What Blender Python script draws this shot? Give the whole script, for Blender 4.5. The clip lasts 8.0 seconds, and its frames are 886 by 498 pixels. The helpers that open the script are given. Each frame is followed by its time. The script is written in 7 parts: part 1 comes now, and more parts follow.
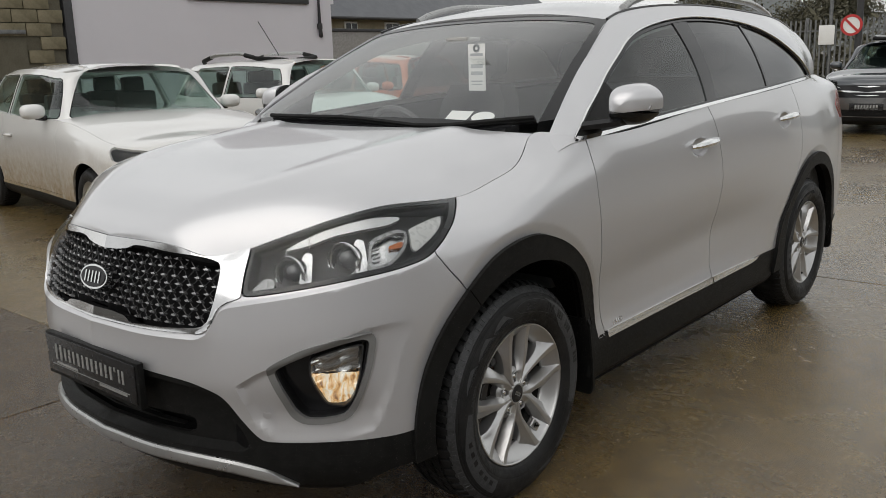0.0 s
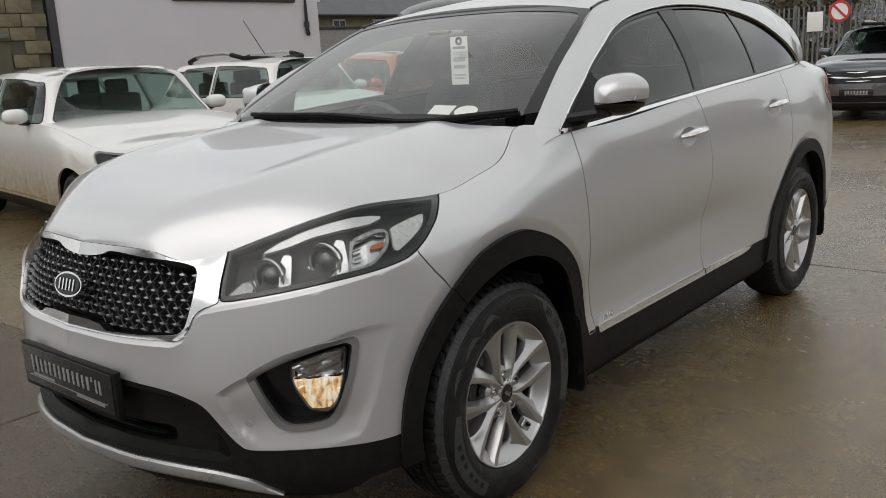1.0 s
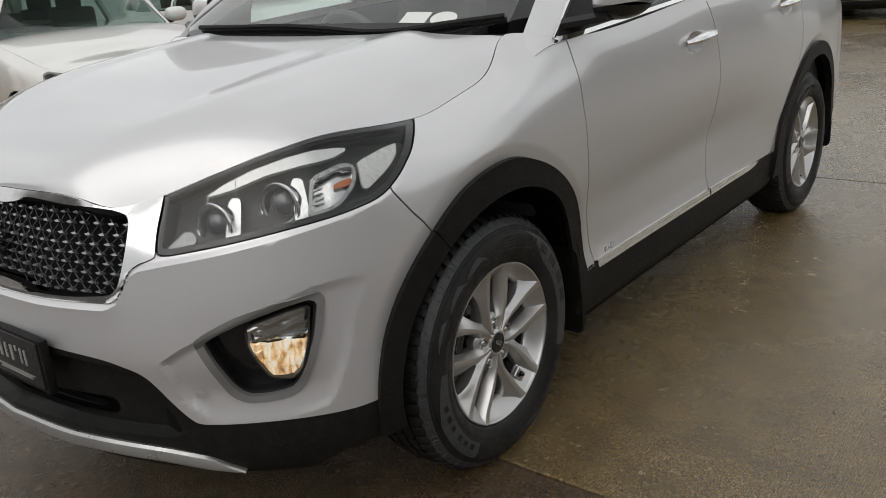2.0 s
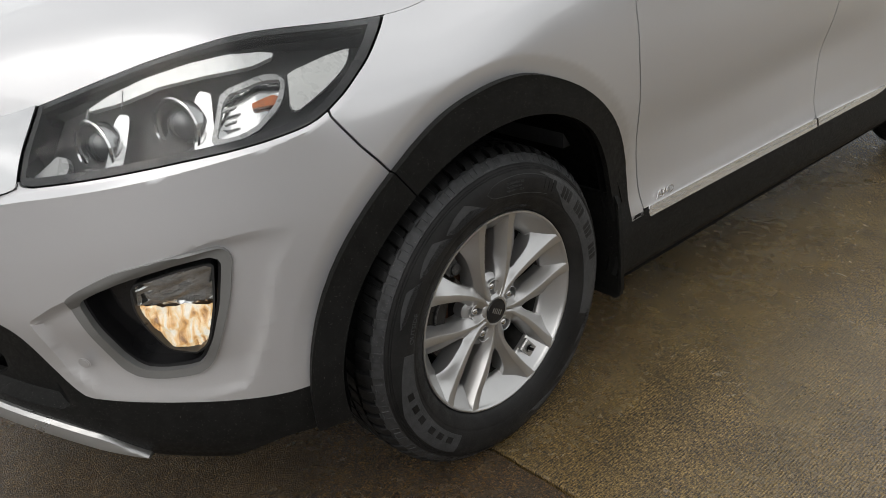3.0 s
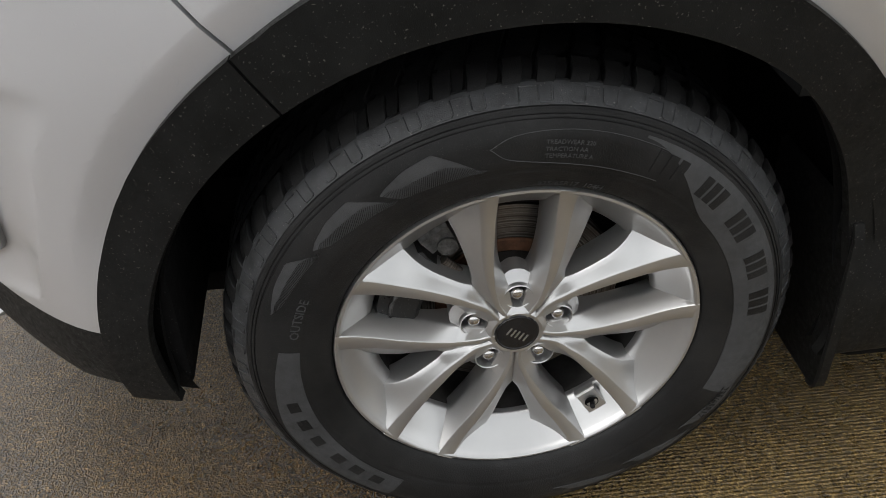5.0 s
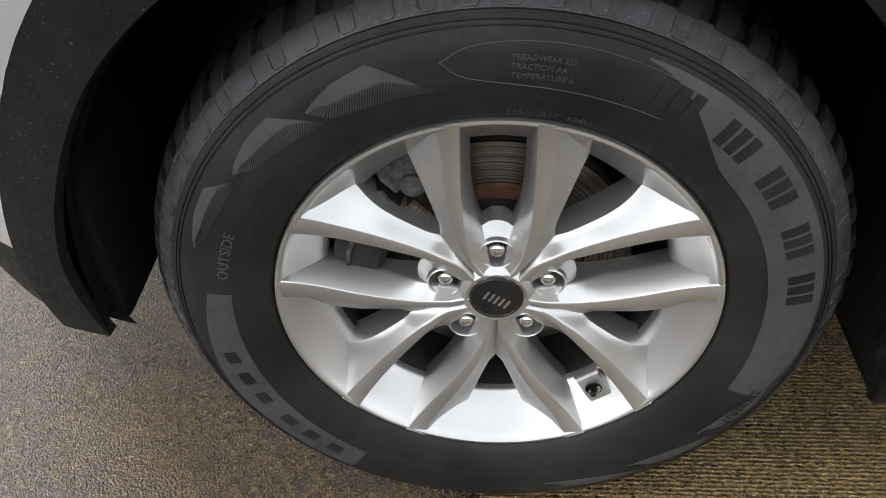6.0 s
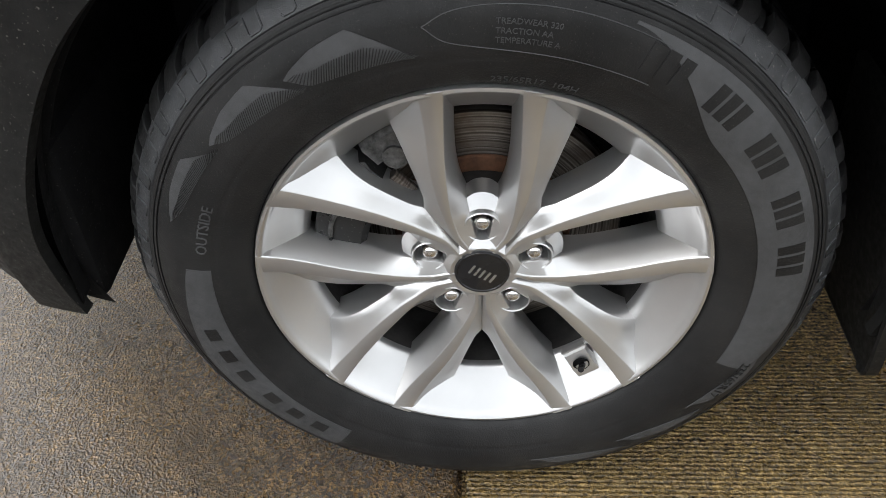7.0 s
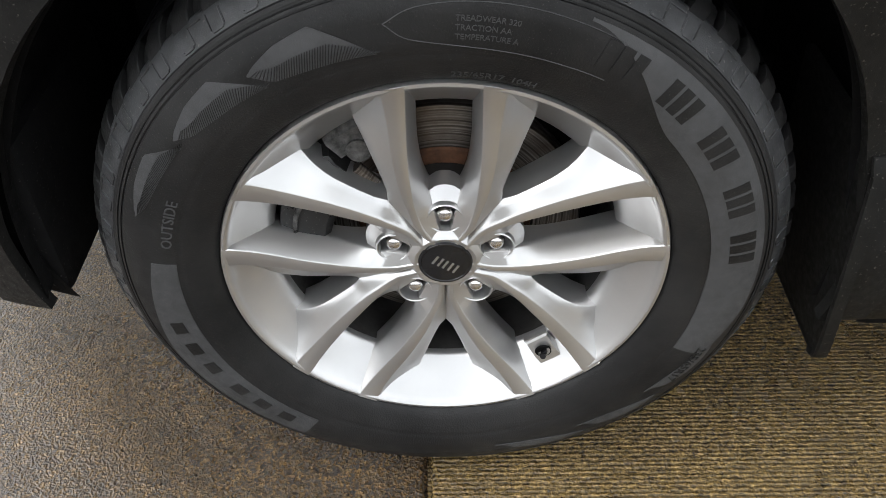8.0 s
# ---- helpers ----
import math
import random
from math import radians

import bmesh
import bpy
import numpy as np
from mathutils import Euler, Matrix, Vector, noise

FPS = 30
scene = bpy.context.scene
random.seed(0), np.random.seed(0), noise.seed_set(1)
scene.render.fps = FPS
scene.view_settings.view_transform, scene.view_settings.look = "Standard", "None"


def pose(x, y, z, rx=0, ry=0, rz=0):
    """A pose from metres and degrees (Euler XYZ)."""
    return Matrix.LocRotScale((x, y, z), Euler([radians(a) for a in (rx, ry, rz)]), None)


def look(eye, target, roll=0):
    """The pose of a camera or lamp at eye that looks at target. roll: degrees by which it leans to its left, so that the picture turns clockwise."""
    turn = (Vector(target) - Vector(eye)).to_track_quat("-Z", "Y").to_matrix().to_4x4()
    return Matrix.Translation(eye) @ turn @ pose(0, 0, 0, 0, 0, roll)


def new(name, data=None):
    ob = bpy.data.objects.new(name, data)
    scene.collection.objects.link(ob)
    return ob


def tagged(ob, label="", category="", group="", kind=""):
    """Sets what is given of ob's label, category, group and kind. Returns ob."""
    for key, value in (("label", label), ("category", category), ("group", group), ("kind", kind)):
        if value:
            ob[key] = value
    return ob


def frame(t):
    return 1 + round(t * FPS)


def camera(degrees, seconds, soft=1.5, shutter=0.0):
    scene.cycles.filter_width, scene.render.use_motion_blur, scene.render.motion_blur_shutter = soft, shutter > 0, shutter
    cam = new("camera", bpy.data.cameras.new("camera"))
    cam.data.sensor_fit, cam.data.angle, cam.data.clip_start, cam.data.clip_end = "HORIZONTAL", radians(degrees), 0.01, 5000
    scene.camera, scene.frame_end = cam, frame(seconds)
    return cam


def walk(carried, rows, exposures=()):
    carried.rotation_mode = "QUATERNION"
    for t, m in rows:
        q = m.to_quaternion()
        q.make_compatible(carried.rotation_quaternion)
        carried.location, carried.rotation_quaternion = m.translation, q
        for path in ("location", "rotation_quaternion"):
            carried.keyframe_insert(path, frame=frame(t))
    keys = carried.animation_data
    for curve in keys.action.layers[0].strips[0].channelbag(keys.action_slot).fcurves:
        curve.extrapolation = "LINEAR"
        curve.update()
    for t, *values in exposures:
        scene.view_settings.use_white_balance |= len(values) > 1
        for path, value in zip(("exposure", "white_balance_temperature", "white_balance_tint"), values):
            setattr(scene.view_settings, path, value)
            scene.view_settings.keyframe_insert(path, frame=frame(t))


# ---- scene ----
cam = camera(54.97, 8.0, soft=0.85)
PATH = [
    (0.0, (2.4014, -2.1214, 1.4264), (1.1313, -0.6382, 0.9941), -1.71),
    (0.5, (2.4176, -2.1132, 1.4186), (1.1477, -0.6283, 0.9914), -1.93),
    (1.0, (2.3837, -2.0516, 1.4179), (1.1245, -0.562, 0.9755), -3.01),
    (1.5, (2.2475, -1.9287, 1.4262), (1.0542, -0.4143, 0.8949), -3.49),
    (1.7, (2.2029, -1.8814, 1.4103), (1.0231, -0.3719, 0.8363), -3.78),
    (2.8, (2.0799, -1.3091, 1.3369), (0.75, -0.0603, 0.5173), -4.12),
    (3.0, (2.0305, -1.181, 1.2947), (0.6871, 0.0318, 0.4437), -3.71),
    (3.5, (1.9313, -0.8574, 1.2754), (0.5029, 0.1896, 0.3462), -3.72),
    (4.0, (1.9189, -0.5573, 1.2313), (0.3401, 0.1484, 0.2267), -4.28),
    (4.5, (1.8077, -0.3627, 1.1905), (0.2242, 0.0452, 0.0389), -1.79),
    (4.7, (1.7382, -0.2935, 1.1663), (0.1674, 0.0352, -0.0273), -0.78),
    (5.8, (1.5474, -0.0087, 1.0162), (0.0369, -0.1151, -0.2903), -2.31),
    (6.0, (1.5347, -0.0062, 0.9989), (0.0291, -0.1186, -0.3128), -2.45),
    (6.5, (1.5272, -0.0059, 0.9842), (0.0396, -0.1022, -0.3491), -2.33),
    (7.0, (1.5271, -0.0044, 0.9797), (0.0477, -0.0864, -0.3637), -2.12),
    (7.5, (1.5317, -0.0043, 0.983), (0.0538, -0.0775, -0.3625), -1.94),
    (8.0, (1.5364, -0.0019, 0.9938), (0.0763, -0.003, -0.373), -0.61),
]
walk(cam, [(t, look(eye, target, roll)) for t, eye, target, roll in PATH], exposures=[(0.0, -0.08, 6500, 10), (1.7, -0.08, 6500, 10), (2.8, 0.22, 6480, 10), (4.7, 0.54, 6400, 10), (5.8, 1.22, 6250, 10), (6.5, 1.4, 6200, 10), (8.0, 1.42, 6200, 10)])

# ---- light: an overcast, wet afternoon ----
SUN_EL, SUN_AZ = radians(48), radians(172)
world = bpy.data.worlds.new("overcast_sky")
scene.world = world
world.use_nodes = True
wn, wl = world.node_tree.nodes, world.node_tree.links
wn.clear()
sky = wn.new("ShaderNodeTexSky")
sky.sky_type = "NISHITA"
sky.sun_disc = False
sky.sun_elevation, sky.sun_rotation = SUN_EL, SUN_AZ
sky.air_density, sky.dust_density, sky.ozone_density = 1.0, 5.0, 1.0
cloud_at = wn.new("ShaderNodeTexCoord")
cloud = wn.new("ShaderNodeTexNoise")
cloud.inputs["Scale"].default_value, cloud.inputs["Detail"].default_value, cloud.inputs["Roughness"].default_value = 2.2, 5, 0.55
veil = wn.new("ShaderNodeValToRGB")
veil.color_ramp.elements[0].position, veil.color_ramp.elements[0].color = 0.30, (5.6, 5.7, 5.7, 1)
veil.color_ramp.elements[1].position, veil.color_ramp.elements[1].color = 0.72, (11.8, 11.8, 11.5, 1)
mixed = wn.new("ShaderNodeMixRGB")
mixed.inputs["Fac"].default_value = 0.88
back, wout = wn.new("ShaderNodeBackground"), wn.new("ShaderNodeOutputWorld")
back.inputs["Strength"].default_value = 0.108
wl.new(cloud_at.outputs["Generated"], cloud.inputs["Vector"])
wl.new(cloud.outputs["Fac"], veil.inputs["Fac"])
wl.new(sky.outputs["Color"], mixed.inputs["Color1"])
wl.new(veil.outputs["Color"], mixed.inputs["Color2"])
# thin cloud: the sky is a little brighter towards the horizon than overhead
up = wn.new("ShaderNodeSeparateXYZ")
dome = wn.new("ShaderNodeMapRange")
dome.inputs["From Min"].default_value, dome.inputs["From Max"].default_value = 0.0, 1.0
dome.inputs["To Min"].default_value, dome.inputs["To Max"].default_value = 1.06, 0.92
lit = wn.new("ShaderNodeMixRGB")
lit.blend_type, lit.inputs["Fac"].default_value = "MULTIPLY", 1.0
wl.new(cloud_at.outputs["Generated"], up.inputs[0])
wl.new(up.outputs["Z"], dome.inputs["Value"])
wl.new(mixed.outputs["Color"], lit.inputs["Color1"])
wl.new(dome.outputs["Result"], lit.inputs["Color2"])
wl.new(lit.outputs["Color"], back.inputs["Color"])
wl.new(back.outputs["Background"], wout.inputs["Surface"])
sun = new("sun", bpy.data.lights.new("sun", "SUN"))
sun.data.energy, sun.data.angle, sun.data.color = 0.9, radians(60), (1.0, 0.98, 0.95)
sun.matrix_world = look((0, 0, 30), (-30 * math.cos(SUN_EL) * math.sin(SUN_AZ) / math.sin(SUN_EL), -30 * math.cos(SUN_EL) * math.cos(SUN_AZ) / math.sin(SUN_EL), 0))


# ---- materials ----
def node_mat(name):
    m = bpy.data.materials.new(name)
    m.use_nodes = True
    nt = m.node_tree
    return m, nt, nt.nodes["Principled BSDF"]


def link(nt, a, b):
    nt.links.new(a, b)


def noise_node(nt, scale, detail=4, rough=0.55, vec=None, distort=0.0):
    n = nt.nodes.new("ShaderNodeTexNoise")
    n.inputs["Scale"].default_value, n.inputs["Detail"].default_value, n.inputs["Roughness"].default_value = scale, detail, rough
    n.inputs["Distortion"].default_value = distort
    if vec is None:
        tc = nt.nodes.new("ShaderNodeTexCoord")
        vec = tc.outputs["Object"]
    link(nt, vec, n.inputs["Vector"])
    return n


def ramp(nt, fac, stops):
    r = nt.nodes.new("ShaderNodeValToRGB")
    el = r.color_ramp.elements
    while len(el) < len(stops):
        el.new(0.5)
    for e, (p, c) in zip(el, stops):
        e.position = p
        e.color = (*c, 1) if len(c) == 3 else c
    link(nt, fac, r.inputs["Fac"])
    return r


def grey(v):
    return (v, v, v)


def bump_from(nt, b, height, strength, dist=0.002):
    bp = nt.nodes.new("ShaderNodeBump")
    bp.inputs["Strength"].default_value, bp.inputs["Distance"].default_value = strength, dist
    link(nt, height, bp.inputs["Height"])
    link(nt, bp.outputs["Normal"], b.inputs["Normal"])
    return bp


def dusted(nt, tone, amount, scale=330):
    """Scattered pale grit on a dark surface."""
    mix = nt.nodes.new("ShaderNodeMixRGB")
    n = noise_node(nt, scale, 2, 0.5)
    link(nt, ramp(nt, n.outputs["Fac"], [(0.66, grey(0)), (0.73, grey(amount))]).outputs["Color"], mix.inputs["Fac"])
    link(nt, tone, mix.inputs["Color1"])
    mix.inputs["Color2"].default_value = (0.30, 0.28, 0.25, 1)
    return mix.outputs["Color"]


def simple(name, col, rough=0.5, metal=0.0, vary=0.12, scale=9.0, bump=0.0, bscale=250.0, coat=0.0, rvary=0.1, spec=0.5, specks=0.0):
    """A plain surface with broad tone changes, uneven gloss and a fine grain."""
    m, nt, b = node_mat(name)
    n1 = noise_node(nt, scale, 5)
    lo, hi = [max(0, c * (1 - vary)) for c in col], [min(1, c * (1 + vary)) for c in col]
    tone = ramp(nt, n1.outputs["Fac"], [(0.3, tuple(lo)), (0.7, tuple(hi))]).outputs["Color"]
    link(nt, dusted(nt, tone, specks) if specks else tone, b.inputs["Base Color"])
    n2 = noise_node(nt, scale * 5, 4)
    link(nt, ramp(nt, n2.outputs["Fac"], [(0.3, grey(max(0.02, rough - rvary))), (0.7, grey(min(1, rough + rvary)))]).outputs["Color"], b.inputs["Roughness"])
    b.inputs["Metallic"].default_value, b.inputs["Coat Weight"].default_value, b.inputs["Specular IOR Level"].default_value = metal, coat, spec
    b.inputs["Coat Roughness"].default_value = 0.05
    if bump:
        bump_from(nt, b, noise_node(nt, bscale, 3).outputs["Fac"], bump, 0.001)
    return m


def car_paint(name, col, metal=0.55, rough=0.34, flake=0.05, dirt=(0.30, 0.24, 0.17), dirt_amount=0.25):
    """Lacquered metallic paint with fine flake, rain specks and road dirt low down."""
    m, nt, b = node_mat(name)
    tc = nt.nodes.new("ShaderNodeTexCoord")
    fl = noise_node(nt, 1400, 2, 0.5, tc.outputs["Object"])
    tone = ramp(nt, fl.outputs["Fac"], [(0.3, tuple(c * (1 - flake) for c in col)), (0.7, tuple(min(1, c * (1 + flake)) for c in col))])
    sep = nt.nodes.new("ShaderNodeSeparateXYZ")
    link(nt, tc.outputs["Object"], sep.inputs[0])
    hgt = nt.nodes.new("ShaderNodeMapRange")
    hgt.inputs["From Min"].default_value, hgt.inputs["From Max"].default_value = 0.85, 0.25
    link(nt, sep.outputs["Z"], hgt.inputs["Value"])
    spl = noise_node(nt, 14, 8, 0.7, tc.outputs["Object"])
    mul = nt.nodes.new("ShaderNodeMath")
    mul.operation = "MULTIPLY"
    link(nt, hgt.outputs["Result"], mul.inputs[0])
    link(nt, ramp(nt, spl.outputs["Fac"], [(0.25, grey(dirt_amount * .45)), (0.8, grey(dirt_amount * 1.8))]).outputs["Color"], mul.inputs[1])
    mix = nt.nodes.new("ShaderNodeMixRGB")
    link(nt, mul.outputs[0], mix.inputs["Fac"])
    link(nt, tone.outputs["Color"], mix.inputs["Color1"])
    mix.inputs["Color2"].default_value = (*dirt, 1)
    link(nt, mix.outputs["Color"], b.inputs["Base Color"])
    b.inputs["Metallic"].default_value, b.inputs["Roughness"].default_value = metal, rough
    b.inputs["Coat Weight"].default_value, b.inputs["Coat IOR"].default_value = 1.0, 1.65
    bead = noise_node(nt, 210, 1, 0.4, tc.outputs["Object"])
    bump_from(nt, b, ramp(nt, bead.outputs["Fac"], [(0.70, grey(0)), (0.76, grey(1))]).outputs["Color"], 0.14, 0.0010)
    link(nt, b.inputs["Normal"].links[0].from_socket, b.inputs["Coat Normal"])
    drops = noise_node(nt, 90, 3, 0.6, tc.outputs["Object"])
    link(nt, ramp(nt, drops.outputs["Fac"], [(0.45, grey(0.015)), (0.75, grey(0.08))]).outputs["Color"], b.inputs["Coat Roughness"])
    return m


def glass_mat(name, tint, alpha, rough=0.01):
    """A tinted pane: a clear share and a glossy share."""
    m = bpy.data.materials.new(name)
    m.use_nodes = True
    nt = m.node_tree
    nt.nodes.clear()
    out = nt.nodes.new("ShaderNodeOutputMaterial")
    tr, gl, mx = nt.nodes.new("ShaderNodeBsdfTransparent"), nt.nodes.new("ShaderNodeBsdfGlossy"), nt.nodes.new("ShaderNodeMixShader")
    tr.inputs["Color"].default_value = (*tint, 1)
    gl.inputs["Roughness"].default_value = rough
    gl.inputs["Color"].default_value = (1, 1, 1, 1)
    fr, steep = nt.nodes.new("ShaderNodeLayerWeight"), nt.nodes.new("ShaderNodeMath")
    fr.inputs["Blend"].default_value = 0.5
    steep.operation, steep.inputs[1].default_value = "POWER", 5.0
    link(nt, fr.outputs["Facing"], steep.inputs[0])
    gain = nt.nodes.new("ShaderNodeMath")
    gain.operation = "MULTIPLY_ADD"
    gain.inputs[1].default_value, gain.inputs[2].default_value = 0.94, alpha + 0.04
    gain.use_clamp = True
    link(nt, steep.outputs[0], gain.inputs[0])
    link(nt, gain.outputs[0], mx.inputs["Fac"])
    link(nt, tr.outputs[0], mx.inputs[1])
    link(nt, gl.outputs[0], mx.inputs[2])
    link(nt, mx.outputs[0], out.inputs["Surface"])
    return m


SILVER = car_paint("silver_paint", (0.575, 0.575, 0.59), 0.52, 0.38, dirt_amount=0.08)
WHITE = car_paint("white_paint", (0.66, 0.655, 0.64), 0.0, 0.4, 0.0, dirt=(0.30, 0.22, 0.12), dirt_amount=0.9)
DARK_BLUE = car_paint("dark_grey_paint", (0.035, 0.042, 0.05), 0.3, 0.35, 0.1)
ORANGE = car_paint("orange_paint", (0.55, 0.12, 0.03), 0.1, 0.35)
PLASTIC = simple("black_grained_plastic", (0.009, 0.009, 0.0087), 0.50, vary=0.3, scale=25, bump=0.25, bscale=900, spec=0.14, specks=0.25)
GLOSSBLACK = simple("gloss_black", (0.012, 0.012, 0.013), 0.10, vary=0.2, rvary=0.04, spec=0.35)
VOID = simple("wheel_arch_liner", (0.005, 0.005, 0.0053), 0.8, vary=0.3, bump=0.3, bscale=300, spec=0.1, specks=0.10)
CHROME = simple("chrome", (0.80, 0.80, 0.80), 0.07, 1.0, vary=0.03, rvary=0.03)
SATIN = simple("satin_silver", (0.42, 0.42, 0.415), 0.34, 0.85, vary=0.06, bump=0.05)
GREYTRIM = simple("grey_trim", (0.218, 0.218, 0.215), 0.42, 0.4, vary=0.08)
ALLOY = simple("painted_alloy", (0.50, 0.496, 0.492), 0.31, 0.84, vary=0.025, scale=30, coat=0.25, rvary=0.02)


def turned_steel():
    """A brake disc: fine rings scored round the axle, brown haze over worn steel."""
    m, nt, b = node_mat("brake_steel")
    tc, sep, flat = nt.nodes.new("ShaderNodeTexCoord"), nt.nodes.new("ShaderNodeSeparateXYZ"), nt.nodes.new("ShaderNodeCombineXYZ")
    link(nt, tc.outputs["Object"], sep.inputs[0])
    link(nt, sep.outputs["Y"], flat.inputs["X"])
    link(nt, sep.outputs["Z"], flat.inputs["Y"])
    far = nt.nodes.new("ShaderNodeVectorMath")
    far.operation = "LENGTH"
    link(nt, flat.outputs[0], far.inputs[0])
    ring = nt.nodes.new("ShaderNodeTexNoise")
    ring.noise_dimensions = "1D"
    ring.inputs["Scale"].default_value, ring.inputs["Detail"].default_value = 420, 6
    link(nt, far.outputs["Value"], ring.inputs["W"])
    stain = noise_node(nt, 22, 5, 0.6)
    mix = nt.nodes.new("ShaderNodeMixRGB")
    link(nt, ramp(nt, stain.outputs["Fac"], [(0.40, grey(0.1)), (0.68, grey(0.75))]).outputs["Color"], mix.inputs["Fac"])
    link(nt, ramp(nt, ring.outputs["Fac"], [(0.36, (0.06, 0.055, 0.05)), (0.5, (0.17, 0.155, 0.14)), (0.66, (0.30, 0.285, 0.265))]).outputs["Color"], mix.inputs["Color1"])
    mix.inputs["Color2"].default_value = (0.085, 0.06, 0.042, 1)
    link(nt, mix.outputs["Color"], b.inputs["Base Color"])
    b.inputs["Metallic"].default_value, b.inputs["Roughness"].default_value = 0.8, 0.42
    bump_from(nt, b, ring.outputs["Fac"], 0.35, 0.001)
    return m


STEEL = turned_steel()
RUST = simple("rusty_iron", (0.13, 0.060, 0.032), 0.8, 0.2, vary=0.5, scale=60, bump=0.5)
IRON = simple("cast_caliper", (0.085, 0.084, 0.083), 0.6, 0.4, vary=0.7, scale=110, bump=0.9, bscale=220)
CALIPER = simple("black_caliper", (0.022, 0.022, 0.022), 0.35, 0.2, vary=0.3, specks=0.2)
PANE = glass_mat("clear_pane", (0.60, 0.72, 0.68), 0.02)
WETPANE = glass_mat("wet_windscreen", (0.94, 0.96, 0.95), 0.095, 0.015)
DARKCHROME = simple("grille_chrome", (0.66, 0.66, 0.665), 0.13, 1.0, vary=0.06, rvary=0.04)
STUD = simple("dark_satin_stud", (0.30, 0.30, 0.302), 0.26, 0.8, vary=0.1)
DARKPANE = glass_mat("dark_pane", (0.10, 0.11, 0.11), 0.02)
LENS = glass_mat("lamp_cover", (0.96, 0.97, 0.97), -0.012)
STRIP = simple("lamp_light_guide", (0.52, 0.52, 0.52), 0.28, 0.5, vary=0.12, scale=90, bump=0.5, bscale=140)
REFLECT = simple("lamp_reflector", (0.50, 0.50, 0.50), 0.16, 1.0, vary=0.1, scale=60, bump=0.3, bscale=120)
PROJECTOR = simple("projector_glass", (0.035, 0.037, 0.04), 0.05, 0.0, vary=0.1, coat=1.0)
LAMPDARK = simple("lamp_housing", (0.024, 0.0245, 0.025), 0.35, 0.0, vary=0.3, spec=0.35)
LAMPGREY = simple("lamp_inner_grey", (0.26, 0.26, 0.26), 0.3, 0.4, vary=0.1)
LAMPPALE = simple("lamp_side_panel", (0.46, 0.46, 0.45), 0.30, 0.2, vary=0.06, scale=12)
AMBER = simple("amber_lens", (0.34, 0.085, 0.012), 0.25, vary=0.3, scale=120, coat=0.5)


def lit_reflector():
    """The burning half of a fog lamp: bright facets round a warm bulb."""
    m, nt, b = node_mat("fog_lamp_light")
    tc, mp = nt.nodes.new("ShaderNodeTexCoord"), nt.nodes.new("ShaderNodeMapping")
    mp.inputs["Scale"].default_value = (1.0, 1.0, 0.28)
    link(nt, tc.outputs["Object"], mp.inputs["Vector"])
    n = noise_node(nt, 75, 2, 0.5, mp.outputs["Vector"], 0.5)
    c = ramp(nt, n.outputs["Fac"], [(0.30, (0.22, 0.08, 0.015)), (0.43, (0.80, 0.42, 0.13)), (0.54, (1.0, 0.74, 0.42)), (0.66, (1.0, 0.95, 0.82))])
    link(nt, c.outputs["Color"], b.inputs["Emission Color"])
    b.inputs["Base Color"].default_value, b.inputs["Metallic"].default_value, b.inputs["Roughness"].default_value = (0.7, 0.6, 0.5, 1), 0.8, 0.15
    b.inputs["Emission Strength"].default_value = 0.62
    return m


FOGLIT = lit_reflector()
CLOTH = simple("black_cloth", (0.038, 0.038, 0.04), 0.9, vary=0.3, bump=0.3, bscale=600)
DASH = simple("dark_dash", (0.05, 0.051, 0.052), 0.55, vary=0.2, bump=0.2, bscale=800)
LINING = simple("pale_lining", (0.42, 0.41, 0.39), 0.9, vary=0.06)
PAPER = simple("white_paper", (0.78, 0.78, 0.76), 0.7, vary=0.03)
INK = simple("grey_ink", (0.40, 0.42, 0.43), 0.7, vary=0.05)
TAIL = simple("red_tail_lamp", (0.35, 0.02, 0.015), 0.12, vary=0.1, coat=1.0)
PLATEBLACK = simple("black_plate", (0.012, 0.012, 0.013), 0.22, vary=0.15)
PLATEINK = simple("plate_lettering", (0.36, 0.36, 0.35), 0.35, 0.5, vary=0.08)


def rubber():
    """Tyre rubber: near black with a dusty brown bloom and rain-dark streaks."""
    m, nt, b = node_mat("tyre_rubber")
    n = noise_node(nt, 7, 8, 0.65)
    link(nt, ramp(nt, n.outputs["Fac"], [(0.35, (0.008, 0.008, 0.0084)), (0.7, (0.022, 0.0218, 0.0217))]).outputs["Color"], b.inputs["Base Color"])
    link(nt, dusted(nt, b.inputs["Base Color"].links[0].from_socket, 0.14, 800), b.inputs["Base Color"])
    n2 = noise_node(nt, 40, 5)
    link(nt, ramp(nt, n2.outputs["Fac"], [(0.3, grey(0.38)), (0.7, grey(0.62))]).outputs["Color"], b.inputs["Roughness"])
    b.inputs["Specular IOR Level"].default_value = 0.22
    bump_from(nt, b, noise_node(nt, 500, 4).outputs["Fac"], 0.5, 0.001)
    return m


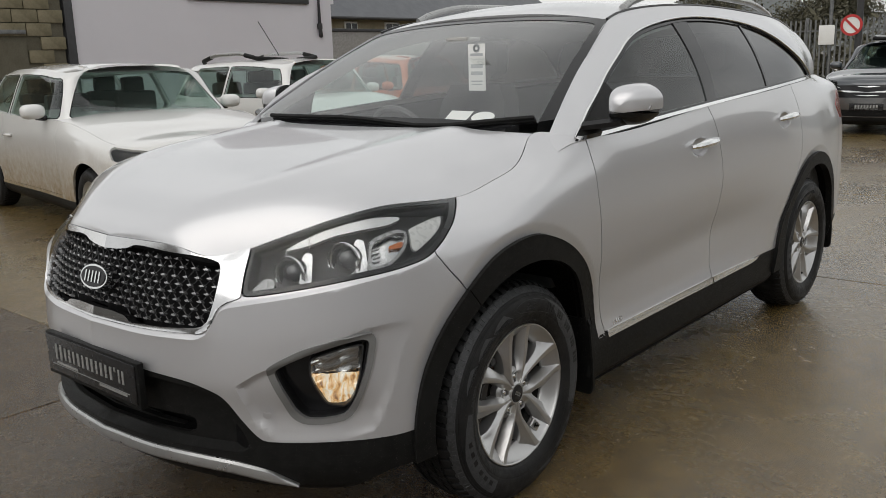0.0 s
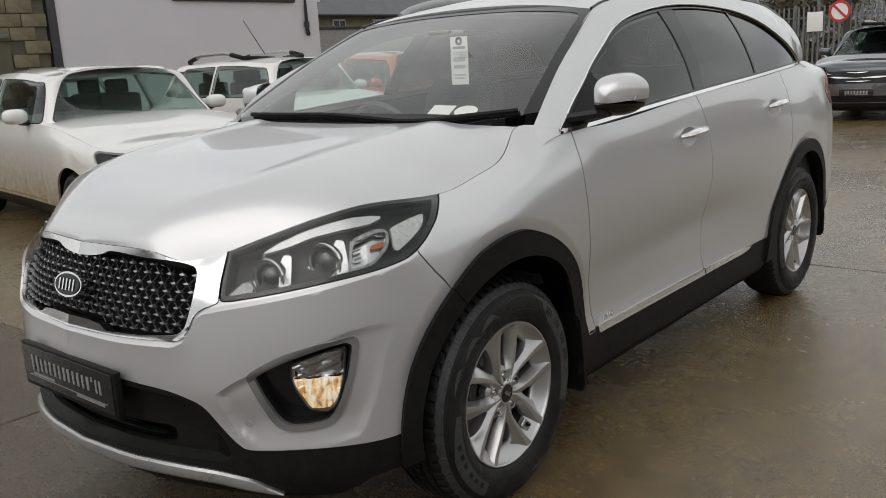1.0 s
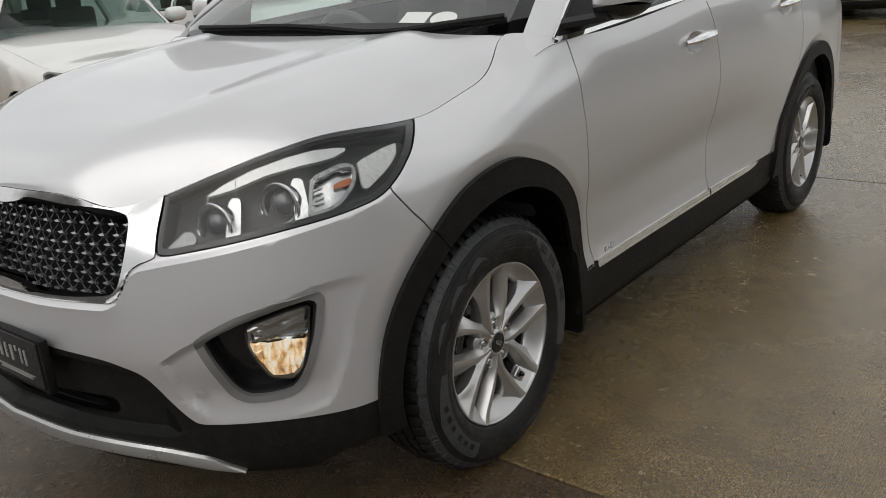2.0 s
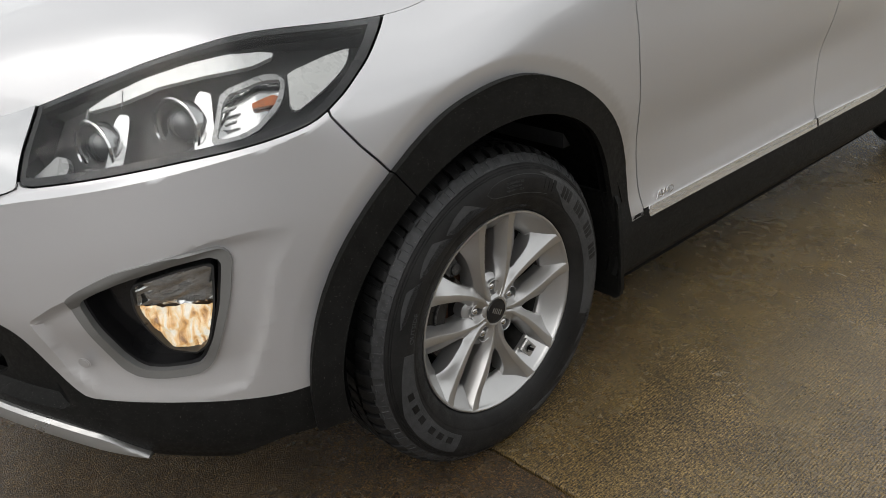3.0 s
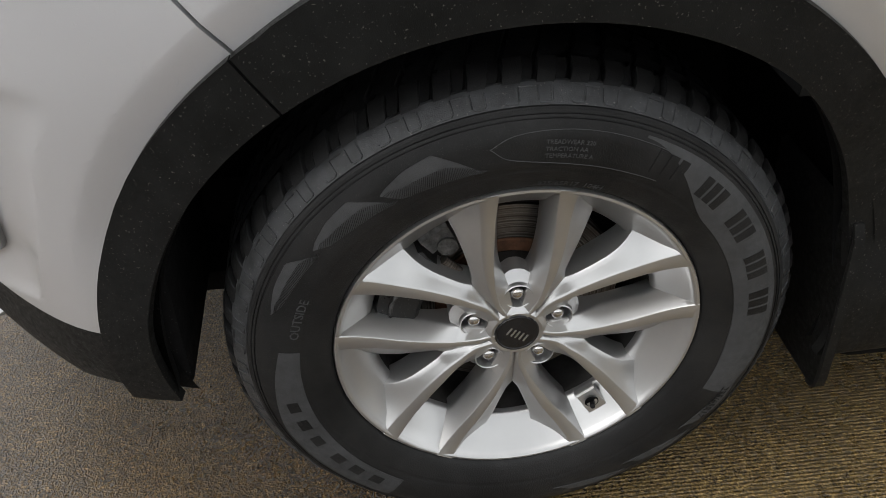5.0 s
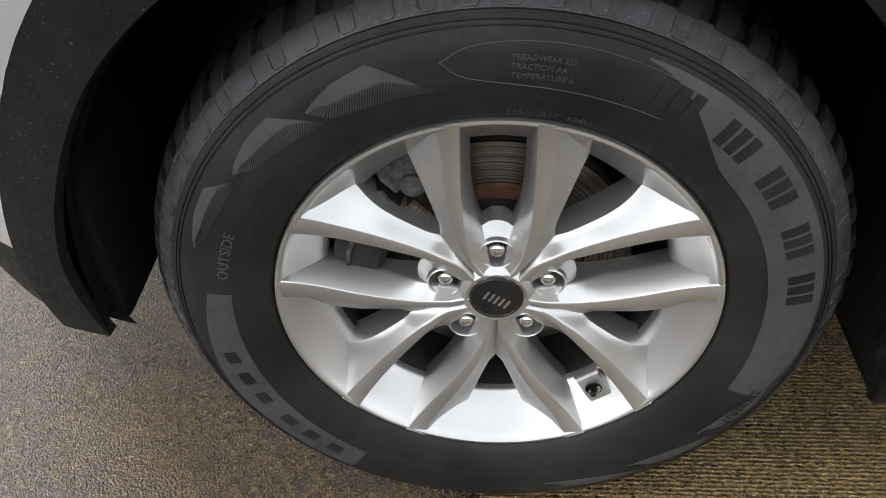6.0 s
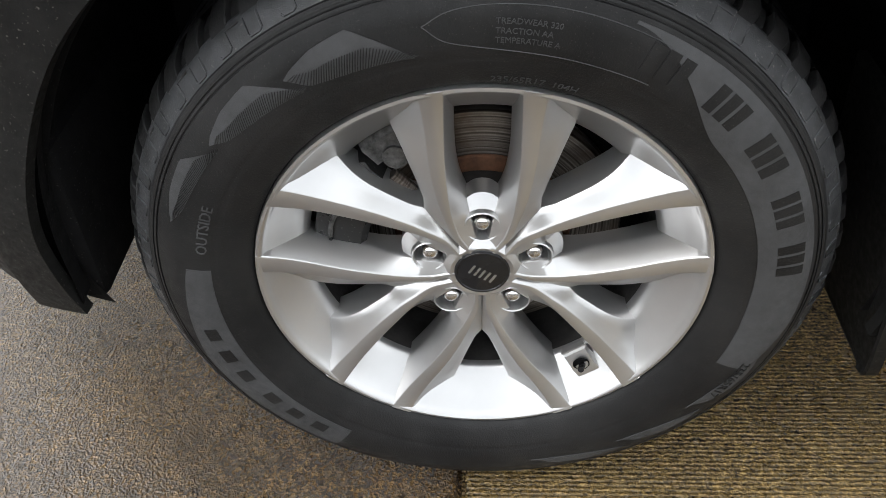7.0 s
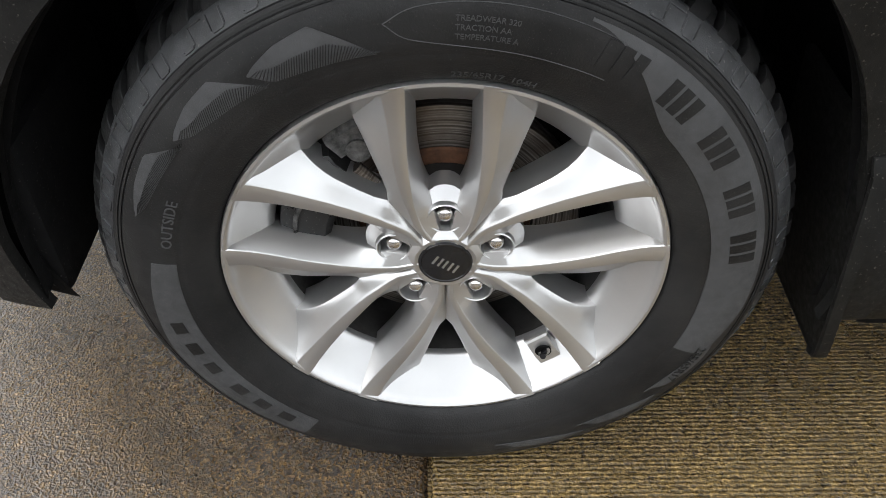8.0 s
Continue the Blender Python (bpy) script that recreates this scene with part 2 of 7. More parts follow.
def wet_concrete():
    """Brown-grey concrete, rain-wet: one bay shows its stones, the next is ribbed by the tamping beam; damp gloss in patches."""
    m, nt, b = node_mat("wet_concrete")
    geo = nt.nodes.new("ShaderNodeNewGeometry")
    pos = geo.outputs["Position"]
    sep = nt.nodes.new("ShaderNodeSeparateXYZ")
    link(nt, pos, sep.inputs[0])
    bay = nt.nodes.new("ShaderNodeMath")
    bay.operation, bay.inputs[1].default_value = "GREATER_THAN", -0.026
    link(nt, sep.outputs["Y"], bay.inputs[0])

    def times(c1, c2, fac=1.0):
        x = nt.nodes.new("ShaderNodeMixRGB")
        x.blend_type, x.inputs["Fac"].default_value = "MULTIPLY", fac
        link(nt, c1, x.inputs["Color1"])
        link(nt, c2, x.inputs["Color2"])
        return x.outputs["Color"]

    big = noise_node(nt, 0.55, 6, 0.6, pos, 0.4)
    mid = noise_node(nt, 7, 7, 0.68, pos)
    fine = noise_node(nt, 240, 4, 0.65, pos)
    base = ramp(nt, big.outputs["Fac"], [(0.3, (0.120, 0.071, 0.023)), (0.55, (0.150, 0.098, 0.038)), (0.75, (0.184, 0.131, 0.066))])
    col = times(base.outputs["Color"], ramp(nt, mid.outputs["Fac"], [(0.3, grey(0.66)), (0.7, grey(1.20))]).outputs["Color"])
    col = times(col, ramp(nt, fine.outputs["Fac"], [(0.30, grey(0.30)), (0.5, grey(0.95)), (0.70, grey(2.1))]).outputs["Color"])
    vor = nt.nodes.new("ShaderNodeTexVoronoi")
    vor.inputs["Scale"].default_value = 250
    warp = nt.nodes.new("ShaderNodeVectorMath")
    warp.operation, warp.inputs[1].default_value = "MULTIPLY_ADD", (0.012, 0.012, 0.012)
    link(nt, noise_node(nt, 90, 3, 0.6, pos).outputs["Color"], warp.inputs[0])
    link(nt, pos, warp.inputs[2])
    link(nt, warp.outputs[0], vor.inputs["Vector"])
    pal = ramp(nt, vor.outputs["Color"], [(0.15, (0.34, 0.26, 0.20)), (0.55, (1.0, 0.93, 0.86)), (0.9, (2.3, 2.1, 1.9))])
    stones = nt.nodes.new("ShaderNodeMixRGB")
    link(nt, bay.outputs[0], stones.inputs["Fac"])
    link(nt, times(times(col, pal.outputs["Color"], 0.8), grey_node(nt, 0.54)), stones.inputs["Color1"])
    rib = nt.nodes.new("ShaderNodeTexWave")
    rib.inputs["Scale"].default_value, rib.inputs["Distortion"].default_value = 46, 3.0
    rib.inputs["Detail"].default_value, rib.inputs["Detail Scale"].default_value, rib.inputs["Detail Roughness"].default_value = 3, 2.2, 0.7
    link(nt, pos, rib.inputs["Vector"])
    mp = nt.nodes.new("ShaderNodeMapping")
    mp.inputs["Scale"].default_value = (1.0, 0.42, 1.0)
    link(nt, pos, mp.inputs["Vector"])
    grain = noise_node(nt, 190, 3, 0.65, mp.outputs["Vector"], 0.3)
    ribbed_tone = times(times(col, grey_node(nt, 1.02, 1.09, 1.06)), ramp(nt, rib.outputs["Fac"], [(0.15, grey(0.80)), (0.85, grey(1.12))]).outputs["Color"])
    link(nt, times(ribbed_tone, ramp(nt, grain.outputs["Fac"], [(0.36, grey(0.45)), (0.5, grey(1.0)), (0.66, grey(1.9))]).outputs["Color"]), stones.inputs["Color2"])
    link(nt, stones.outputs["Color"], b.inputs["Base Color"])
    wet = noise_node(nt, 0.8, 5, 0.6, pos, 0.6)
    damp = noise_node(nt, 30, 4, 0.6, pos)
    rg = nt.nodes.new("ShaderNodeMath")
    rg.operation = "MULTIPLY"
    link(nt, ramp(nt, wet.outputs["Fac"], [(0.35, grey(0.13)), (0.65, grey(0.46))]).outputs["Color"], rg.inputs[0])
    link(nt, ramp(nt, damp.outputs["Fac"], [(0.3, grey(0.7)), (0.7, grey(1.3))]).outputs["Color"], rg.inputs[1])
    link(nt, rg.outputs[0], b.inputs["Roughness"])
    b.inputs["Coat Weight"].default_value, b.inputs["Coat Roughness"].default_value = 0.9, 0.18
    film = noise_node(nt, 130, 3, 0.6, pos)
    link(nt, ramp(nt, film.outputs["Fac"], [(0.40, grey(0.22)), (0.64, grey(1.0))]).outputs["Color"], b.inputs["Coat Weight"])
    b.inputs["Coat IOR"].default_value = 1.6
    hgt = nt.nodes.new("ShaderNodeMixRGB")
    link(nt, bay.outputs[0], hgt.inputs["Fac"])
    link(nt, vor.outputs["Distance"], hgt.inputs["Color1"])
    lines = nt.nodes.new("ShaderNodeMixRGB")
    lines.inputs["Fac"].default_value = 0.22
    link(nt, grain.outputs["Fac"], lines.inputs["Color1"])
    link(nt, rib.outputs["Fac"], lines.inputs["Color2"])
    link(nt, lines.outputs["Color"], hgt.inputs["Color2"])
    bp = bump_from(nt, b, hgt.outputs["Color"], 0.9, 0.006)
    bp2 = nt.nodes.new("ShaderNodeBump")
    bp2.inputs["Strength"].default_value, bp2.inputs["Distance"].default_value = 0.7, 0.006
    link(nt, noise_node(nt, 60, 5, 0.65, pos).outputs["Fac"], bp2.inputs["Height"])
    link(nt, bp.outputs["Normal"], bp2.inputs["Normal"])
    link(nt, bp2.outputs["Normal"], b.inputs["Normal"])
    skin_bump = nt.nodes.new("ShaderNodeBump")
    skin_bump.inputs["Strength"].default_value, skin_bump.inputs["Distance"].default_value = 0.22, 0.004
    link(nt, hgt.outputs["Color"], skin_bump.inputs["Height"])
    link(nt, skin_bump.outputs["Normal"], b.inputs["Coat Normal"])
    return m


def grey_node(nt, v, g=None, b=None):
    n = nt.nodes.new("ShaderNodeRGB")
    n.outputs[0].default_value = (v, v if g is None else g, v if b is None else b, 1)
    return n.outputs[0]


RUBBER = rubber()
CONCRETE = wet_concrete()

# ---- surface tools ----
def pchip(xs, ys, q):
    """Monotone cubic through the knots (xs, ys) at q."""
    xs, ys, q = np.asarray(xs, float), np.asarray(ys, float), np.asarray(q, float)
    h = np.diff(xs)
    d = np.diff(ys) / h
    m = np.zeros(len(xs))
    for i in range(1, len(xs) - 1):
        if d[i - 1] * d[i] > 0:
            w1, w2 = 2 * h[i] + h[i - 1], h[i] + 2 * h[i - 1]
            m[i] = (w1 + w2) / (w1 / d[i - 1] + w2 / d[i])
    m[0], m[-1] = (d[0], d[-1]) if len(xs) > 2 else (d[0], d[0])
    i = np.clip(np.searchsorted(xs, q) - 1, 0, len(xs) - 2)
    t = np.clip((q - xs[i]) / h[i], 0, 1)
    return (ys[i] * (1 + 2 * t) * (1 - t) ** 2 + ys[i + 1] * t * t * (3 - 2 * t)
            + h[i] * (m[i] * t * (1 - t) ** 2 + m[i + 1] * t * t * (t - 1)))


def catmull(points, n, closed=False):
    """n points along a centripetal-like smooth curve through the given ones."""
    p = np.asarray(points, float)
    if closed:
        p = np.vstack([p[-1:], p, p[:2]])
    else:
        p = np.vstack([2 * p[0] - p[1], p, 2 * p[-1] - p[-2]])
    segs = len(p) - 3
    u = np.linspace(0, segs, n, endpoint=not closed)
    i = np.minimum(u.astype(int), segs - 1)
    t = (u - i)[:, None]
    a, b, c, d = p[i], p[i + 1], p[i + 2], p[i + 3]
    return 0.5 * (2 * b + (c - a) * t + (2 * a - 5 * b + 4 * c - d) * t * t + (3 * b - a - 3 * c + d) * t ** 3)


def blur(a, sigma, axis, mirror=False):
    """Gaussian smoothing of samples along an axis, ends held in place."""
    r = int(3 * sigma) + 1
    k = np.exp(-0.5 * (np.arange(-r, r + 1) / sigma) ** 2)
    k /= k.sum()
    a = np.moveaxis(a, axis, 0)
    head = 2 * a[:1] - a[1:r + 1][::-1]
    if mirror:
        head = a[1:r + 1][::-1]
    tail = 2 * a[-1:] - a[-r - 1:-1][::-1]
    b = np.concatenate([head, a, tail])
    out = sum(k[j] * b[j:j + len(a)] for j in range(2 * r + 1))
    return np.moveaxis(out, 0, axis)


class Skin:
    """A body side lofted between lines that run from the front's middle round the corner to the back's middle.
    plan: the widest outline; lines: from the bottom up, knots of (place along the plan, inset, height)."""

    def __init__(self, plan, lines, ds=0.02, rows=120, soft=(1.6, 1.8)):
        c = catmull(plan, 1200)
        seg = np.r_[0, np.cumsum(np.linalg.norm(np.diff(c, axis=0), axis=1))]
        self.s_all, self.c_all = seg, c
        self.length = seg[-1]
        n = int(self.length / ds) + 1
        self.s = np.linspace(0, self.length, n)
        cx, cy = np.interp(self.s, seg, c[:, 0]), np.interp(self.s, seg, c[:, 1])
        tx, ty = np.gradient(cx), np.gradient(cy)
        tx[0], ty[0] = 1, 0
        tx[-1], ty[-1] = -1, 0
        ln = np.hypot(tx, ty)
        nx, ny = -ty / ln, tx / ln
        nx, ny = blur(nx, 3, 0), blur(ny, 3, 0)
        nx[0] = nx[-1] = 0
        off, hgt = [], []
        for knots in lines:
            k = sorted((self.at(a), o, z) for a, o, z in knots)
            ks = [q[0] for q in k]
            off.append(pchip(ks, [q[1] for q in k], self.s))
            hgt.append(pchip(ks, [q[2] for q in k], self.s))
        off, hgt = np.array(off), np.array(hgt)
        prm = np.linspace(0, 1, len(lines))
        v = np.linspace(0, 1, rows)
        O, Z = np.empty((rows, n)), np.empty((rows, n))
        for j in range(n):
            O[:, j], Z[:, j] = pchip(prm, off[:, j], v), pchip(prm, hgt[:, j], v)
        for ax, sg in ((0, soft[1]), (1, soft[0])):
            O, Z = blur(O, sg, ax, ax == 1), blur(Z, sg, ax, ax == 1)
        self.P = np.stack([cx + nx * O, cy + ny * O, Z], -1)
        self.P[:, 0, 0] = 0
        self.P[:, -1, 0] = 0
        self.rows, self.n = rows, n

    def at(self, key):
        """Place along the plan: ('x', v) at the front, ('y', v) at the side, ('b', v) an x at the back."""
        kind, v = key
        c, s = self.c_all, self.s_all
        half = len(c) // 2
        if kind == "x":
            i = np.argmin(np.abs(c[:half // 2 + 60, 0] - v) + 10 * (c[:half // 2 + 60, 1] > -0.3 + min(c[0, 1] + 1, 9)))
        elif kind == "y":
            i = np.argmin(np.abs(c[:, 1] - v) + 10 * (c[:, 0] < 0.55 * c[:, 0].max()))
        else:
            i = len(c) - 1 - np.argmin(np.abs(c[::-1][:half // 2, 0] - v))
        return s[i]

    def mesh(self):
        """A triangle sheet: positions, plan coordinates (along, height) and faces."""
        r, n = self.rows, self.n
        idx = np.arange(r * n).reshape(r, n)
        a, b, c, d = idx[:-1, :-1].ravel(), idx[:-1, 1:].ravel(), idx[1:, 1:].ravel(), idx[1:, :-1].ravel()
        S = np.broadcast_to(self.s, (r, n))
        return Sheet(self.P.reshape(-1, 3), np.stack([S, self.P[..., 2]], -1).reshape(-1, 2), np.vstack([np.c_[a, b, c], np.c_[a, c, d]]))


class Sheet:
    """A triangulated piece of a surface that can be cut along the zero line of a field."""

    def __init__(self, p, q, f, nrm=None):
        self.p, self.q, self.f = np.asarray(p, float), np.asarray(q, float), np.asarray(f, int)
        if nrm is None:
            t = self.p[self.f]
            fn = np.cross(t[:, 1] - t[:, 0], t[:, 2] - t[:, 0])
            nrm = np.zeros_like(self.p)
            for k in range(3):
                np.add.at(nrm, self.f[:, k], fn)
            nrm /= np.maximum(np.linalg.norm(nrm, axis=1, keepdims=True), 1e-12)
        self.nrm = nrm

    def keep(self, phi):
        """The part where phi is negative."""
        phi = np.where(np.abs(phi) < 1e-7, 1e-7, phi)
        neg = phi < 0
        cnt = neg[self.f].sum(1)
        out = [tuple(t) for t in self.f[cnt == 3]]
        p, q, nr = [self.p], [self.q], [self.nrm]
        extra, made = len(self.p), {}

        def cut(i, j):
            nonlocal extra
            key = (i, j) if i < j else (j, i)
            if key not in made:
                t = phi[i] / (phi[i] - phi[j])
                p.append((self.p[i] + t * (self.p[j] - self.p[i]))[None])
                q.append((self.q[i] + t * (self.q[j] - self.q[i]))[None])
                m = self.nrm[i] + t * (self.nrm[j] - self.nrm[i])
                nr.append((m / max(np.linalg.norm(m), 1e-12))[None])
                made[key] = extra
                extra += 1
            return made[key]

        for t in self.f[(cnt == 1) | (cnt == 2)]:
            ring = []
            for k in range(3):
                i, j = int(t[k]), int(t[(k + 1) % 3])
                if neg[i]:
                    ring.append(i)
                if neg[i] != neg[j]:
                    ring.append(cut(i, j))
            for k in range(1, len(ring) - 1):
                out.append((ring[0], ring[k], ring[k + 1]))
        P, Q, N = np.vstack(p), np.vstack(q), np.vstack(nr)
        F = np.array(out, int).reshape(-1, 3)
        used = np.unique(F)
        new_id = np.full(len(P), -1)
        new_id[used] = np.arange(len(used))
        return Sheet(P[used], Q[used], new_id[F], N[used])

    def where(self, fn):
        """The part where fn(along, height) is negative."""
        return self.keep(fn(self.q[:, 0], self.q[:, 1]))

    def inside(self, poly, grow=0.0):
        return self.keep(region(self.q, poly) - grow)

    def outside(self, poly, grow=0.0):
        return self.keep(grow - region(self.q, poly))

    def moved(self, d):
        return Sheet(self.p + self.nrm * d, self.q, self.f, self.nrm)

    def mirrored(self):
        return Sheet(self.p * [-1, 1, 1], self.q, self.f[:, ::-1], self.nrm * [-1, 1, 1])

    def joined(self, other):
        return Sheet(np.vstack([self.p, other.p]), np.vstack([self.q, other.q]), np.vstack([self.f, other.f + len(self.p)]), np.vstack([self.nrm, other.nrm]))

    def rim_edges(self):
        e = np.vstack([self.f[:, [0, 1]], self.f[:, [1, 2]], self.f[:, [2, 0]]])
        key = np.sort(e, 1)
        _, first, n = np.unique(key, axis=0, return_index=True, return_counts=True)
        return e[first[n == 1]]

    def data(self, name, rim=0.012, closed=False):
        """A Blender mesh of the sheet with a folded edge of depth rim (or closed at its back)."""
        P, F = [self.p], [tuple(int(i) for i in t) for t in self.f]
        n = len(self.p)
        if rim:
            e = self.rim_edges()
            P.append(self.p - self.nrm * rim)
            F += [(int(b), int(a), int(a) + n, int(b) + n) for a, b in e]
            if closed:
                F += [tuple(int(i) + n for i in t[::-1]) for t in self.f]
        me = bpy.data.meshes.new(name)
        V = np.vstack(P)
        used = np.unique(np.concatenate([np.array(t) for t in F])) if len(F) else np.array([], int)
        ids = np.full(len(V), -1)
        ids[used] = np.arange(len(used))
        me.from_pydata(V[used].tolist(), [], [tuple(int(ids[i]) for i in t) for t in F])
        me.update()
        smooth_by_angle(me, 35)
        return me


def region(q, poly):
    """Signed distance to a closed outline in two coordinates, negative inside."""
    a = np.asarray(poly, float)
    b = np.roll(a, -1, 0)
    best = np.full(len(q), 1e9)
    lo, hi = a.min(0) - 0.15, a.max(0) + 0.15
    near = np.all((q > lo) & (q < hi), 1)
    pts = q[near]
    dmin = np.full(len(pts), 1e9)
    ins = np.zeros(len(pts), bool)
    for u, v in zip(a, b):
        w = v - u
        t = np.clip(((pts - u) @ w) / max(w @ w, 1e-12), 0, 1)
        dmin = np.minimum(dmin, np.hypot(*(pts - u - t[:, None] * w).T))
        cross = (u[1] > pts[:, 1]) != (v[1] > pts[:, 1])
        if u[1] != v[1]:
            ins ^= cross & (pts[:, 0] < (v[0] - u[0]) * (pts[:, 1] - u[1]) / (v[1] - u[1]) + u[0])
    best[near] = np.where(ins, -dmin, dmin)
    return best


def smooth_by_angle(me, degrees):
    """Smooth shading with hard edges past an angle."""
    me.polygons.foreach_set("use_smooth", [True] * len(me.polygons))
    bm = bmesh.new()
    bm.from_mesh(me)
    lim = radians(degrees)
    for e in bm.edges:
        if len(e.link_faces) == 2 and e.calc_face_angle(0.0) > lim:
            e.smooth = False
    bm.to_mesh(me)
    bm.free()


def roundpoly(points, r=0.02, n=5):
    """A closed outline with rounded corners."""
    p = np.asarray(points, float)
    out = []
    for i in range(len(p)):
        a, b, c = p[i - 1], p[i], p[(i + 1) % len(p)]
        u, v = a - b, c - b
        lu, lv = np.linalg.norm(u), np.linalg.norm(v)
        k = min(r, lu * 0.45, lv * 0.45)
        s, e = b + u / lu * k, b + v / lv * k
        for t in np.linspace(0, 1, n):
            out.append((1 - t) ** 2 * s + 2 * t * (1 - t) * b + t * t * e)
    return np.array(out)


def weld(sh):
    """Joins points that coincide (used where a mirrored half meets its twin)."""
    key = np.round(sh.p, 5)
    _, first, inv = np.unique(key, axis=0, return_index=True, return_inverse=True)
    inv = inv.ravel()
    f = inv[sh.f]
    f = f[(f[:, 0] != f[:, 1]) & (f[:, 1] != f[:, 2]) & (f[:, 0] != f[:, 2])]
    return Sheet(sh.p[first], sh.q[first], f)


# ---- the silver car's own surfaces (front towards -y, front axle at y = 0) ----
PLAN = [(0, -.955), (.28, -.932), (.53, -.85), (.72, -.722), (.845, -.56), (.908, -.38), (.936, -.2), (.945, .1), (.938, .6), (.938, 1.4),
        (.945, 2.4), (.942, 2.9), (.915, 3.3), (.84, 3.6), (.58, 3.77), (0, 3.84)]


def X(v):
    return ("x", v)


def Y(v):
    return ("y", v)


LINES = [
    # underside, skirt, lower band, knee, flank low, flank high, bumper crest, lamp middle, shoulder, top edge
    [(X(0), .17, .20), (X(.53), .17, .20), (X(.72), .16, .20), (Y(-.3), .14, .20), (Y(.6), .14, .21), (Y(2.2), .14, .21), (Y(3.3), .16, .24), (("b", 0), .17, .28)],
    [(X(0), .05, .285), (X(.53), .06, .275), (X(.72), .06, .26), (Y(-.4), .03, .25), (Y(.6), .055, .27), (Y(2.2), .055, .27), (Y(3.3), .06, .32), (("b", 0), .06, .36)],
    [(X(0), .01, .36), (X(.53), .025, .35), (X(.72), .03, .345), (Y(-.45), .0, .36), (Y(.6), .040, .39), (Y(2.2), .036, .39), (Y(3.3), .03, .42), (("b", 0), .03, .46)],
    [(X(0), .0, .48), (X(.53), .022, .47), (X(.72), .03, .46), (Y(-.45), -.008, .47), (Y(0), .02, .52), (Y(.6), .056, .49), (Y(1.5), .062, .50), (Y(2.4), .025, .55), (Y(3.3), .02, .55), (("b", 0), .01, .56)],
    [(X(0), .0, .59), (X(.53), .004, .585), (X(.72), .004, .575), (Y(-.45), -.004, .585), (Y(0), .008, .62), (Y(.6), .050, .60), (Y(1.5), .062, .62), (Y(2.4), .012, .66), (Y(3.3), .015, .66), (("b", 0), .02, .66)],
    [(X(0), .012, .68), (X(.53), .012, .685), (X(.72), .003, .69), (Y(-.45), -.002, .71), (Y(0), .0, .77), (Y(.6), .018, .75), (Y(1.5), .022, .77), (Y(2.4), .002, .80), (Y(3.3), .015, .80), (("b", 0), .03, .80)],
    [(X(0), .03, .76), (X(.40), .034, .775), (X(.53), .040, .80), (X(.72), .030, .842), (Y(-.38), .020, .885), (Y(0), .0, .915), (Y(.6), .0, .90), (Y(1.5), .0, .91), (Y(2.4), .0, .94), (Y(3.3), .02, .95), (("b", 0), .05, .96)],
    [(X(0), .058, .85), (X(.40), .060, .845), (X(.53), .070, .862), (X(.66), .080, .88), (X(.80), .072, .915), (Y(-.47), .062, .943), (Y(-.15), .045, .968), (Y(.15), .018, 1.02), (Y(.6), .006, 1.02), (Y(1.5), .006, 1.04), (Y(2.4), .010, 1.06), (Y(3.3), .045, 1.08), (("b", 0), .06, 1.10)],
    [(X(0), .078, .905), (X(.40), .082, .88), (X(.53), .100, .895), (X(.66), .115, .92), (X(.80), .11, .958), (Y(-.47), .103, .988), (Y(-.15), .098, 1.0), (Y(.0), .085, 1.03), (Y(.15), .072, 1.070), (Y(.28), .056, 1.098), (Y(.42), .028, 1.102), (Y(.6), .016, 1.10), (Y(1.5), .016, 1.135), (Y(2.4), .033, 1.17), (Y(2.8), .055, 1.18), (Y(3.3), .080, 1.20), (("b", 0), .08, 1.22)],
    [(X(0), .092, .942), (X(.25), .094, .945), (X(.36), .092, .937), (X(.43), .105, .907), (X(.53), .13, .925), (X(.66), .15, .966), (X(.80), .148, 1.012), (Y(-.47), .145, 1.034), (Y(-.155), .152, 1.023), (Y(0), .145, 1.055), (Y(.12), .145, 1.082), (Y(.20), .158, 1.135), (Y(.27), .185, 1.192), (Y(.36), .06, 1.165), (Y(.50), .035, 1.155), (Y(1.4), .032, 1.208), (Y(2.1), .045, 1.238), (Y(2.67), .082, 1.262), (Y(3.0), .130, 1.270), (Y(3.3), .200, 1.272), (("b", 0), .20, 1.28)],
]
skin = Skin(PLAN, LINES)

top_edge = skin.P[-1]                      # hood shut line, then belt


def patch(fn, nu, nv, q=None):
    """A grid sheet from a function of two parameters in 0..1; its plan coordinates are those of q (default: y, z)."""
    u, v = np.meshgrid(np.linspace(0, 1, nu), np.linspace(0, 1, nv))
    p = fn(u.ravel(), v.ravel())
    idx = np.arange(nu * nv).reshape(nv, nu)
    a, b, c, d = idx[:-1, :-1].ravel(), idx[:-1, 1:].ravel(), idx[1:, 1:].ravel(), idx[1:, :-1].ravel()
    w = np.stack([u.ravel(), v.ravel()], -1) if q == "uv" else p[:, 1:] if q is None else q(p)
    return Sheet(p, w, np.vstack([np.c_[a, b, c], np.c_[a, c, d]]))


def along(pts, n=400):
    c = catmull(pts, n)
    return c


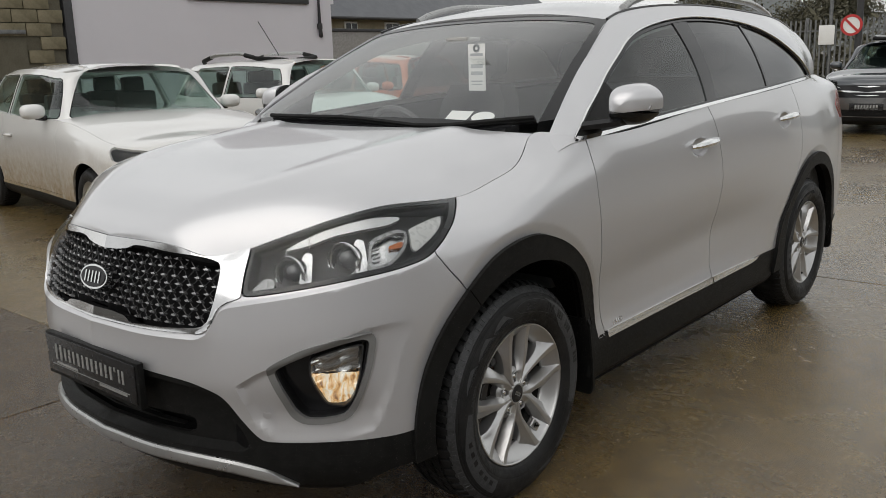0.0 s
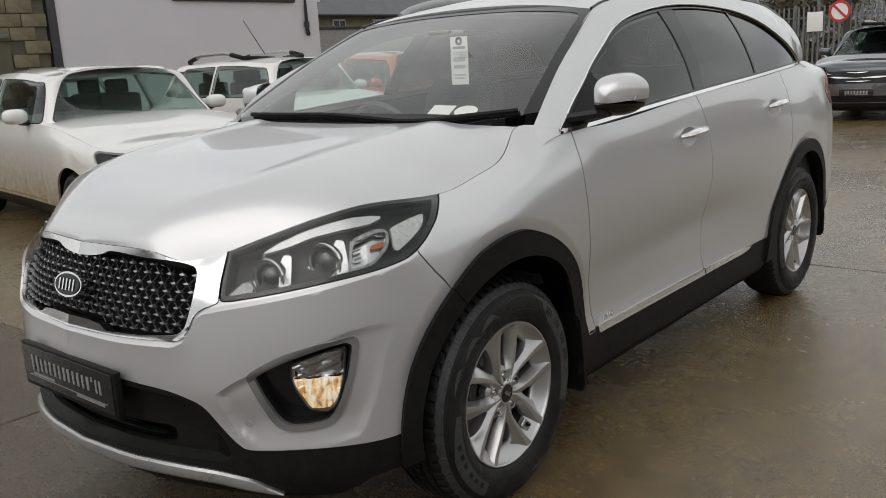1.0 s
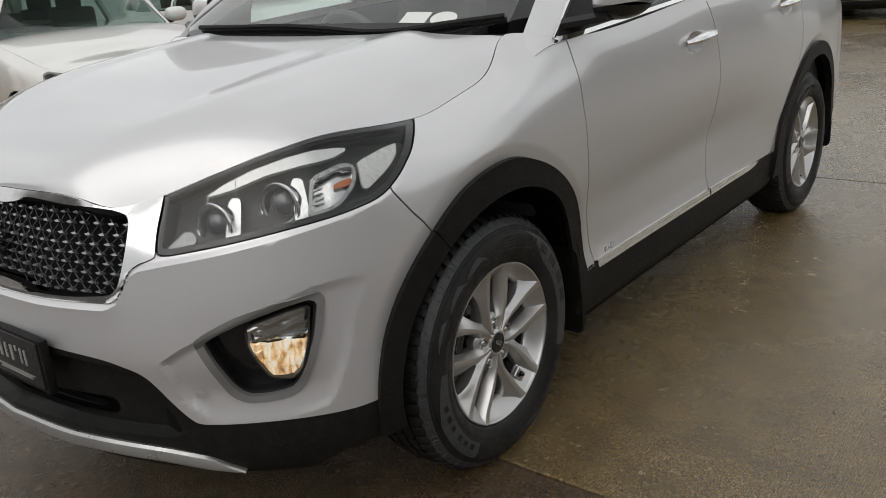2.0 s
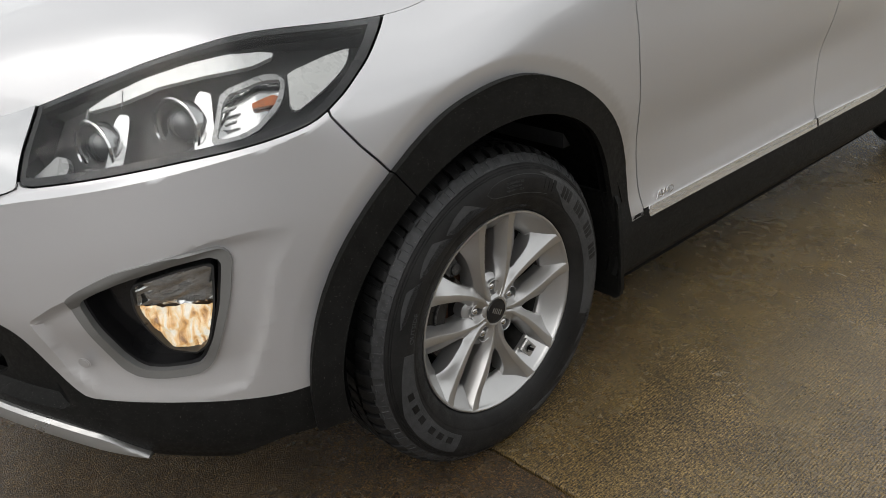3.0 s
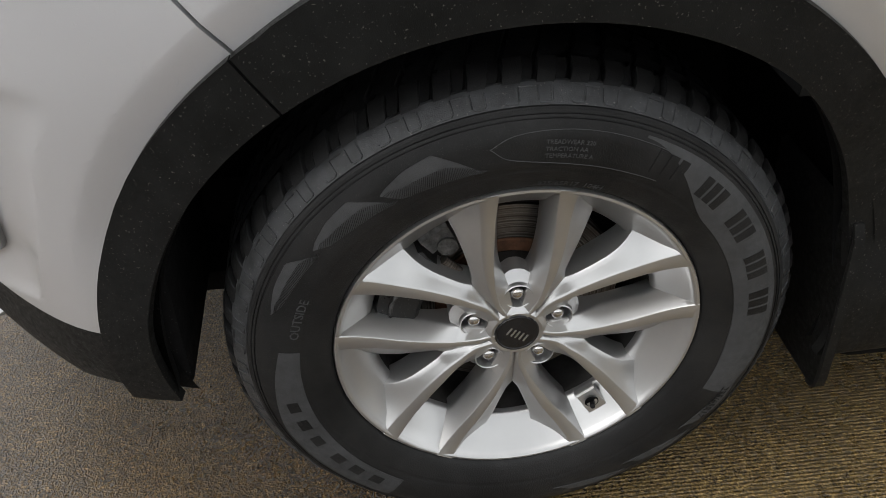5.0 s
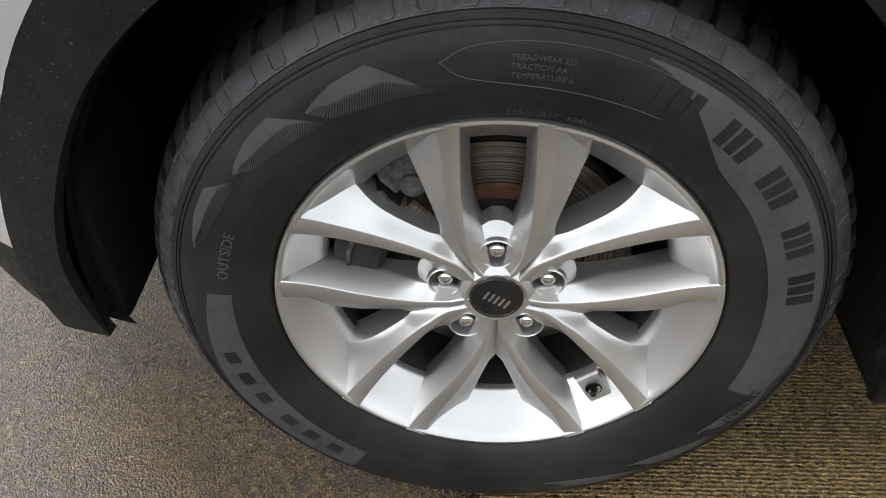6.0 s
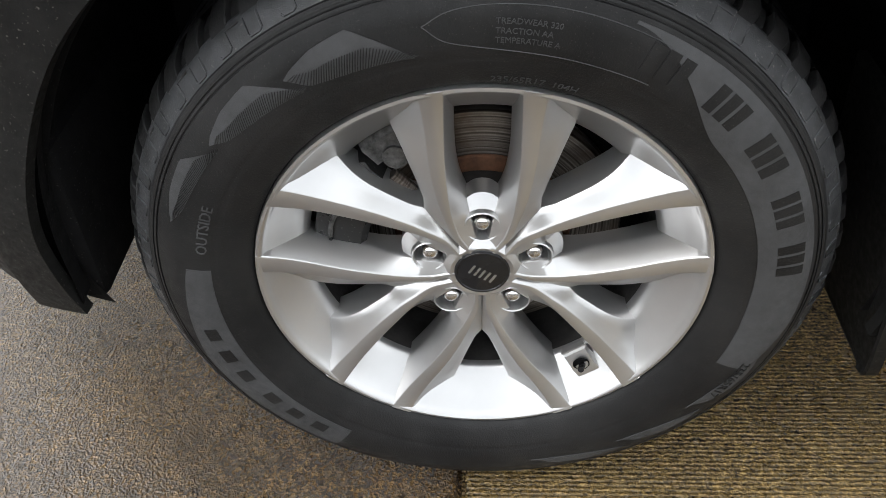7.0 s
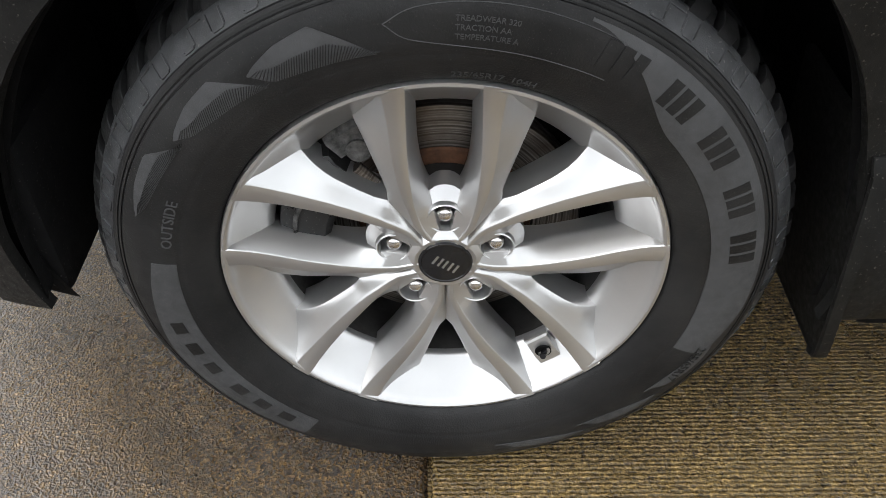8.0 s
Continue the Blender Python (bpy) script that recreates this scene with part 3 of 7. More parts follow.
RAIL = along([(.832, .22, 1.128), (.765, .51, 1.33), (.70, .735, 1.436), (.635, 1.0, 1.565), (.622, 1.3, 1.618), (.622, 1.8, 1.642), (.605, 2.4, 1.634), (.600, 2.95, 1.603), (.575, 3.38, 1.535)])
BELT = along([(.862, .22, 1.112), (.882, .33, 1.146), (.900, .45, 1.153), (.906, 1.0, 1.186), (.905, 1.5, 1.213), (.895, 2.1, 1.24), *[tuple(top_edge[int(np.argmin(np.abs(top_edge[:, 1] - y) + 9 * (top_edge[:, 0] < .4)))] + [0, 0, .002]) for y in (2.65, 2.95, 3.2)], (.690, 3.46, 1.29)])


def side_fn(u, v):
    y = .22 + u * 3.16
    r = np.stack([np.interp(y, RAIL[:, 1], RAIL[:, k]) for k in range(3)], -1)
    b = np.stack([np.interp(y, BELT[:, 1], BELT[:, k]) for k in range(3)], -1)
    p = b + (r - b) * v[:, None]
    p[:, 0] += .034 * 4 * v * (1 - v) * np.clip((y - .22) / .7, 0, 1)
    return p


side = patch(side_fn, 160, 36)


def hood_z(w, y):
    yc, zc = [-.866, -.84, -.77, -.6, -.45, -.3, 0, .2, .45], [.942, .976, 1.028, 1.090, 1.122, 1.146, 1.178, 1.196, 1.212]
    e = top_edge[:np.argmin(np.abs(skin.s - skin.at(("y", .27)))) + 1]
    ze = np.interp(y, e[:, 1], e[:, 2])
    c = pchip(yc, zc, y)
    a = np.abs(w)
    z = c + (ze - c) * a ** 6.0
    return z + .010 * np.exp(-((a - .62) / .09) ** 2) * np.clip((y + .75) / .3, 0, 1)


def hood_fn(u, v):
    k = np.argmin(np.abs(skin.s - skin.at(("y", .27))))
    e = top_edge[:k + 1]
    row = v ** 1.5
    y0 = e[0, 1]
    y = y0 + row * (.27 - y0)
    xe = np.interp(y, e[:, 1], e[:, 0])
    return np.stack([xe * u * .9955, y + .004 * (1 - row), hood_z(u, y)], -1)


hood = patch(hood_fn, 60, 90, q=lambda p: p[:, :2])


def shield_fn(u, v):
    w = 2 * u - 1
    a = np.abs(w)
    base = np.stack([.832 * w, .185 + .035 * a ** 2.2, 1.176 - .048 * a ** 5], -1)
    top = np.stack([.635 * w, 1.06 - .06 * a ** 2, 1.605 - .040 * a ** 2.4], -1)
    p = base + (top - base) * v[:, None]
    p[:, 1] -= .030 * 4 * v * (1 - v) * (1 - a ** 3)
    p[:, 2] += .022 * 4 * v * (1 - v)
    return p


shield = patch(shield_fn, 60, 30, q="uv")


def roof_fn(u, v):
    y = 1.0 + .06 * (1 - (2 * u - 1) ** 2) * (1 - v) + v * 2.38
    xr, zr = np.interp(y, RAIL[:, 1], RAIL[:, 0]), np.interp(y, RAIL[:, 1], RAIL[:, 2])
    w = 2 * u - 1
    return np.stack([xr * w, y, zr + .052 * (1 - np.abs(w) ** 2.4) * np.clip(.65 + v * 3, 0, 1)], -1)


roof = patch(roof_fn, 40, 60, q=lambda p: p[:, :2])


# ---- building helpers ----
def both(sh):
    return weld(sh.joined(sh.mirrored()))


def thing(name, label, category, group="", kind="", at=None):
    ob = tagged(new(name), label, category, group, kind)
    if at is not None:
        ob.matrix_world = at
    return ob


def part(name, data, material, parent, label=""):
    """One mesh object under a thing or a part, from a bmesh or a mesh."""
    if isinstance(data, bmesh.types.BMesh):
        me = bpy.data.meshes.new(name)
        data.to_mesh(me)
        data.free()
        smooth_by_angle(me, 35)
    else:
        me = data
    me.materials.append(material)
    ob = new(name, me)
    if parent is not None:
        ob.parent = parent
    if label:
        ob["label"] = label
    return ob


def box(bm, size, at=(0, 0, 0), bevel=0.0, m=None, seg=2):
    """A box with rounded edges added to bm."""
    r = bmesh.ops.create_cube(bm, size=1.0)
    vs = r["verts"]
    bmesh.ops.scale(bm, vec=size, verts=vs)
    if bevel:
        es = list({e for v in vs for e in v.link_edges})
        rb = bmesh.ops.bevel(bm, geom=es, offset=bevel, segments=seg, affect="EDGES", profile=0.6)
        vs = list({v for f in rb["faces"] for v in f.verts} | {v for v in vs if v.is_valid})
    bmesh.ops.translate(bm, vec=at, verts=vs)
    if m is not None:
        bmesh.ops.transform(bm, matrix=m, verts=vs)
    return vs


def boxed(size, at=(0, 0, 0), bevel=0.0, m=None):
    bm = bmesh.new()
    box(bm, size, at, bevel, m)
    return bm


def lathe(profile, n=64, axis="x", a0=0.0, a1=2 * math.pi):
    """A turned shape: profile of (radius, along the axis)."""
    bm = bmesh.new()
    full = abs(a1 - a0 - 2 * math.pi) < 1e-6
    rings = []
    for r, h in profile:
        ring = []
        for i in range(n if full else n + 1):
            a = a0 + (a1 - a0) * i / n
            c, s = r * math.cos(a), r * math.sin(a)
            ring.append(bm.verts.new((h, s, c) if axis == "x" else (c, h, s) if axis == "y" else (c, s, h)))
        rings.append(ring)
    for ra, rb in zip(rings[:-1], rings[1:]):
        m = len(ra)
        for i in range(m if full else m - 1):
            j = (i + 1) % m
            bm.faces.new((ra[i], ra[j], rb[j], rb[i]))
    bmesh.ops.remove_doubles(bm, verts=bm.verts, dist=1e-6)
    bmesh.ops.recalc_face_normals(bm, faces=bm.faces)
    return bm


def tube(points, radius, n=8, flat=1.0, closed=False, up=(0, 0, 1), caps=True):
    """A rod of round or flattened section along points; radius may be one number or one per point."""
    p = [Vector(q) for q in points]
    rad = [radius] * len(p) if isinstance(radius, (int, float)) else list(radius)
    bm = bmesh.new()
    rings = []
    for i, q in enumerate(p):
        a = p[i - 1] if i or closed else p[0]
        b = p[(i + 1) % len(p)] if i < len(p) - 1 or closed else p[-1]
        t = (b - a).normalized()
        side = t.cross(Vector(up))
        side = side.normalized() if side.length > 1e-5 else t.orthogonal().normalized()
        hi = side.cross(t).normalized()
        rings.append([bm.verts.new(q + side * math.cos(k * 2 * math.pi / n) * rad[i] + hi * math.sin(k * 2 * math.pi / n) * rad[i] * flat) for k in range(n)])
    last = len(rings) if closed else len(rings) - 1
    for i in range(last):
        ra, rb = rings[i], rings[(i + 1) % len(rings)]
        for k in range(n):
            bm.faces.new((ra[k], rb[k], rb[(k + 1) % n], ra[(k + 1) % n]))
    if caps and not closed:
        bm.faces.new(rings[0])
        bm.faces.new(rings[-1][::-1])
    bmesh.ops.recalc_face_normals(bm, faces=bm.faces)
    return bm


def loft(sections, closed=True, cap=True):
    """Skins a row of rings of equal count."""
    bm = bmesh.new()
    rings = [[bm.verts.new(v) for v in s] for s in sections]
    for ra, rb in zip(rings[:-1], rings[1:]):
        n = len(ra)
        for i in range(n if closed else n - 1):
            bm.faces.new((ra[i], ra[(i + 1) % n], rb[(i + 1) % n], rb[i]))
    if cap and closed:
        bm.faces.new(rings[0][::-1])
        bm.faces.new(rings[-1])
    bmesh.ops.recalc_face_normals(bm, faces=bm.faces)
    return bm


def prism(outline, depth, place):
    """A flat outline (u, v) given thickness; place(u, v, w) puts it into the world."""
    bm = bmesh.new()
    lo = [bm.verts.new(place(u, v, 0)) for u, v in outline]
    hi = [bm.verts.new(place(u, v, depth)) for u, v in outline]
    n = len(lo)
    bm.faces.new(hi)
    bm.faces.new(lo[::-1])
    for i in range(n):
        bm.faces.new((lo[i], lo[(i + 1) % n], hi[(i + 1) % n], hi[i]))
    bmesh.ops.recalc_face_normals(bm, faces=bm.faces)
    return bm


def merge(dst, src):
    me = bpy.data.meshes.new("tmp")
    src.to_mesh(me)
    src.free()
    dst.from_mesh(me)
    bpy.data.meshes.remove(me)
    return dst


def letters(text, height, place, depth=0.001, align=0.5, squeeze=1.0):
    """Raised lettering in the built-in font; place(u, v, w) bends it onto a surface, u running from the middle."""
    cu = bpy.data.curves.new("lettering", "FONT")
    cu.body, cu.size, cu.extrude, cu.resolution_u = text, height * 1.38, 0.0, 2
    ob = bpy.data.objects.new("lettering", cu)
    scene.collection.objects.link(ob)
    dg = bpy.context.evaluated_depsgraph_get()
    me = bpy.data.meshes.new_from_object(ob.evaluated_get(dg))
    bpy.data.objects.remove(ob)
    bpy.data.curves.remove(cu)
    bm = bmesh.new()
    bm.from_mesh(me)
    bpy.data.meshes.remove(me)
    bmesh.ops.triangulate(bm, faces=bm.faces)
    xs = [v.co.x for v in bm.verts]
    mid = min(xs) + (max(xs) - min(xs)) * align
    faces = list(bm.faces)
    ex = bmesh.ops.extrude_face_region(bm, geom=faces)
    for v in [g for g in ex["geom"] if isinstance(g, bmesh.types.BMVert)]:
        v.co.z = depth
    for v in bm.verts:
        v.co = place((v.co.x - mid) * squeeze, v.co.y, v.co.z)
    bmesh.ops.recalc_face_normals(bm, faces=bm.faces)
    return bm


# ---- ground: one sheet, with the cast bays of the yard lying on it ----
def ground_sheet():
    bm = bmesh.new()
    bmesh.ops.create_grid(bm, x_segments=2, y_segments=2, size=400)
    bmesh.ops.translate(bm, vec=(0, 0, -.014), verts=bm.verts)
    me = bpy.data.meshes.new("ground")
    bm.to_mesh(me)
    bm.free()
    me.materials.append(CONCRETE)
    return tagged(new("ground", me), "rain-wet brown concrete yard cast in large bays", "ground", kind="structure")


ground = ground_sheet()


def slab_mesh(w, l):
    bm = bmesh.new()
    e = .006
    rings = []
    for z, k in ((-.03, 0.0), (-e, 0.0), (-.0015, .0025), (0, e)):
        rings.append([bm.verts.new((sx * (w / 2 - k), sy * (l / 2 - k), z)) for sx, sy in ((-1, -1), (1, -1), (1, 1), (-1, 1))])
    for ra, rb in zip(rings[:-1], rings[1:]):
        for i in range(4):
            bm.faces.new((ra[i], ra[(i + 1) % 4], rb[(i + 1) % 4], rb[i]))
    bm.faces.new(rings[-1])
    me = bpy.data.meshes.new("slab")
    bm.to_mesh(me)
    bm.free()
    me.materials.append(CONCRETE)
    return me


BAY_X, BAY_Y = 4.5, 3.49
bay_me = slab_mesh(BAY_X - .009, BAY_Y - .009)
for i in range(-3, 4):
    for j in range(-4, 8):
        o = new("slab", bay_me)
        o.location = (-1.23 + (i + .5) * BAY_X, -.026 + (j + .5) * BAY_Y, 0)
        o.parent = ground


# ---- yard walls, buildings and trees ----
def wall_mat(name, a, b, scale=3.0, bump=0.2, bscale=80, rough=0.85):
    m, nt, bs = node_mat(name)
    n = noise_node(nt, scale, 7, 0.65)
    n2 = noise_node(nt, scale * 9, 5, 0.6)
    mix = nt.nodes.new("ShaderNodeMixRGB")
    mix.blend_type, mix.inputs["Fac"].default_value = "MULTIPLY", 0.5
    link(nt, ramp(nt, n.outputs["Fac"], [(0.3, a), (0.7, b)]).outputs["Color"], mix.inputs["Color1"])
    link(nt, ramp(nt, n2.outputs["Fac"], [(0.3, grey(0.7)), (0.7, grey(1.15))]).outputs["Color"], mix.inputs["Color2"])
    link(nt, mix.outputs["Color"], bs.inputs["Base Color"])
    bs.inputs["Roughness"].default_value = rough
    bump_from(nt, bs, noise_node(nt, bscale, 4).outputs["Fac"], bump, 0.004)
    return m


RENDERED = simple("lilac_grey_render", (0.60, 0.585, 0.62), 0.85, vary=0.025, scale=0.8, bump=0.1, bscale=60)
MOSSY = wall_mat("mossy_block", (0.12, 0.105, 0.060), (0.22, 0.19, 0.125), 2.2, 0.5, 40)
MORTAR = wall_mat("dark_mortar", (0.085, 0.075, 0.05), (0.12, 0.11, 0.08), 5)
DARKTRIM = simple("dark_trim", (0.03, 0.03, 0.032), 0.5, vary=0.2)
SLATE = wall_mat("wet_slate", (0.055, 0.06, 0.07), (0.09, 0.095, 0.105), 2.0, 0.2, 60, 0.45)
CREAM = wall_mat("weathered_cream_render", (0.20, 0.17, 0.11), (0.27, 0.235, 0.16), 1.2, 0.1)
PEBBLE = wall_mat("pebbledash", (0.22, 0.21, 0.20), (0.34, 0.33, 0.32), 14.0, 0.9, 45)
GALV = simple("weathered_steel", (0.16, 0.165, 0.165), 0.5, 0.6, vary=0.25)
WHITEPVC = simple("white_frame", (0.72, 0.72, 0.70), 0.4, vary=0.04)
REDSIGN = simple("red_sign", (0.45, 0.03, 0.03), 0.45, vary=0.08)
BARK = wall_mat("bark", (0.05, 0.045, 0.035), (0.10, 0.09, 0.07), 8, 0.6, 60)
LEAF = simple("dull_leaf", (0.075, 0.070, 0.042), 0.7, vary=0.5, scale=3)
HILL = simple("far_hill", (0.14, 0.15, 0.15), 1.0, vary=0.2, scale=0.05)
PLAINWALL = wall_mat("plain_grey_wall", (0.16, 0.155, 0.145), (0.22, 0.21, 0.20), 0.6)


def structure(name, bm, mat, label, category="wall"):
    ob = part(name, bm, mat, None)
    return tagged(ob, label, category, kind="structure")


# rendered wall with its dark coping, end strip and downpipe
WX = -12.6
wall = structure("wall_west", boxed((.30, 6.15, 2.78), (WX - .15, 8.62, 1.39)), RENDERED, "plain lilac-grey rendered yard wall")
part("coping", boxed((.42, 3.1, .14), (WX - .15, 9.45, 2.80), .01), DARKTRIM, wall)
part("end_strip", boxed((.34, .16, 2.9), (WX - .14, 5.47, 1.45), .01), DARKTRIM, wall)
pipe = part("downpipe", tube([(WX + .06, 11.28, 3.4), (WX + .06, 11.28, 2.25), (WX + .06, 11.30, 2.10), (WX + .02, 11.34, 2.04)], .045, 10), DARKTRIM, wall)
part("pipe_shoe", tube([(WX + .06, 11.28, 2.32), (WX + .06, 11.28, 2.20)], .06, 10), DARKTRIM, pipe)
part("upper_wall", boxed((.30, 3.8, 2.2), (WX - .16, 9.9, 3.86)), RENDERED, wall)

# old block wall with an opening
old = structure("wall_block", boxed((.28, 6.0, 3.4), (-12.75, 2.35, 1.7)), MORTAR, "mossy concrete block wall with a dark doorway")
random.seed(3)
for r in range(15):
    z = .115 + r * .225
    y = 5.36 - (.225 if r % 2 else 0)
    while y > 1.2:
        if not (4.15 < y - .22 < 4.80 and z < 2.05):
            o = part("block", boxed((.05, .432 + random.uniform(-.008, .004), .212), (0, 0, 0), .008), MOSSY, old)
            o.location = (-12.59 + random.uniform(-.008, .006), y - .22, z)
        y -= .445
part("lintel", boxed((.10, .62, .07), (-12.58, 4.36, 2.10), .01), GALV, old)
# the opening's inner shade is a flat panel in the dark mortar colour
part("doorway", boxed((.06, .60, 1.95), (-12.588, 4.36, .98)), MORTAR, old)

# low pebbledashed wall and a house beyond
low = structure("wall_pebble", boxed((.3, 14, 2.45), (-19.0, 19.0, 1.22)), PEBBLE, "pebbledashed boundary wall")
part("wall_cap", boxed((.4, 14, .10), (-19.0, 19.0, 2.50), .02), DARKTRIM, low)
house = thing("house", "cream rendered house with a wet slate roof and white windows", "house")
part("wall", boxed((6, 22, 3.6), (-30.5, 33.0, 1.8)), CREAM, house)
rf = bmesh.new()
for xa, za, xb, zb in ((-26.9, 3.52, -30.5, 6.1), (-34.1, 3.52, -30.5, 6.1)):
    vs = [rf.verts.new(p) for p in ((xa, 21.6, za), (xa, 44.4, za), (xb, 44.4, zb), (xb, 21.6, zb))]
    rf.faces.new(vs)
    vs2 = [rf.verts.new(Vector(p.co) - Vector((0, 0, .14))) for p in vs]
    rf.faces.new(vs2[::-1])
    for i in range(4):
        rf.faces.new((vs[i], vs[(i + 1) % 4], vs2[(i + 1) % 4], vs2[i]))
bmesh.ops.recalc_face_normals(rf, faces=rf.faces)
roof_h = part("roof", rf, SLATE, house)
gb = bmesh.new()
gb.faces.new([gb.verts.new(p) for p in ((-27.5, 21.99, 3.55), (-33.5, 21.99, 3.55), (-30.5, 21.99, 6.0))])
part("gable", gb, CREAM, house)
part("gutter", tube([(-26.85, 21.6, 3.46), (-26.85, 44.4, 3.46)], .07, 8), DARKTRIM, roof_h)
for yw, ww in ((24.4, 1.25), (26.6, .8), (29.4, 1.0), (32.4, 1.2), (35.6, 1.2)):
    wf = part("window", boxed((.10, ww, .95), (-27.47, yw, 2.85), .02), WHITEPVC, house)
    for k in (-1, 1):
        part("pane", boxed((.03, ww / 2 - .10, .78), (-27.41, yw + k * (ww / 4 - .01), 2.85)), GLOSSBLACK, wf)

# steel fence with pales, rail, sign and board
fence = thing("palisade_fence", "weathered steel palisade fence along the yard's edge", "fence")
pale_me = bpy.data.meshes.new("pale")
pb = bmesh.new()
box(pb, (.055, .012, 2.35), (0, 0, 1.175))
for v in pb.verts:
    if v.co.z > 2 and abs(v.co.x) > .01:
        v.co.z -= .06
pb.to_mesh(pale_me)
pb.free()
pale_me.materials.append(GALV)
for i in range(90):
    o = new("pale", pale_me)
    o.location = (-12.5 + i * .155, 27.0, 0.05)
    o.parent = fence
for zr in (.5, 2.0):
    part("rail", boxed((14.2, .05, .05), (-5.5, 27.05, zr)), GALV, fence)
for i in range(6):
    part("post", boxed((.08, .10, 2.4), (-12.4 + i * 2.75, 27.1, 1.2), .01), GALV, fence)
board = thing("notice_board", "white notice board fixed to the fence", "sign")
part("board", boxed((.48, .02, .60), (-6.25, 26.95, 1.86), .005), WHITEPVC, board)
sign = thing("road_sign", "round red-ringed road sign on a dark post", "sign")
sx, sy, sz = -4.30, 22.5, 2.02
part("post", tube([(sx + .16, sy + .06, 0), (sx + .16, sy + .06, 3.6)], .085, 12), DARKTRIM, sign)
face = part("disc", lathe([(.001, -.004), (.27, -.004), (.27, .004), (.001, .004)], 40, "y"), WHITEPVC, sign)
face.location = (sx, sy - .04, sz)
rg = part("ring", lathe([(.21, -.006), (.27, -.006), (.275, -.002), (.27, .0), (.21, .0)], 40, "y"), REDSIGN, sign)
rg.location = (sx, sy - .047, sz)
part("slash", boxed((.44, .006, .06), (0, 0, 0), 0, Matrix.Translation((sx, sy - .052, sz)) @ Matrix.Rotation(radians(45), 4, "Y")), REDSIGN, sign)
for x_, y_ in ((-6.6, 28.5), (-2.2, 31.0)):
    lp = thing("lamp_post", "slender grey steel lamp post", "lamp post")
    part("column", tube([(x_, y_, 0), (x_, y_, 3.0), (x_, y_, 8.0)], [.07, .06, .04], 10), GALV, lp)


def tree(x, y, height, seed, leafy):
    """A bare or thinly leaved tree: tapered trunk, limbs that fork, a cloud of small leaves."""
    rnd = random.Random(seed)
    t = thing("tree", "thin winter tree with bare forking twigs" if leafy < .5 else "dull green shrubby tree", "tree", "trees beyond the fence")
    wood = bmesh.new()
    tips = []

    def limb(p, d, length, r, depth):
        q = p + d * length
        mid = p + d * length * .5 + Vector((rnd.uniform(-.1, .1), rnd.uniform(-.1, .1), 0)) * length * .3
        merge_list.append((p, mid, q, r))
        if depth == 0:
            tips.append(q)
            return
        for _ in range(3 if depth > 1 else 4):
            nd = (d + Vector((rnd.uniform(-.75, .75), rnd.uniform(-.75, .75), rnd.uniform(-.1, .55)))).normalized()
            limb(q if rnd.random() < .6 else mid, nd, length * rnd.uniform(.55, .8), r * .58, depth - 1)
    merge_list = []
    limb(Vector((x, y, -.05)), Vector((0, 0, 1)), height * .28, height * .018, 5)
    for p, m_, q, r in merge_list:
        ring = []
        for c, rr in ((p, r), (m_, r * .85), (q, r * .65)):
            ring.append([wood.verts.new(c + Vector((math.cos(a) * rr, math.sin(a) * rr, 0))) for a in (0, 2.1, 4.2)])
        for ra, rb in zip(ring[:-1], ring[1:]):
            for i in range(3):
                wood.faces.new((ra[i], ra[(i + 1) % 3], rb[(i + 1) % 3], rb[i]))
    part("trunk", wood, BARK, t)
    V, F = [], []
    for tip in tips:
        for _ in range(int(26 * leafy) + 3):
            c = tip + Vector((rnd.gauss(0, .35), rnd.gauss(0, .35), rnd.gauss(0, .3)))
            u = Vector((rnd.uniform(-1, 1), rnd.uniform(-1, 1), rnd.uniform(-1, 1))).normalized() * rnd.uniform(.025, .06)
            w = u.orthogonal() * .6
            n = len(V)
            V += [c - u, c + w, c + u, c - w]
            F.append((n, n + 1, n + 2, n + 3))
    me = bpy.data.meshes.new("crown")
    me.from_pydata([tuple(v) for v in V], [], F)
    me.materials.append(LEAF)
    o = new("crown", me)
    o.parent = t
    o["kind"] = "stuff"


for i, (x_, y_, h_, lf) in enumerate(((-10.8, 32, 7.0, .25), (-8.6, 34, 6.0, .8), (-6.9, 33, 5.2, .9), (-4.6, 35, 5.0, .3), (-3.0, 33, 5.6, .9), (-1.0, 36, 6.0, .6), (1.6, 34, 6.5, .4), (-13.5, 36, 7.0, .5))):
    tree(x_, y_, h_, 40 + i, lf)
# undergrowth behind the fence
rnd = random.Random(9)
V, F = [], []
for _ in range(9000):
    c = Vector((rnd.uniform(-14, 6), rnd.uniform(28.2, 31.5), 0))
    c.z = abs(rnd.gauss(0, .9)) * (1 + .4 * math.sin(c.x * 1.7))
    u = Vector((rnd.uniform(-1, 1), rnd.uniform(-1, 1), rnd.uniform(-.3, 1))).normalized() * rnd.uniform(.08, .22)
    w = u.orthogonal() * .35
    n = len(V)
    V += [tuple(c - u), tuple(c + w), tuple(c + u), tuple(c - w)]
    F.append((n, n + 1, n + 2, n + 3))
me = bpy.data.meshes.new("undergrowth")
me.from_pydata(V, [], F)
me.materials.append(LEAF)
tagged(new("undergrowth", me), "tangled dull green scrub behind the fence", "shrub", kind="stuff")
hm = bmesh.new()
pts = []
for i in range(60):
    a = -1.15 + i * 2.3 / 59
    pts.append((math.sin(a) * 420 - 60, math.cos(a) * 420, 16 + 12 * math.sin(i * .33) + 6 * math.sin(i * .9)))
lo = [hm.verts.new((x, y, -2)) for x, y, z in pts]
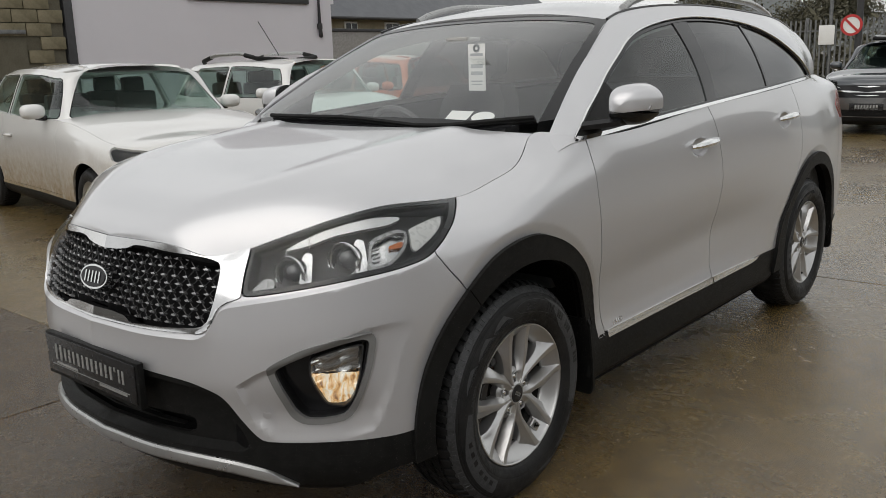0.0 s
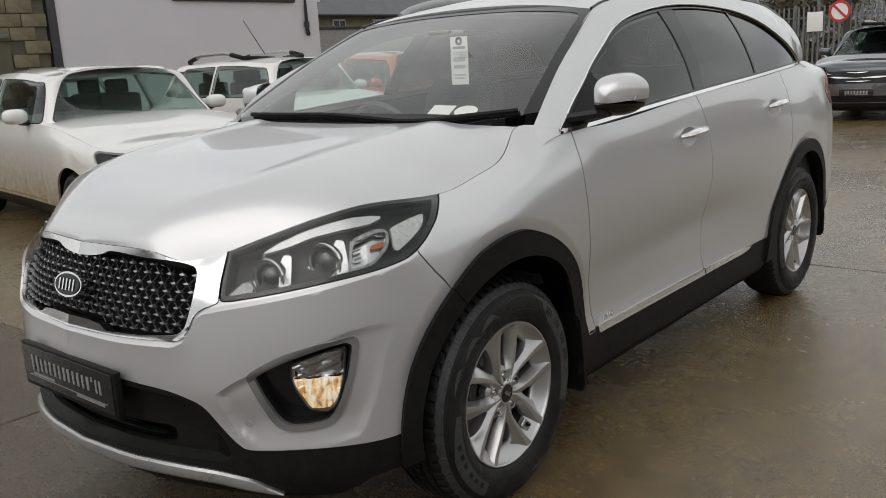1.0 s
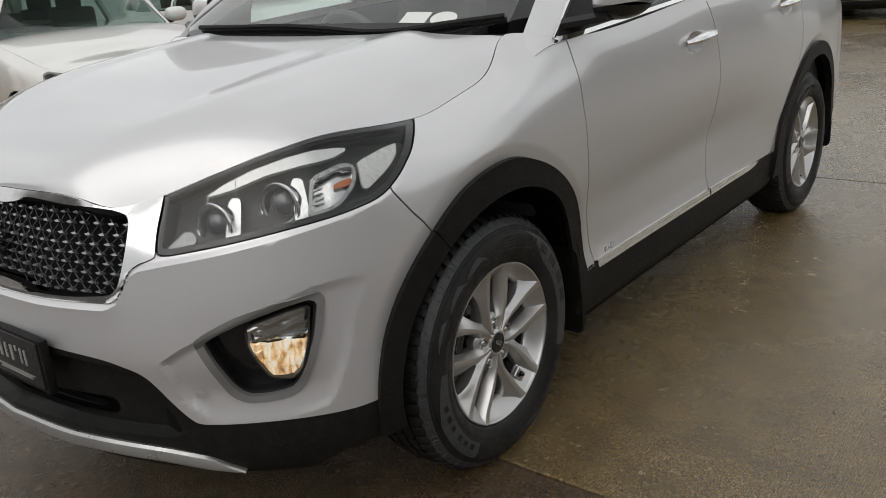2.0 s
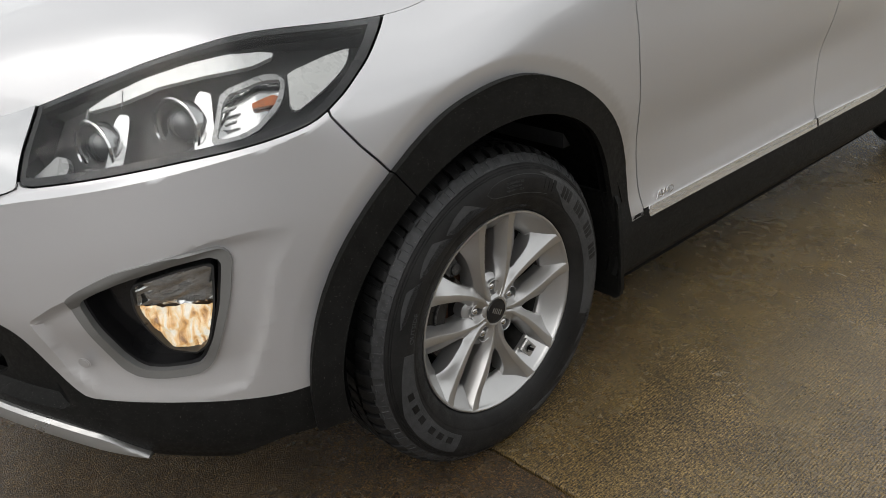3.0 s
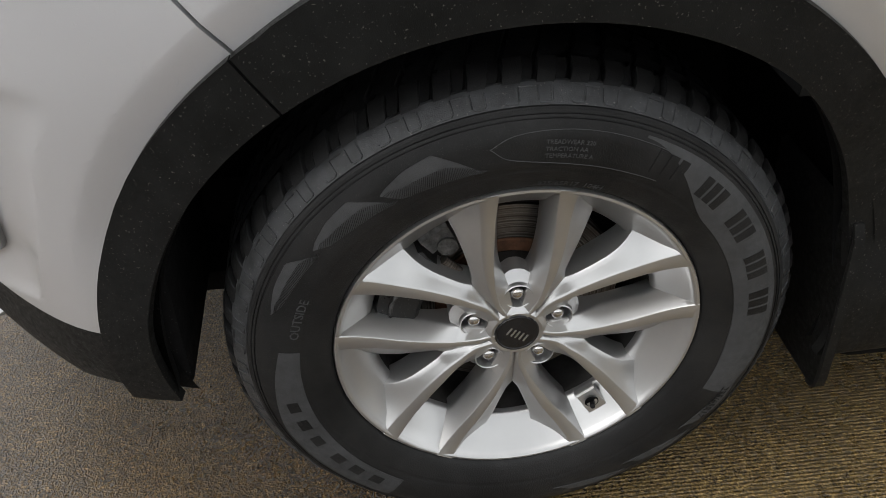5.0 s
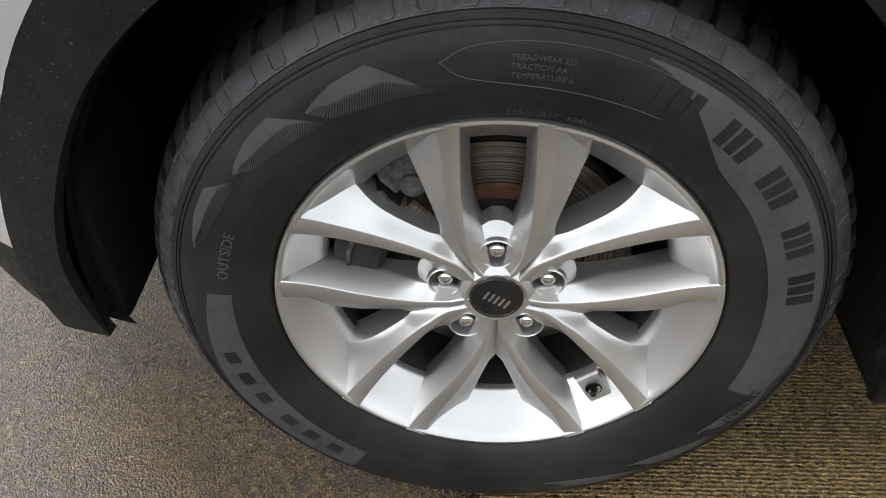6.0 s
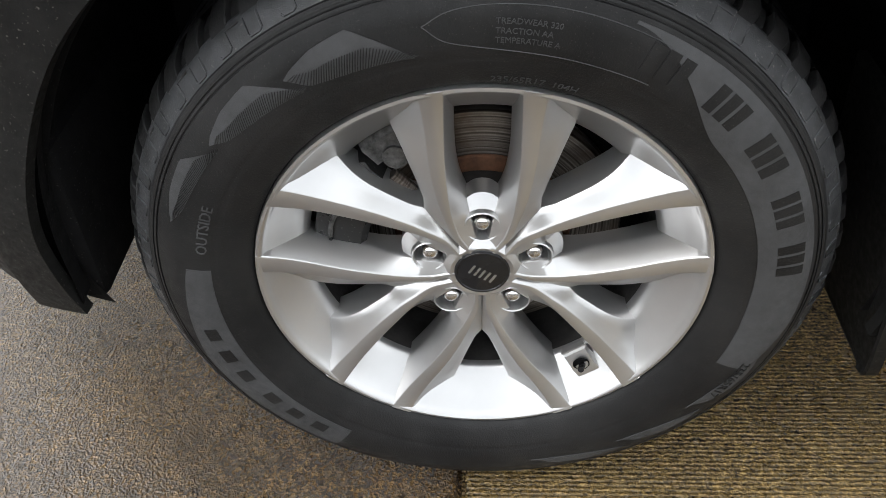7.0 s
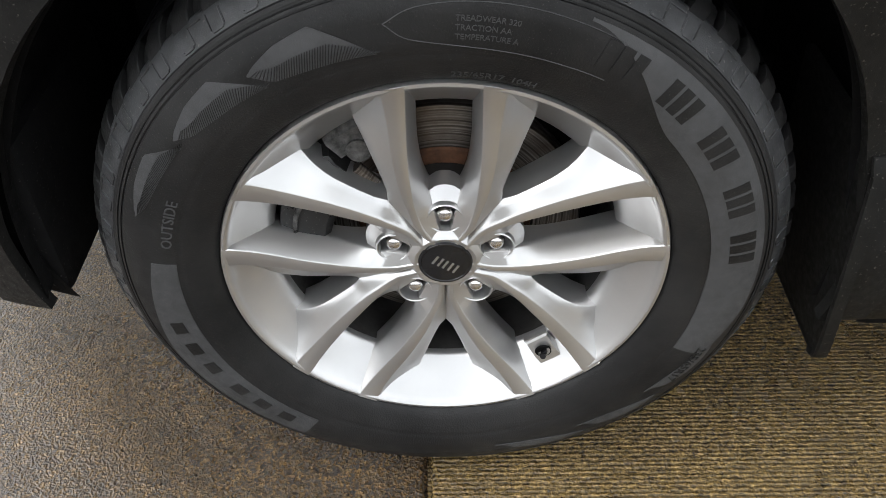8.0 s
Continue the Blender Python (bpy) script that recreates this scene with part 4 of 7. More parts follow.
hi = [hm.verts.new((x * 1.06, y * 1.06, z)) for x, y, z in pts]
for i in range(59):
    hm.faces.new((lo[i], lo[i + 1], hi[i + 1], hi[i]))
structure("backdrop", hm, HILL, "far grey hills", "hill")
# plain unseen walls added behind the camera, sized for reflections and horizon light
structure("unseen_wall_east", boxed((.3, 60, 3.0), (13.0, 6, 1.5)), PLAINWALL, "plain grey wall added out of view to shape reflections")
structure("unseen_wall_south", boxed((50, .3, 2.4), (-6, -14.5, 1.2)), PLAINWALL, "plain grey wall added out of view, low to let horizon light in")


# ---- the silver car ----
def surf(s, z, lift=0.0):
    """A point of the body side at plan length s and height z, with its outward normal."""
    sg = 1 if s >= 0 else -1
    j = np.clip(abs(s) / skin.length * (skin.n - 1), 0, skin.n - 1.001)
    j0, f = int(j), j - int(j)
    col = skin.P[:, j0] * (1 - f) + skin.P[:, j0 + 1] * f
    i = np.interp(z, np.maximum.accumulate(col[:, 2]), np.arange(skin.rows))
    i = min(max(i, 0), skin.rows - 1.001)
    i0, g = int(i), i - int(i)
    p = col[i0] * (1 - g) + col[i0 + 1] * g
    du = skin.P[i0, j0 + 1] - skin.P[i0, j0]
    dv = skin.P[i0 + 1, j0] - skin.P[i0, j0]
    n = np.cross(du, dv)
    n = n / np.linalg.norm(n)
    p, n = Vector(p), Vector(n)
    p, n = p + n * lift, n
    return Vector((p.x * sg, p.y, p.z)), Vector((n.x * sg, n.y, n.z))


def arch_line(centre, table, n=70):
    """A wheel-arch outline from (degrees from the top, radius) pairs, closed below."""
    a = [t[0] for t in table]
    q = np.linspace(a[0], a[-1], n)
    r = pchip(a, [t[1] for t in table], q)
    pts = np.stack([centre + r * np.sin(np.radians(q)), .3628 + r * np.cos(np.radians(q))], -1)
    return np.vstack([[(pts[0, 0], -.1)], pts, [(pts[-1, 0], -.1)]])


AXLE_F, AXLE_R = skin.at(("y", 0.0)), skin.at(("y", 2.78))
OUT_F = arch_line(AXLE_F, [(-96, .497), (-84, .503), (-60, .510), (-35, .516), (-16, .531), (0, .534), (16, .520), (35, .508), (59, .499), (81, .470), (98, .462)])
IN_F = arch_line(AXLE_F, [(-100, .424), (-95, .430), (-87, .440), (-78, .446), (-50, .446), (0, .448), (31, .446), (51, .432), (80, .412), (104, .41)])
OUT_R = arch_line(AXLE_R, [(-98, .53), (-81, .52), (-59, .505), (-35, .51), (-16, .515), (0, .515), (16, .512), (35, .505), (60, .49), (90, .48), (100, .48)])
IN_R = arch_line(AXLE_R, [(-104, .43), (-80, .43), (-50, .44), (0, .447), (50, .44), (80, .42), (104, .42)])
SEAM = [(-1, -.1), (-1, 1.4), (1.166, 1.4), (1.166, .899), (1.21, .842), (1.263, .783), (1.31, .72), (1.33, .6), (1.33, -.1)]
LAMP = np.vstack([[(.577, .99), (.5835, .923), (.5862, .821)], catmull([(.62, .8225), (.709, .8355), (.8056, .8495), (.90, .862), (.9987, .873), (1.069, .8825), (1.136, .8965), (1.194, .9265), (1.243, .9575), (1.318, .9990), (1.385, 1.03)], 40), [(1.385, 1.2), (.55, 1.2)]])
FRAME = np.vstack([catmull([(-.02, .704), (.10, .706), (.21, .7085), (.33, .711), (.41, .713), (.462, .7150), (.487, .731), (.503, .766), (.519, .789), (.538, .801), (.5800, .8135)], 60), [(.5846, .8252), (.5817, .9235), (.575, 1.2), (-.02, 1.2)]])
MESHED = np.vstack([[(-.02, .738), (.10, .738)], catmull([(.165, .733), (.192, .7185), (.24, .7215), (.33, .7232), (.41, .7285), (.461, .7345), (.481, .750), (.492, .780), (.502, .824), (.504, .862), (.496, .888), (.480, .8985), (.392, .9165), (.308, .9225), (.205, .9290), (.15, .9280), (.1165, .917), (.067, .909)], 80), [(-.02, .906)]])
LOWER = np.vstack([[(-.02, .605)], catmull([(.12, .602), (.27, .592), (.40, .580), (.47, .562), (.52, .536), (.565, .472), (.615, .418), (.66, .408), (.84, .405), (1.0, .410), (1.10, .422)], 60), [(1.4, .43), (1.4, -.1), (-.02, -.1)]])
INTAKE = roundpoly([(-.3, .396), (.36, .400), (.395, .412), (.392, .448), (.375, .454), (-.3, .458)], .012)
FOG = roundpoly([(.651, .628), (.70, .656), (.76, .684), (.86, .708), (.945, .718), (.960, .700), (.944, .62), (.915, .54), (.89, .485), (.862, .465), (.80, .457), (.745, .459), (.71, .48), (.678, .56)], .02)
FOGIN = roundpoly([(.672, .625), (.71, .648), (.77, .672), (.86, .694), (.934, .702), (.942, .688), (.926, .61), (.898, .53), (.873, .487), (.855, .478), (.80, .471), (.753, .473), (.725, .495), (.695, .565)], .015)
BULB = roundpoly([(.772, .652), (.856, .676), (.928, .688), (.915, .60), (.893, .525), (.866, .497), (.81, .509), (.782, .57), (.769, .607)], .015)
CREST = np.array([(-.02, .694), (.25, .6955), (.4423, .6990), (.479, .712), (.496, .736), (.517, .774), (.538, .7865), (.61, .800), (.71, .816), (.805, .831), (.90, .846), (.997, .861), (1.067, .8715), (1.123, .8835), (1.166, .899), (1.21, .92), (1.40, 1.02)])
RECESS = roundpoly([(-.3, .577), (.30, .574), (.445, .561), (.498, .535), (.535, .48), (.572, .425), (.582, .388), (.56, .374), (.30, .377), (-.3, .380)], .02)
SWAGE = [(.56, .575), (.62, .612), (.68, .640), (.80, .690), (.93, .730), (1.01, .737), (1.08, .727), (1.03, .66), (1.0, .55), (.95, .43), (.84, .405), (.66, .41), (.60, .47)]
DOOR1 = [(1.935, 1.4), (1.955, 1.16), (1.962, 1.05), (1.969, .953), (1.99, .85), (2.02, .744), (2.06, .58), (2.10, .428), (3.066, .428), (3.062, .62), (3.044, .852), (3.02, .98), (2.991, 1.078), (2.955, 1.15), (2.918, 1.205), (2.905, 1.4)]
DOOR2 = [(2.905, 1.4), (2.918, 1.205), (2.955, 1.15), (2.991, 1.078), (3.02, .98), (3.044, .852), (3.062, .62), (3.066, .428), (3.72, .428), (3.80, .44), (3.90, .62), (4.0, .80), (4.046, .90), (4.047, .96), (4.034, 1.107), (4.0, 1.22), (3.98, 1.4)]
G = .0022                                   # half a panel gap

half = skin.mesh()


def split(sh, phi):
    """The same sheet with its edges laid along the zero line of phi."""
    return weld(sh.keep(phi).joined(sh.keep(-phi)))


def pressed(sh, d):
    """The sheet pushed outwards by d along its normals."""
    return Sheet(sh.p + sh.nrm * np.asarray(d)[:, None], sh.q, sh.f)


def crest_gap(q):
    return q[:, 1] - np.interp(q[:, 0], CREST[:, 0], CREST[:, 1])


# the recess round the fog lamps, the bumper's crest under the lamps and grille, the lip of the arches, the lower recess, the handle cups
half = split(half, region(half.q, SWAGE))
push = region(half.q, SWAGE)
half = pressed(half, -.013 * np.clip(-push / .016, 0, 1) * np.clip((1.07 - half.q[:, 0]) / .14, 0, 1) * np.clip((half.q[:, 1] - .40) / .09, 0, 1))
for d0 in (0.0, .012):
    near_front = half.q[:, 0] < 1.3
    half = split(half, np.where(near_front, crest_gap(half.q) - d0, 1.0))
gap = crest_gap(half.q)
fade = np.clip((1.24 - half.q[:, 0]) / .12, 0, 1)
half = pressed(half, .009 * fade * np.where(gap < 0, np.exp(np.minimum(gap, 0) / .045), np.clip(1 - gap / .014, 0, 1)))
for outline in (OUT_F, OUT_R):
    half = split(half, region(half.q, outline) - .036)
    away = region(half.q, outline)
    half = pressed(half, -.008 * np.clip((.036 - away) / .036, 0, 1) * np.clip((half.q[:, 1] - .42) / .15, 0, 1))
half = split(half, region(half.q, RECESS))
half = pressed(half, -.030 * np.clip(-region(half.q, RECESS) / .012, 0, 1))
CUPS = [[(s0 + .012 + .078 * (1 + math.cos(t)), z0 - .010 + .038 * math.sin(t)) for t in np.linspace(0, 2 * math.pi, 32, endpoint=False)] for s0, z0 in ((2.715, 1.057), (3.712, 1.097))]
for cup in CUPS:
    for g0 in (0.0, -.012, -.026):
        half = split(half, region(half.q, cup) - g0)
    half = pressed(half, -.024 * np.clip(-region(half.q, cup) / .030, 0, 1) ** .6)

suv = thing("suv", "silver family SUV, rain-wet, front fog lamps lit, parked on wet concrete", "car")
shell = half.outside(IN_F, .0).outside(IN_R, .0)
paint = half.outside(OUT_F, -.004).outside(OUT_R, -.004)

front = paint.inside(SEAM, -G).outside(LAMP, G).outside(FRAME, 0).outside(LOWER, 0).outside(FOG, -.004)
bumper = part("bumper", both(front).data("bumper", .012), SILVER, suv, "silver painted front bumper with rain beads")
fend = paint.outside(SEAM, G).outside(LAMP, G)
door_line = np.array([(a, b) for a, b in DOOR1[:8]] + [(2.105, -.1)])
fend = fend.keep(fend.q[:, 0] - np.interp(-fend.q[:, 1], -door_line[:, 1], door_line[:, 0]) + G)
fend = fend.keep(.415 - fend.q[:, 1])
quarter = paint.outside(DOOR1, .0).outside(DOOR2, G)
quarter = quarter.where(lambda a, z: 3.4 - a).where(lambda a, z: .428 - z)
door_a, door_b = paint.inside(DOOR1, -G), paint.inside(DOOR2, -G)
rocker = half.keep(half.q[:, 1] - .426).outside(OUT_F, -.02).outside(OUT_R, -.02)
rocker = rocker.where(lambda a, z: 2.0 - a).where(lambda a, z: a - 4.0)
tail_low = half.keep(half.q[:, 1] - .43).outside(OUT_R, -.02)
tail_low = tail_low.keep(4.5 - tail_low.q[:, 0])
strip = half.inside([(2.115, .431), (2.115, .404), (3.0, .404), (3.50, .409), (3.64, .424), (3.62, .428), (3.4, .431)])
strip = strip.moved(.005)
strip_a, strip_b = strip.keep(strip.q[:, 0] - 3.060), strip.keep(3.070 - strip.q[:, 0])
lower = half.inside(LOWER, 0).inside(SEAM, 0).outside(OUT_F, -.02).outside(INTAKE, 0)
flare_f = half.inside(OUT_F, 0).outside(IN_F, 0).moved(.017)
flare_f = flare_f.keep(np.interp(flare_f.q[:, 0], [1.05, 1.10, 1.16, 1.5, 2.0, 2.1], [.315, .322, .328, .30, .30, .30]) - flare_f.q[:, 1])
flare_a = flare_f.inside(SEAM, -.0015)
flare_b = flare_f.outside(SEAM, .0015)
flare_r = half.inside(OUT_R, 0).outside(IN_R, 0).moved(.017)
flare_r = flare_r.keep(.30 - flare_r.q[:, 1])
TAILLAMP = [(4.86, 1.10), (4.95, 1.02), (5.75, 1.04), (5.70, 1.19), (4.98, 1.18)]
quarter = quarter.outside(TAILLAMP, .001)

lower = lower.keep(np.interp(lower.q[:, 0], [.80, .95, 1.0, 1.08], [.20, .285, .306, .314]) - lower.q[:, 1])
part("lower_bumper", both(lower).data("lower_bumper", .015), PLASTIC, bumper, "grained black plastic lower bumper")
strip_secs = []
for s0 in np.linspace(-.715, .715, 61):
    zc = float(pchip([0, .30, .50, .63, .70, .755], [.340, .340, .331, .304, .274, .248], np.array([abs(s0)]))[0])
    p0, _ = surf(s0, max(zc, .262), .006)
    _, n0 = surf(s0, .45, 0)
    n0 = Vector((n0.x, n0.y, 0)).normalized()
    hw = .019 * min(1, (.735 - abs(s0)) / .10)
    strip_secs.append([Vector((p0.x, p0.y, zc)) + n0 * o + Vector((0, 0, v)) for o, v in ((-.02, -hw), (.006, -hw), (.013, -hw * .6), (.014, 0), (.011, hw * .7), (.004, hw), (-.02, hw))])
part("skid_strip", loft(strip_secs), SATIN, bumper, "satin silver skid strip")
part("underbody", boxed((1.0, 4.1, .12), (0, 1.35, .325), .03), VOID, suv)
# two unseen panels added to block sky light from the ground under the car
part("floor_shade_panel", boxed((1.74, 1.84, .05), (0, 1.40, .262), .015), VOID, suv)
part("tray_shade_panel", boxed((1.24, .98, .04), (0, -.02, .272), .012), VOID, suv)
inner = shell.outside(LAMP, .01).outside(FOG, .0).outside(MESHED, .0).outside(INTAKE, .0)
inner = inner.keep(.30 - inner.q[:, 1]).moved(-.016)
part("inner_structure", both(inner).data("inner_structure", 0), VOID, suv)
for name, sgn in (("left", 1), ("right", -1)):
    def sided(sh):
        return sh if sgn > 0 else sh.mirrored()
    fender = part("fender", sided(fend).data("fender", .014), SILVER, suv)
    q = part("rear_quarter", sided(quarter).data("rear_quarter", .014), SILVER, suv)
    part("tail_lamp", sided(half.inside(TAILLAMP).moved(.002)).data("tail_lamp", .02), TAIL, q, "red tail lamp")
    part("rear_lower_bumper", sided(tail_low).data("rear_lower_bumper", .015), PLASTIC, q)
    da = part("front_door", sided(door_a).data("front_door", .014), SILVER, suv)
    db = part("rear_door", sided(door_b).data("rear_door", .014), SILVER, suv)
    part("door_strip", sided(strip_a).data("door_strip", .006), CHROME, da, "bright strip along the door foot")
    part("door_strip", sided(strip_b).data("door_strip", .006), CHROME, db, "bright strip along the door foot")
    part("sill", sided(rocker).data("sill", .015), PLASTIC, suv, "black plastic sill")
    part("arch_moulding", sided(flare_a).data("arch_moulding", .014), PLASTIC, bumper, "grained black wheel-arch moulding")
    part("arch_moulding", sided(flare_b).data("arch_moulding", .014), PLASTIC, fender, "grained black wheel-arch moulding")
    part("arch_moulding", sided(flare_r).data("arch_moulding", .035), PLASTIC, q, "grained black wheel-arch moulding")
    # wheel-arch liners, open to the side
    for y0 in (0.0, 2.78):
        me = lathe([(.001, .42), (.300, .42), (.455, .43), (.466, .60), (.466, .80), (.450, .905)], 72, "x", -2.25, 2.25)
        for v in me.verts:
            yy = v.co.y if v.co.z > 0 else math.copysign(math.hypot(v.co.y, v.co.z), v.co.y)
            if y0 < 1 and yy < 0:
                yy *= 1 - .055 * min(1, max(0, (math.atan2(-v.co.y, v.co.z) - .9) / .67))
            v.co = Vector((v.co.x * sgn, yy + y0, v.co.z + .3628))
        bmesh.ops.bisect_plane(me, geom=me.verts[:] + me.edges[:] + me.faces[:], plane_co=(.915 * sgn, 0, .335), plane_no=(.06 * sgn, 0, -.998), clear_outer=True)
        part("arch_liner", me, VOID, fender if y0 < 1 else q)
    # black panel added ahead of the tyre to stand for the gap's shade
    part("arch_gap_blocker", boxed((.260, .034, .20), (.745 * sgn, -.430, .413), .012), VOID, bumper)

# hood, its shut line and the cowl
cowl_y = .150 + .105 * (np.abs(hood.p[:, 0]) / .755) ** 2
bonnet = hood.keep(hood.p[:, 1] - cowl_y)
part("bonnet", both(bonnet).data("bonnet", .018), SILVER, suv, "silver bonnet beaded with rain")
k_cowl = int(np.argmin(np.abs(skin.s - skin.at(("y", .27)))))
seal = [Vector(top_edge[i]) - Vector((.004, -.004, .016)) for i in range(0, k_cowl + 1, 2)]
part("bonnet_seal", merge(tube(seal, .012, 6), tube([Vector((-p.x, p.y, p.z)) for p in seal], .012, 6)), VOID, suv)

# grille: bright frame, studded mesh, badge
frame_sh = half.inside(FRAME, -.001).outside(MESHED, 0).moved(.004)
grille = part("grille_frame", both(frame_sh).data("grille_frame", .03), DARKCHROME, suv, "bright chrome grille surround")
backing = half.inside(MESHED, .004).moved(-.05)
part("grille_backing", both(backing).data("grille_backing", 0), VOID, grille)
mesh_bm, lattice = bmesh.new(), bmesh.new()
ds, dz = .0440, .0208
for r in range(11):
    for c in range(-12, 13):
        s0 = (c + (.5 if r % 2 else 0)) * ds
        z0 = .716 + r * dz
        if region(np.array([[abs(s0), z0]]), MESHED)[0] > -.004:
            continue
        p, n = surf(s0, z0 + .0, -.020)
        t = Vector((-n.y, n.x, 0)).normalized()
        up = t.cross(n) * (1 if t.cross(n).z > 0 else -1)
        ring = [p + t * a + up * b + n * h for a, b, h in ((-.0150, .001, 0), (-.004, -.0060, .002), (.0140, -.003, 0), (.003, .0070, -.002))]
        top = [p + t * a + up * b + n * .011 for a, b in ((-.0100, .0012), (-.003, -.0022), (.0090, -.0012), (.002, .0050))]
        lo = [mesh_bm.verts.new(v) for v in ring]
        hi = [mesh_bm.verts.new(v) for v in top]
        mesh_bm.faces.new(hi)
        for i in range(4):
            mesh_bm.faces.new((lo[i], lo[(i + 1) % 4], hi[(i + 1) % 4], hi[i]))
        for a, b in ((1, 1), (1, -1)):
            e, _ = surf(s0 + ds / 2 * a, z0 + dz * b, -.020)
            if region(np.array([[abs(s0 + ds / 2 * a), z0 + dz * b]]), MESHED)[0] < .0:
                merge(lattice, tube([p, e], .0016, 4, caps=False))
bmesh.ops.recalc_face_normals(mesh_bm, faces=mesh_bm.faces)
part("grille_mesh", lattice, GLOSSBLACK, grille)
part("grille_studs", mesh_bm, STUD, grille, "dark satin studs in staggered rows")["kind"] = "stuff"
def badge_place(p, n):
    t = Vector((-n.y, n.x, 0)).normalized()
    t = t if t.x > 0 or abs(t.x) < .2 else -t
    up = n.cross(t)
    up = up if up.z > 0 else -up
    return lambda u, v, w: p + t * u + up * v + n * w
pb, nb = surf(.0001, .822, .004)
put = badge_place(pb, nb)
oval = [(.068 * math.cos(a), .037 * math.sin(a)) for a in np.linspace(0, 2 * math.pi, 40, endpoint=False)]
badge = part("badge", prism(oval, .016, put), CHROME, grille, "oval bright-rimmed badge with plain bars")
part("badge_field", prism([(u * .88, v * .84) for u, v in oval], .003, lambda u, v, w: put(u, v, w + .0155)), GLOSSBLACK, badge)
bars = bmesh.new()
for u0, lean, wd in ((-.034, .0, .006), (-.017, .0, .006), (.0, .0, .006), (.017, .0, .006), (.034, .0, .006)):
    merge(bars, prism([(u0 - wd / 2 - lean, -.017), (u0 + wd / 2 - lean, -.017), (u0 + wd / 2 + lean, .017), (u0 - wd / 2 + lean, .017)], .003, lambda u, v, w: put(u, v, w + .018)))
part("badge_bars", bars, CHROME, badge)

# plate in its holder; its lettering is given as plain bars
holder = part("plate_holder", boxed((.55, .022, .140), (0, -.958, .552), .006), PLASTIC, bumper, "black plate holder")
part("plate", boxed((.525, .006, .118), (0, -.9705, .556), .002), PLATEBLACK, holder, "black dealer plate with pale lettering bars")
ink = bmesh.new()
x0 = -.205
for wd, ht in ((.046, .050), (.044, .040), (.046, .040), (.046, .040), (.016, .040), (.044, .040), (.046, .040), (.010, .014), (.034, .040)):
    zc = .566 if ht > .02 else .582
    for sx in ((.06, .30), (.66, .94)) if wd > .03 else ((0, .8),):
        box(ink, (wd * (sx[1] - sx[0]), .002, ht), (x0 + wd * (sx[0] + sx[1]) / 2, -.9745, zc))
    x0 += wd + .010
for a, b, zc in ((-.20, -.07, .530), (.06, .215, .516)):
    box(ink, (b - a, .002, .007), ((a + b) / 2, -.9745, zc))
box(ink, (.46, .002, .0016), (0, -.9745, .5225))
part("plate_lettering", ink, PLATEINK, holder)

# lower intake with slats
part("intake_void", boxed((1.1, .02, .20), (0, -.80, .43), .004), VOID, bumper)
part("intake_backing", both(half.inside(INTAKE, .01).moved(-.07)).data("intake_backing", 0), VOID, bumper)
for z0 in (.415, .436, .458):
    sl = half.inside([(-.3, z0 - .004), (.40, z0 - .004), (.40, z0 + .004), (-.3, z0 + .004)]).moved(-.02)
    part("intake_slat", both(sl).data("intake_slat", .02), PLASTIC, bumper)
for s0, z0 in ((.642, .489), (.338, .664)):
    for sg in (1, -1):
        p, n = surf(s0 * sg, z0, -.001)
        put_s = badge_place(p, n)
        ring = bmesh.new()
        for r, h in ((.0115, .0006), (.0085, .0012)):
            merge(ring, prism([(r * math.cos(a), r * math.sin(a)) for a in np.linspace(0, 2 * math.pi, 24, endpoint=False)], h, put_s))
        part("parking_sensor", ring, SILVER, bumper)

# fog lamps
for sgn in (1, -1):
    def sided(sh):
        return sh if sgn > 0 else sh.mirrored()
    bez = part("fog_bezel", sided(half.inside(FOG, .002).outside(FOGIN, 0).moved(.007)).data("fog_bezel", .016), GREYTRIM, bumper, "satin grey fog lamp surround")
    part("fog_wall", sided(half.inside(FOGIN, -.0005).outside(FOGIN, -.006).moved(-.006)).data("fog_wall", .04), GLOSSBLACK, bez)
    part("fog_pocket", sided(half.inside(FOGIN, .004).moved(-.040)).data("fog_pocket", 0), GLOSSBLACK, bez)
    lampset = half.inside(BULB, 0)
    rim_sh = lampset.outside(BULB, -.004).moved(-.003)
    part("fog_rim", sided(rim_sh).data("fog_rim", .03), LAMPDARK, bez)
    up_half, low_half = lampset.keep(.607 - lampset.q[:, 1]), lampset.keep(lampset.q[:, 1] - .604)
    def ribbed(sh, lift, amp, pitch):
        w = amp * np.sin(sh.q[:, 0] * 2 * math.pi / pitch) + amp * .8 * np.sin(sh.q[:, 1] * 2 * math.pi / (pitch * 1.7) + 3 * np.sin(sh.q[:, 0] * 40))
        return Sheet(sh.p + sh.nrm * (lift + w)[:, None], sh.q, sh.f)
    part("running_lamp", sided(ribbed(up_half, -.016, .003, .016)).data("running_lamp", .0), REFLECT, bez, "clear faceted upper lamp")
    part("fog_lamp", sided(ribbed(low_half, -.016, .004, .028)).data("fog_lamp", .0), FOGLIT, bez, "lit fog lamp, warm yellow")
    part("fog_cover", sided(lampset.moved(-.004)).data("fog_cover", 0), LENS, bez)

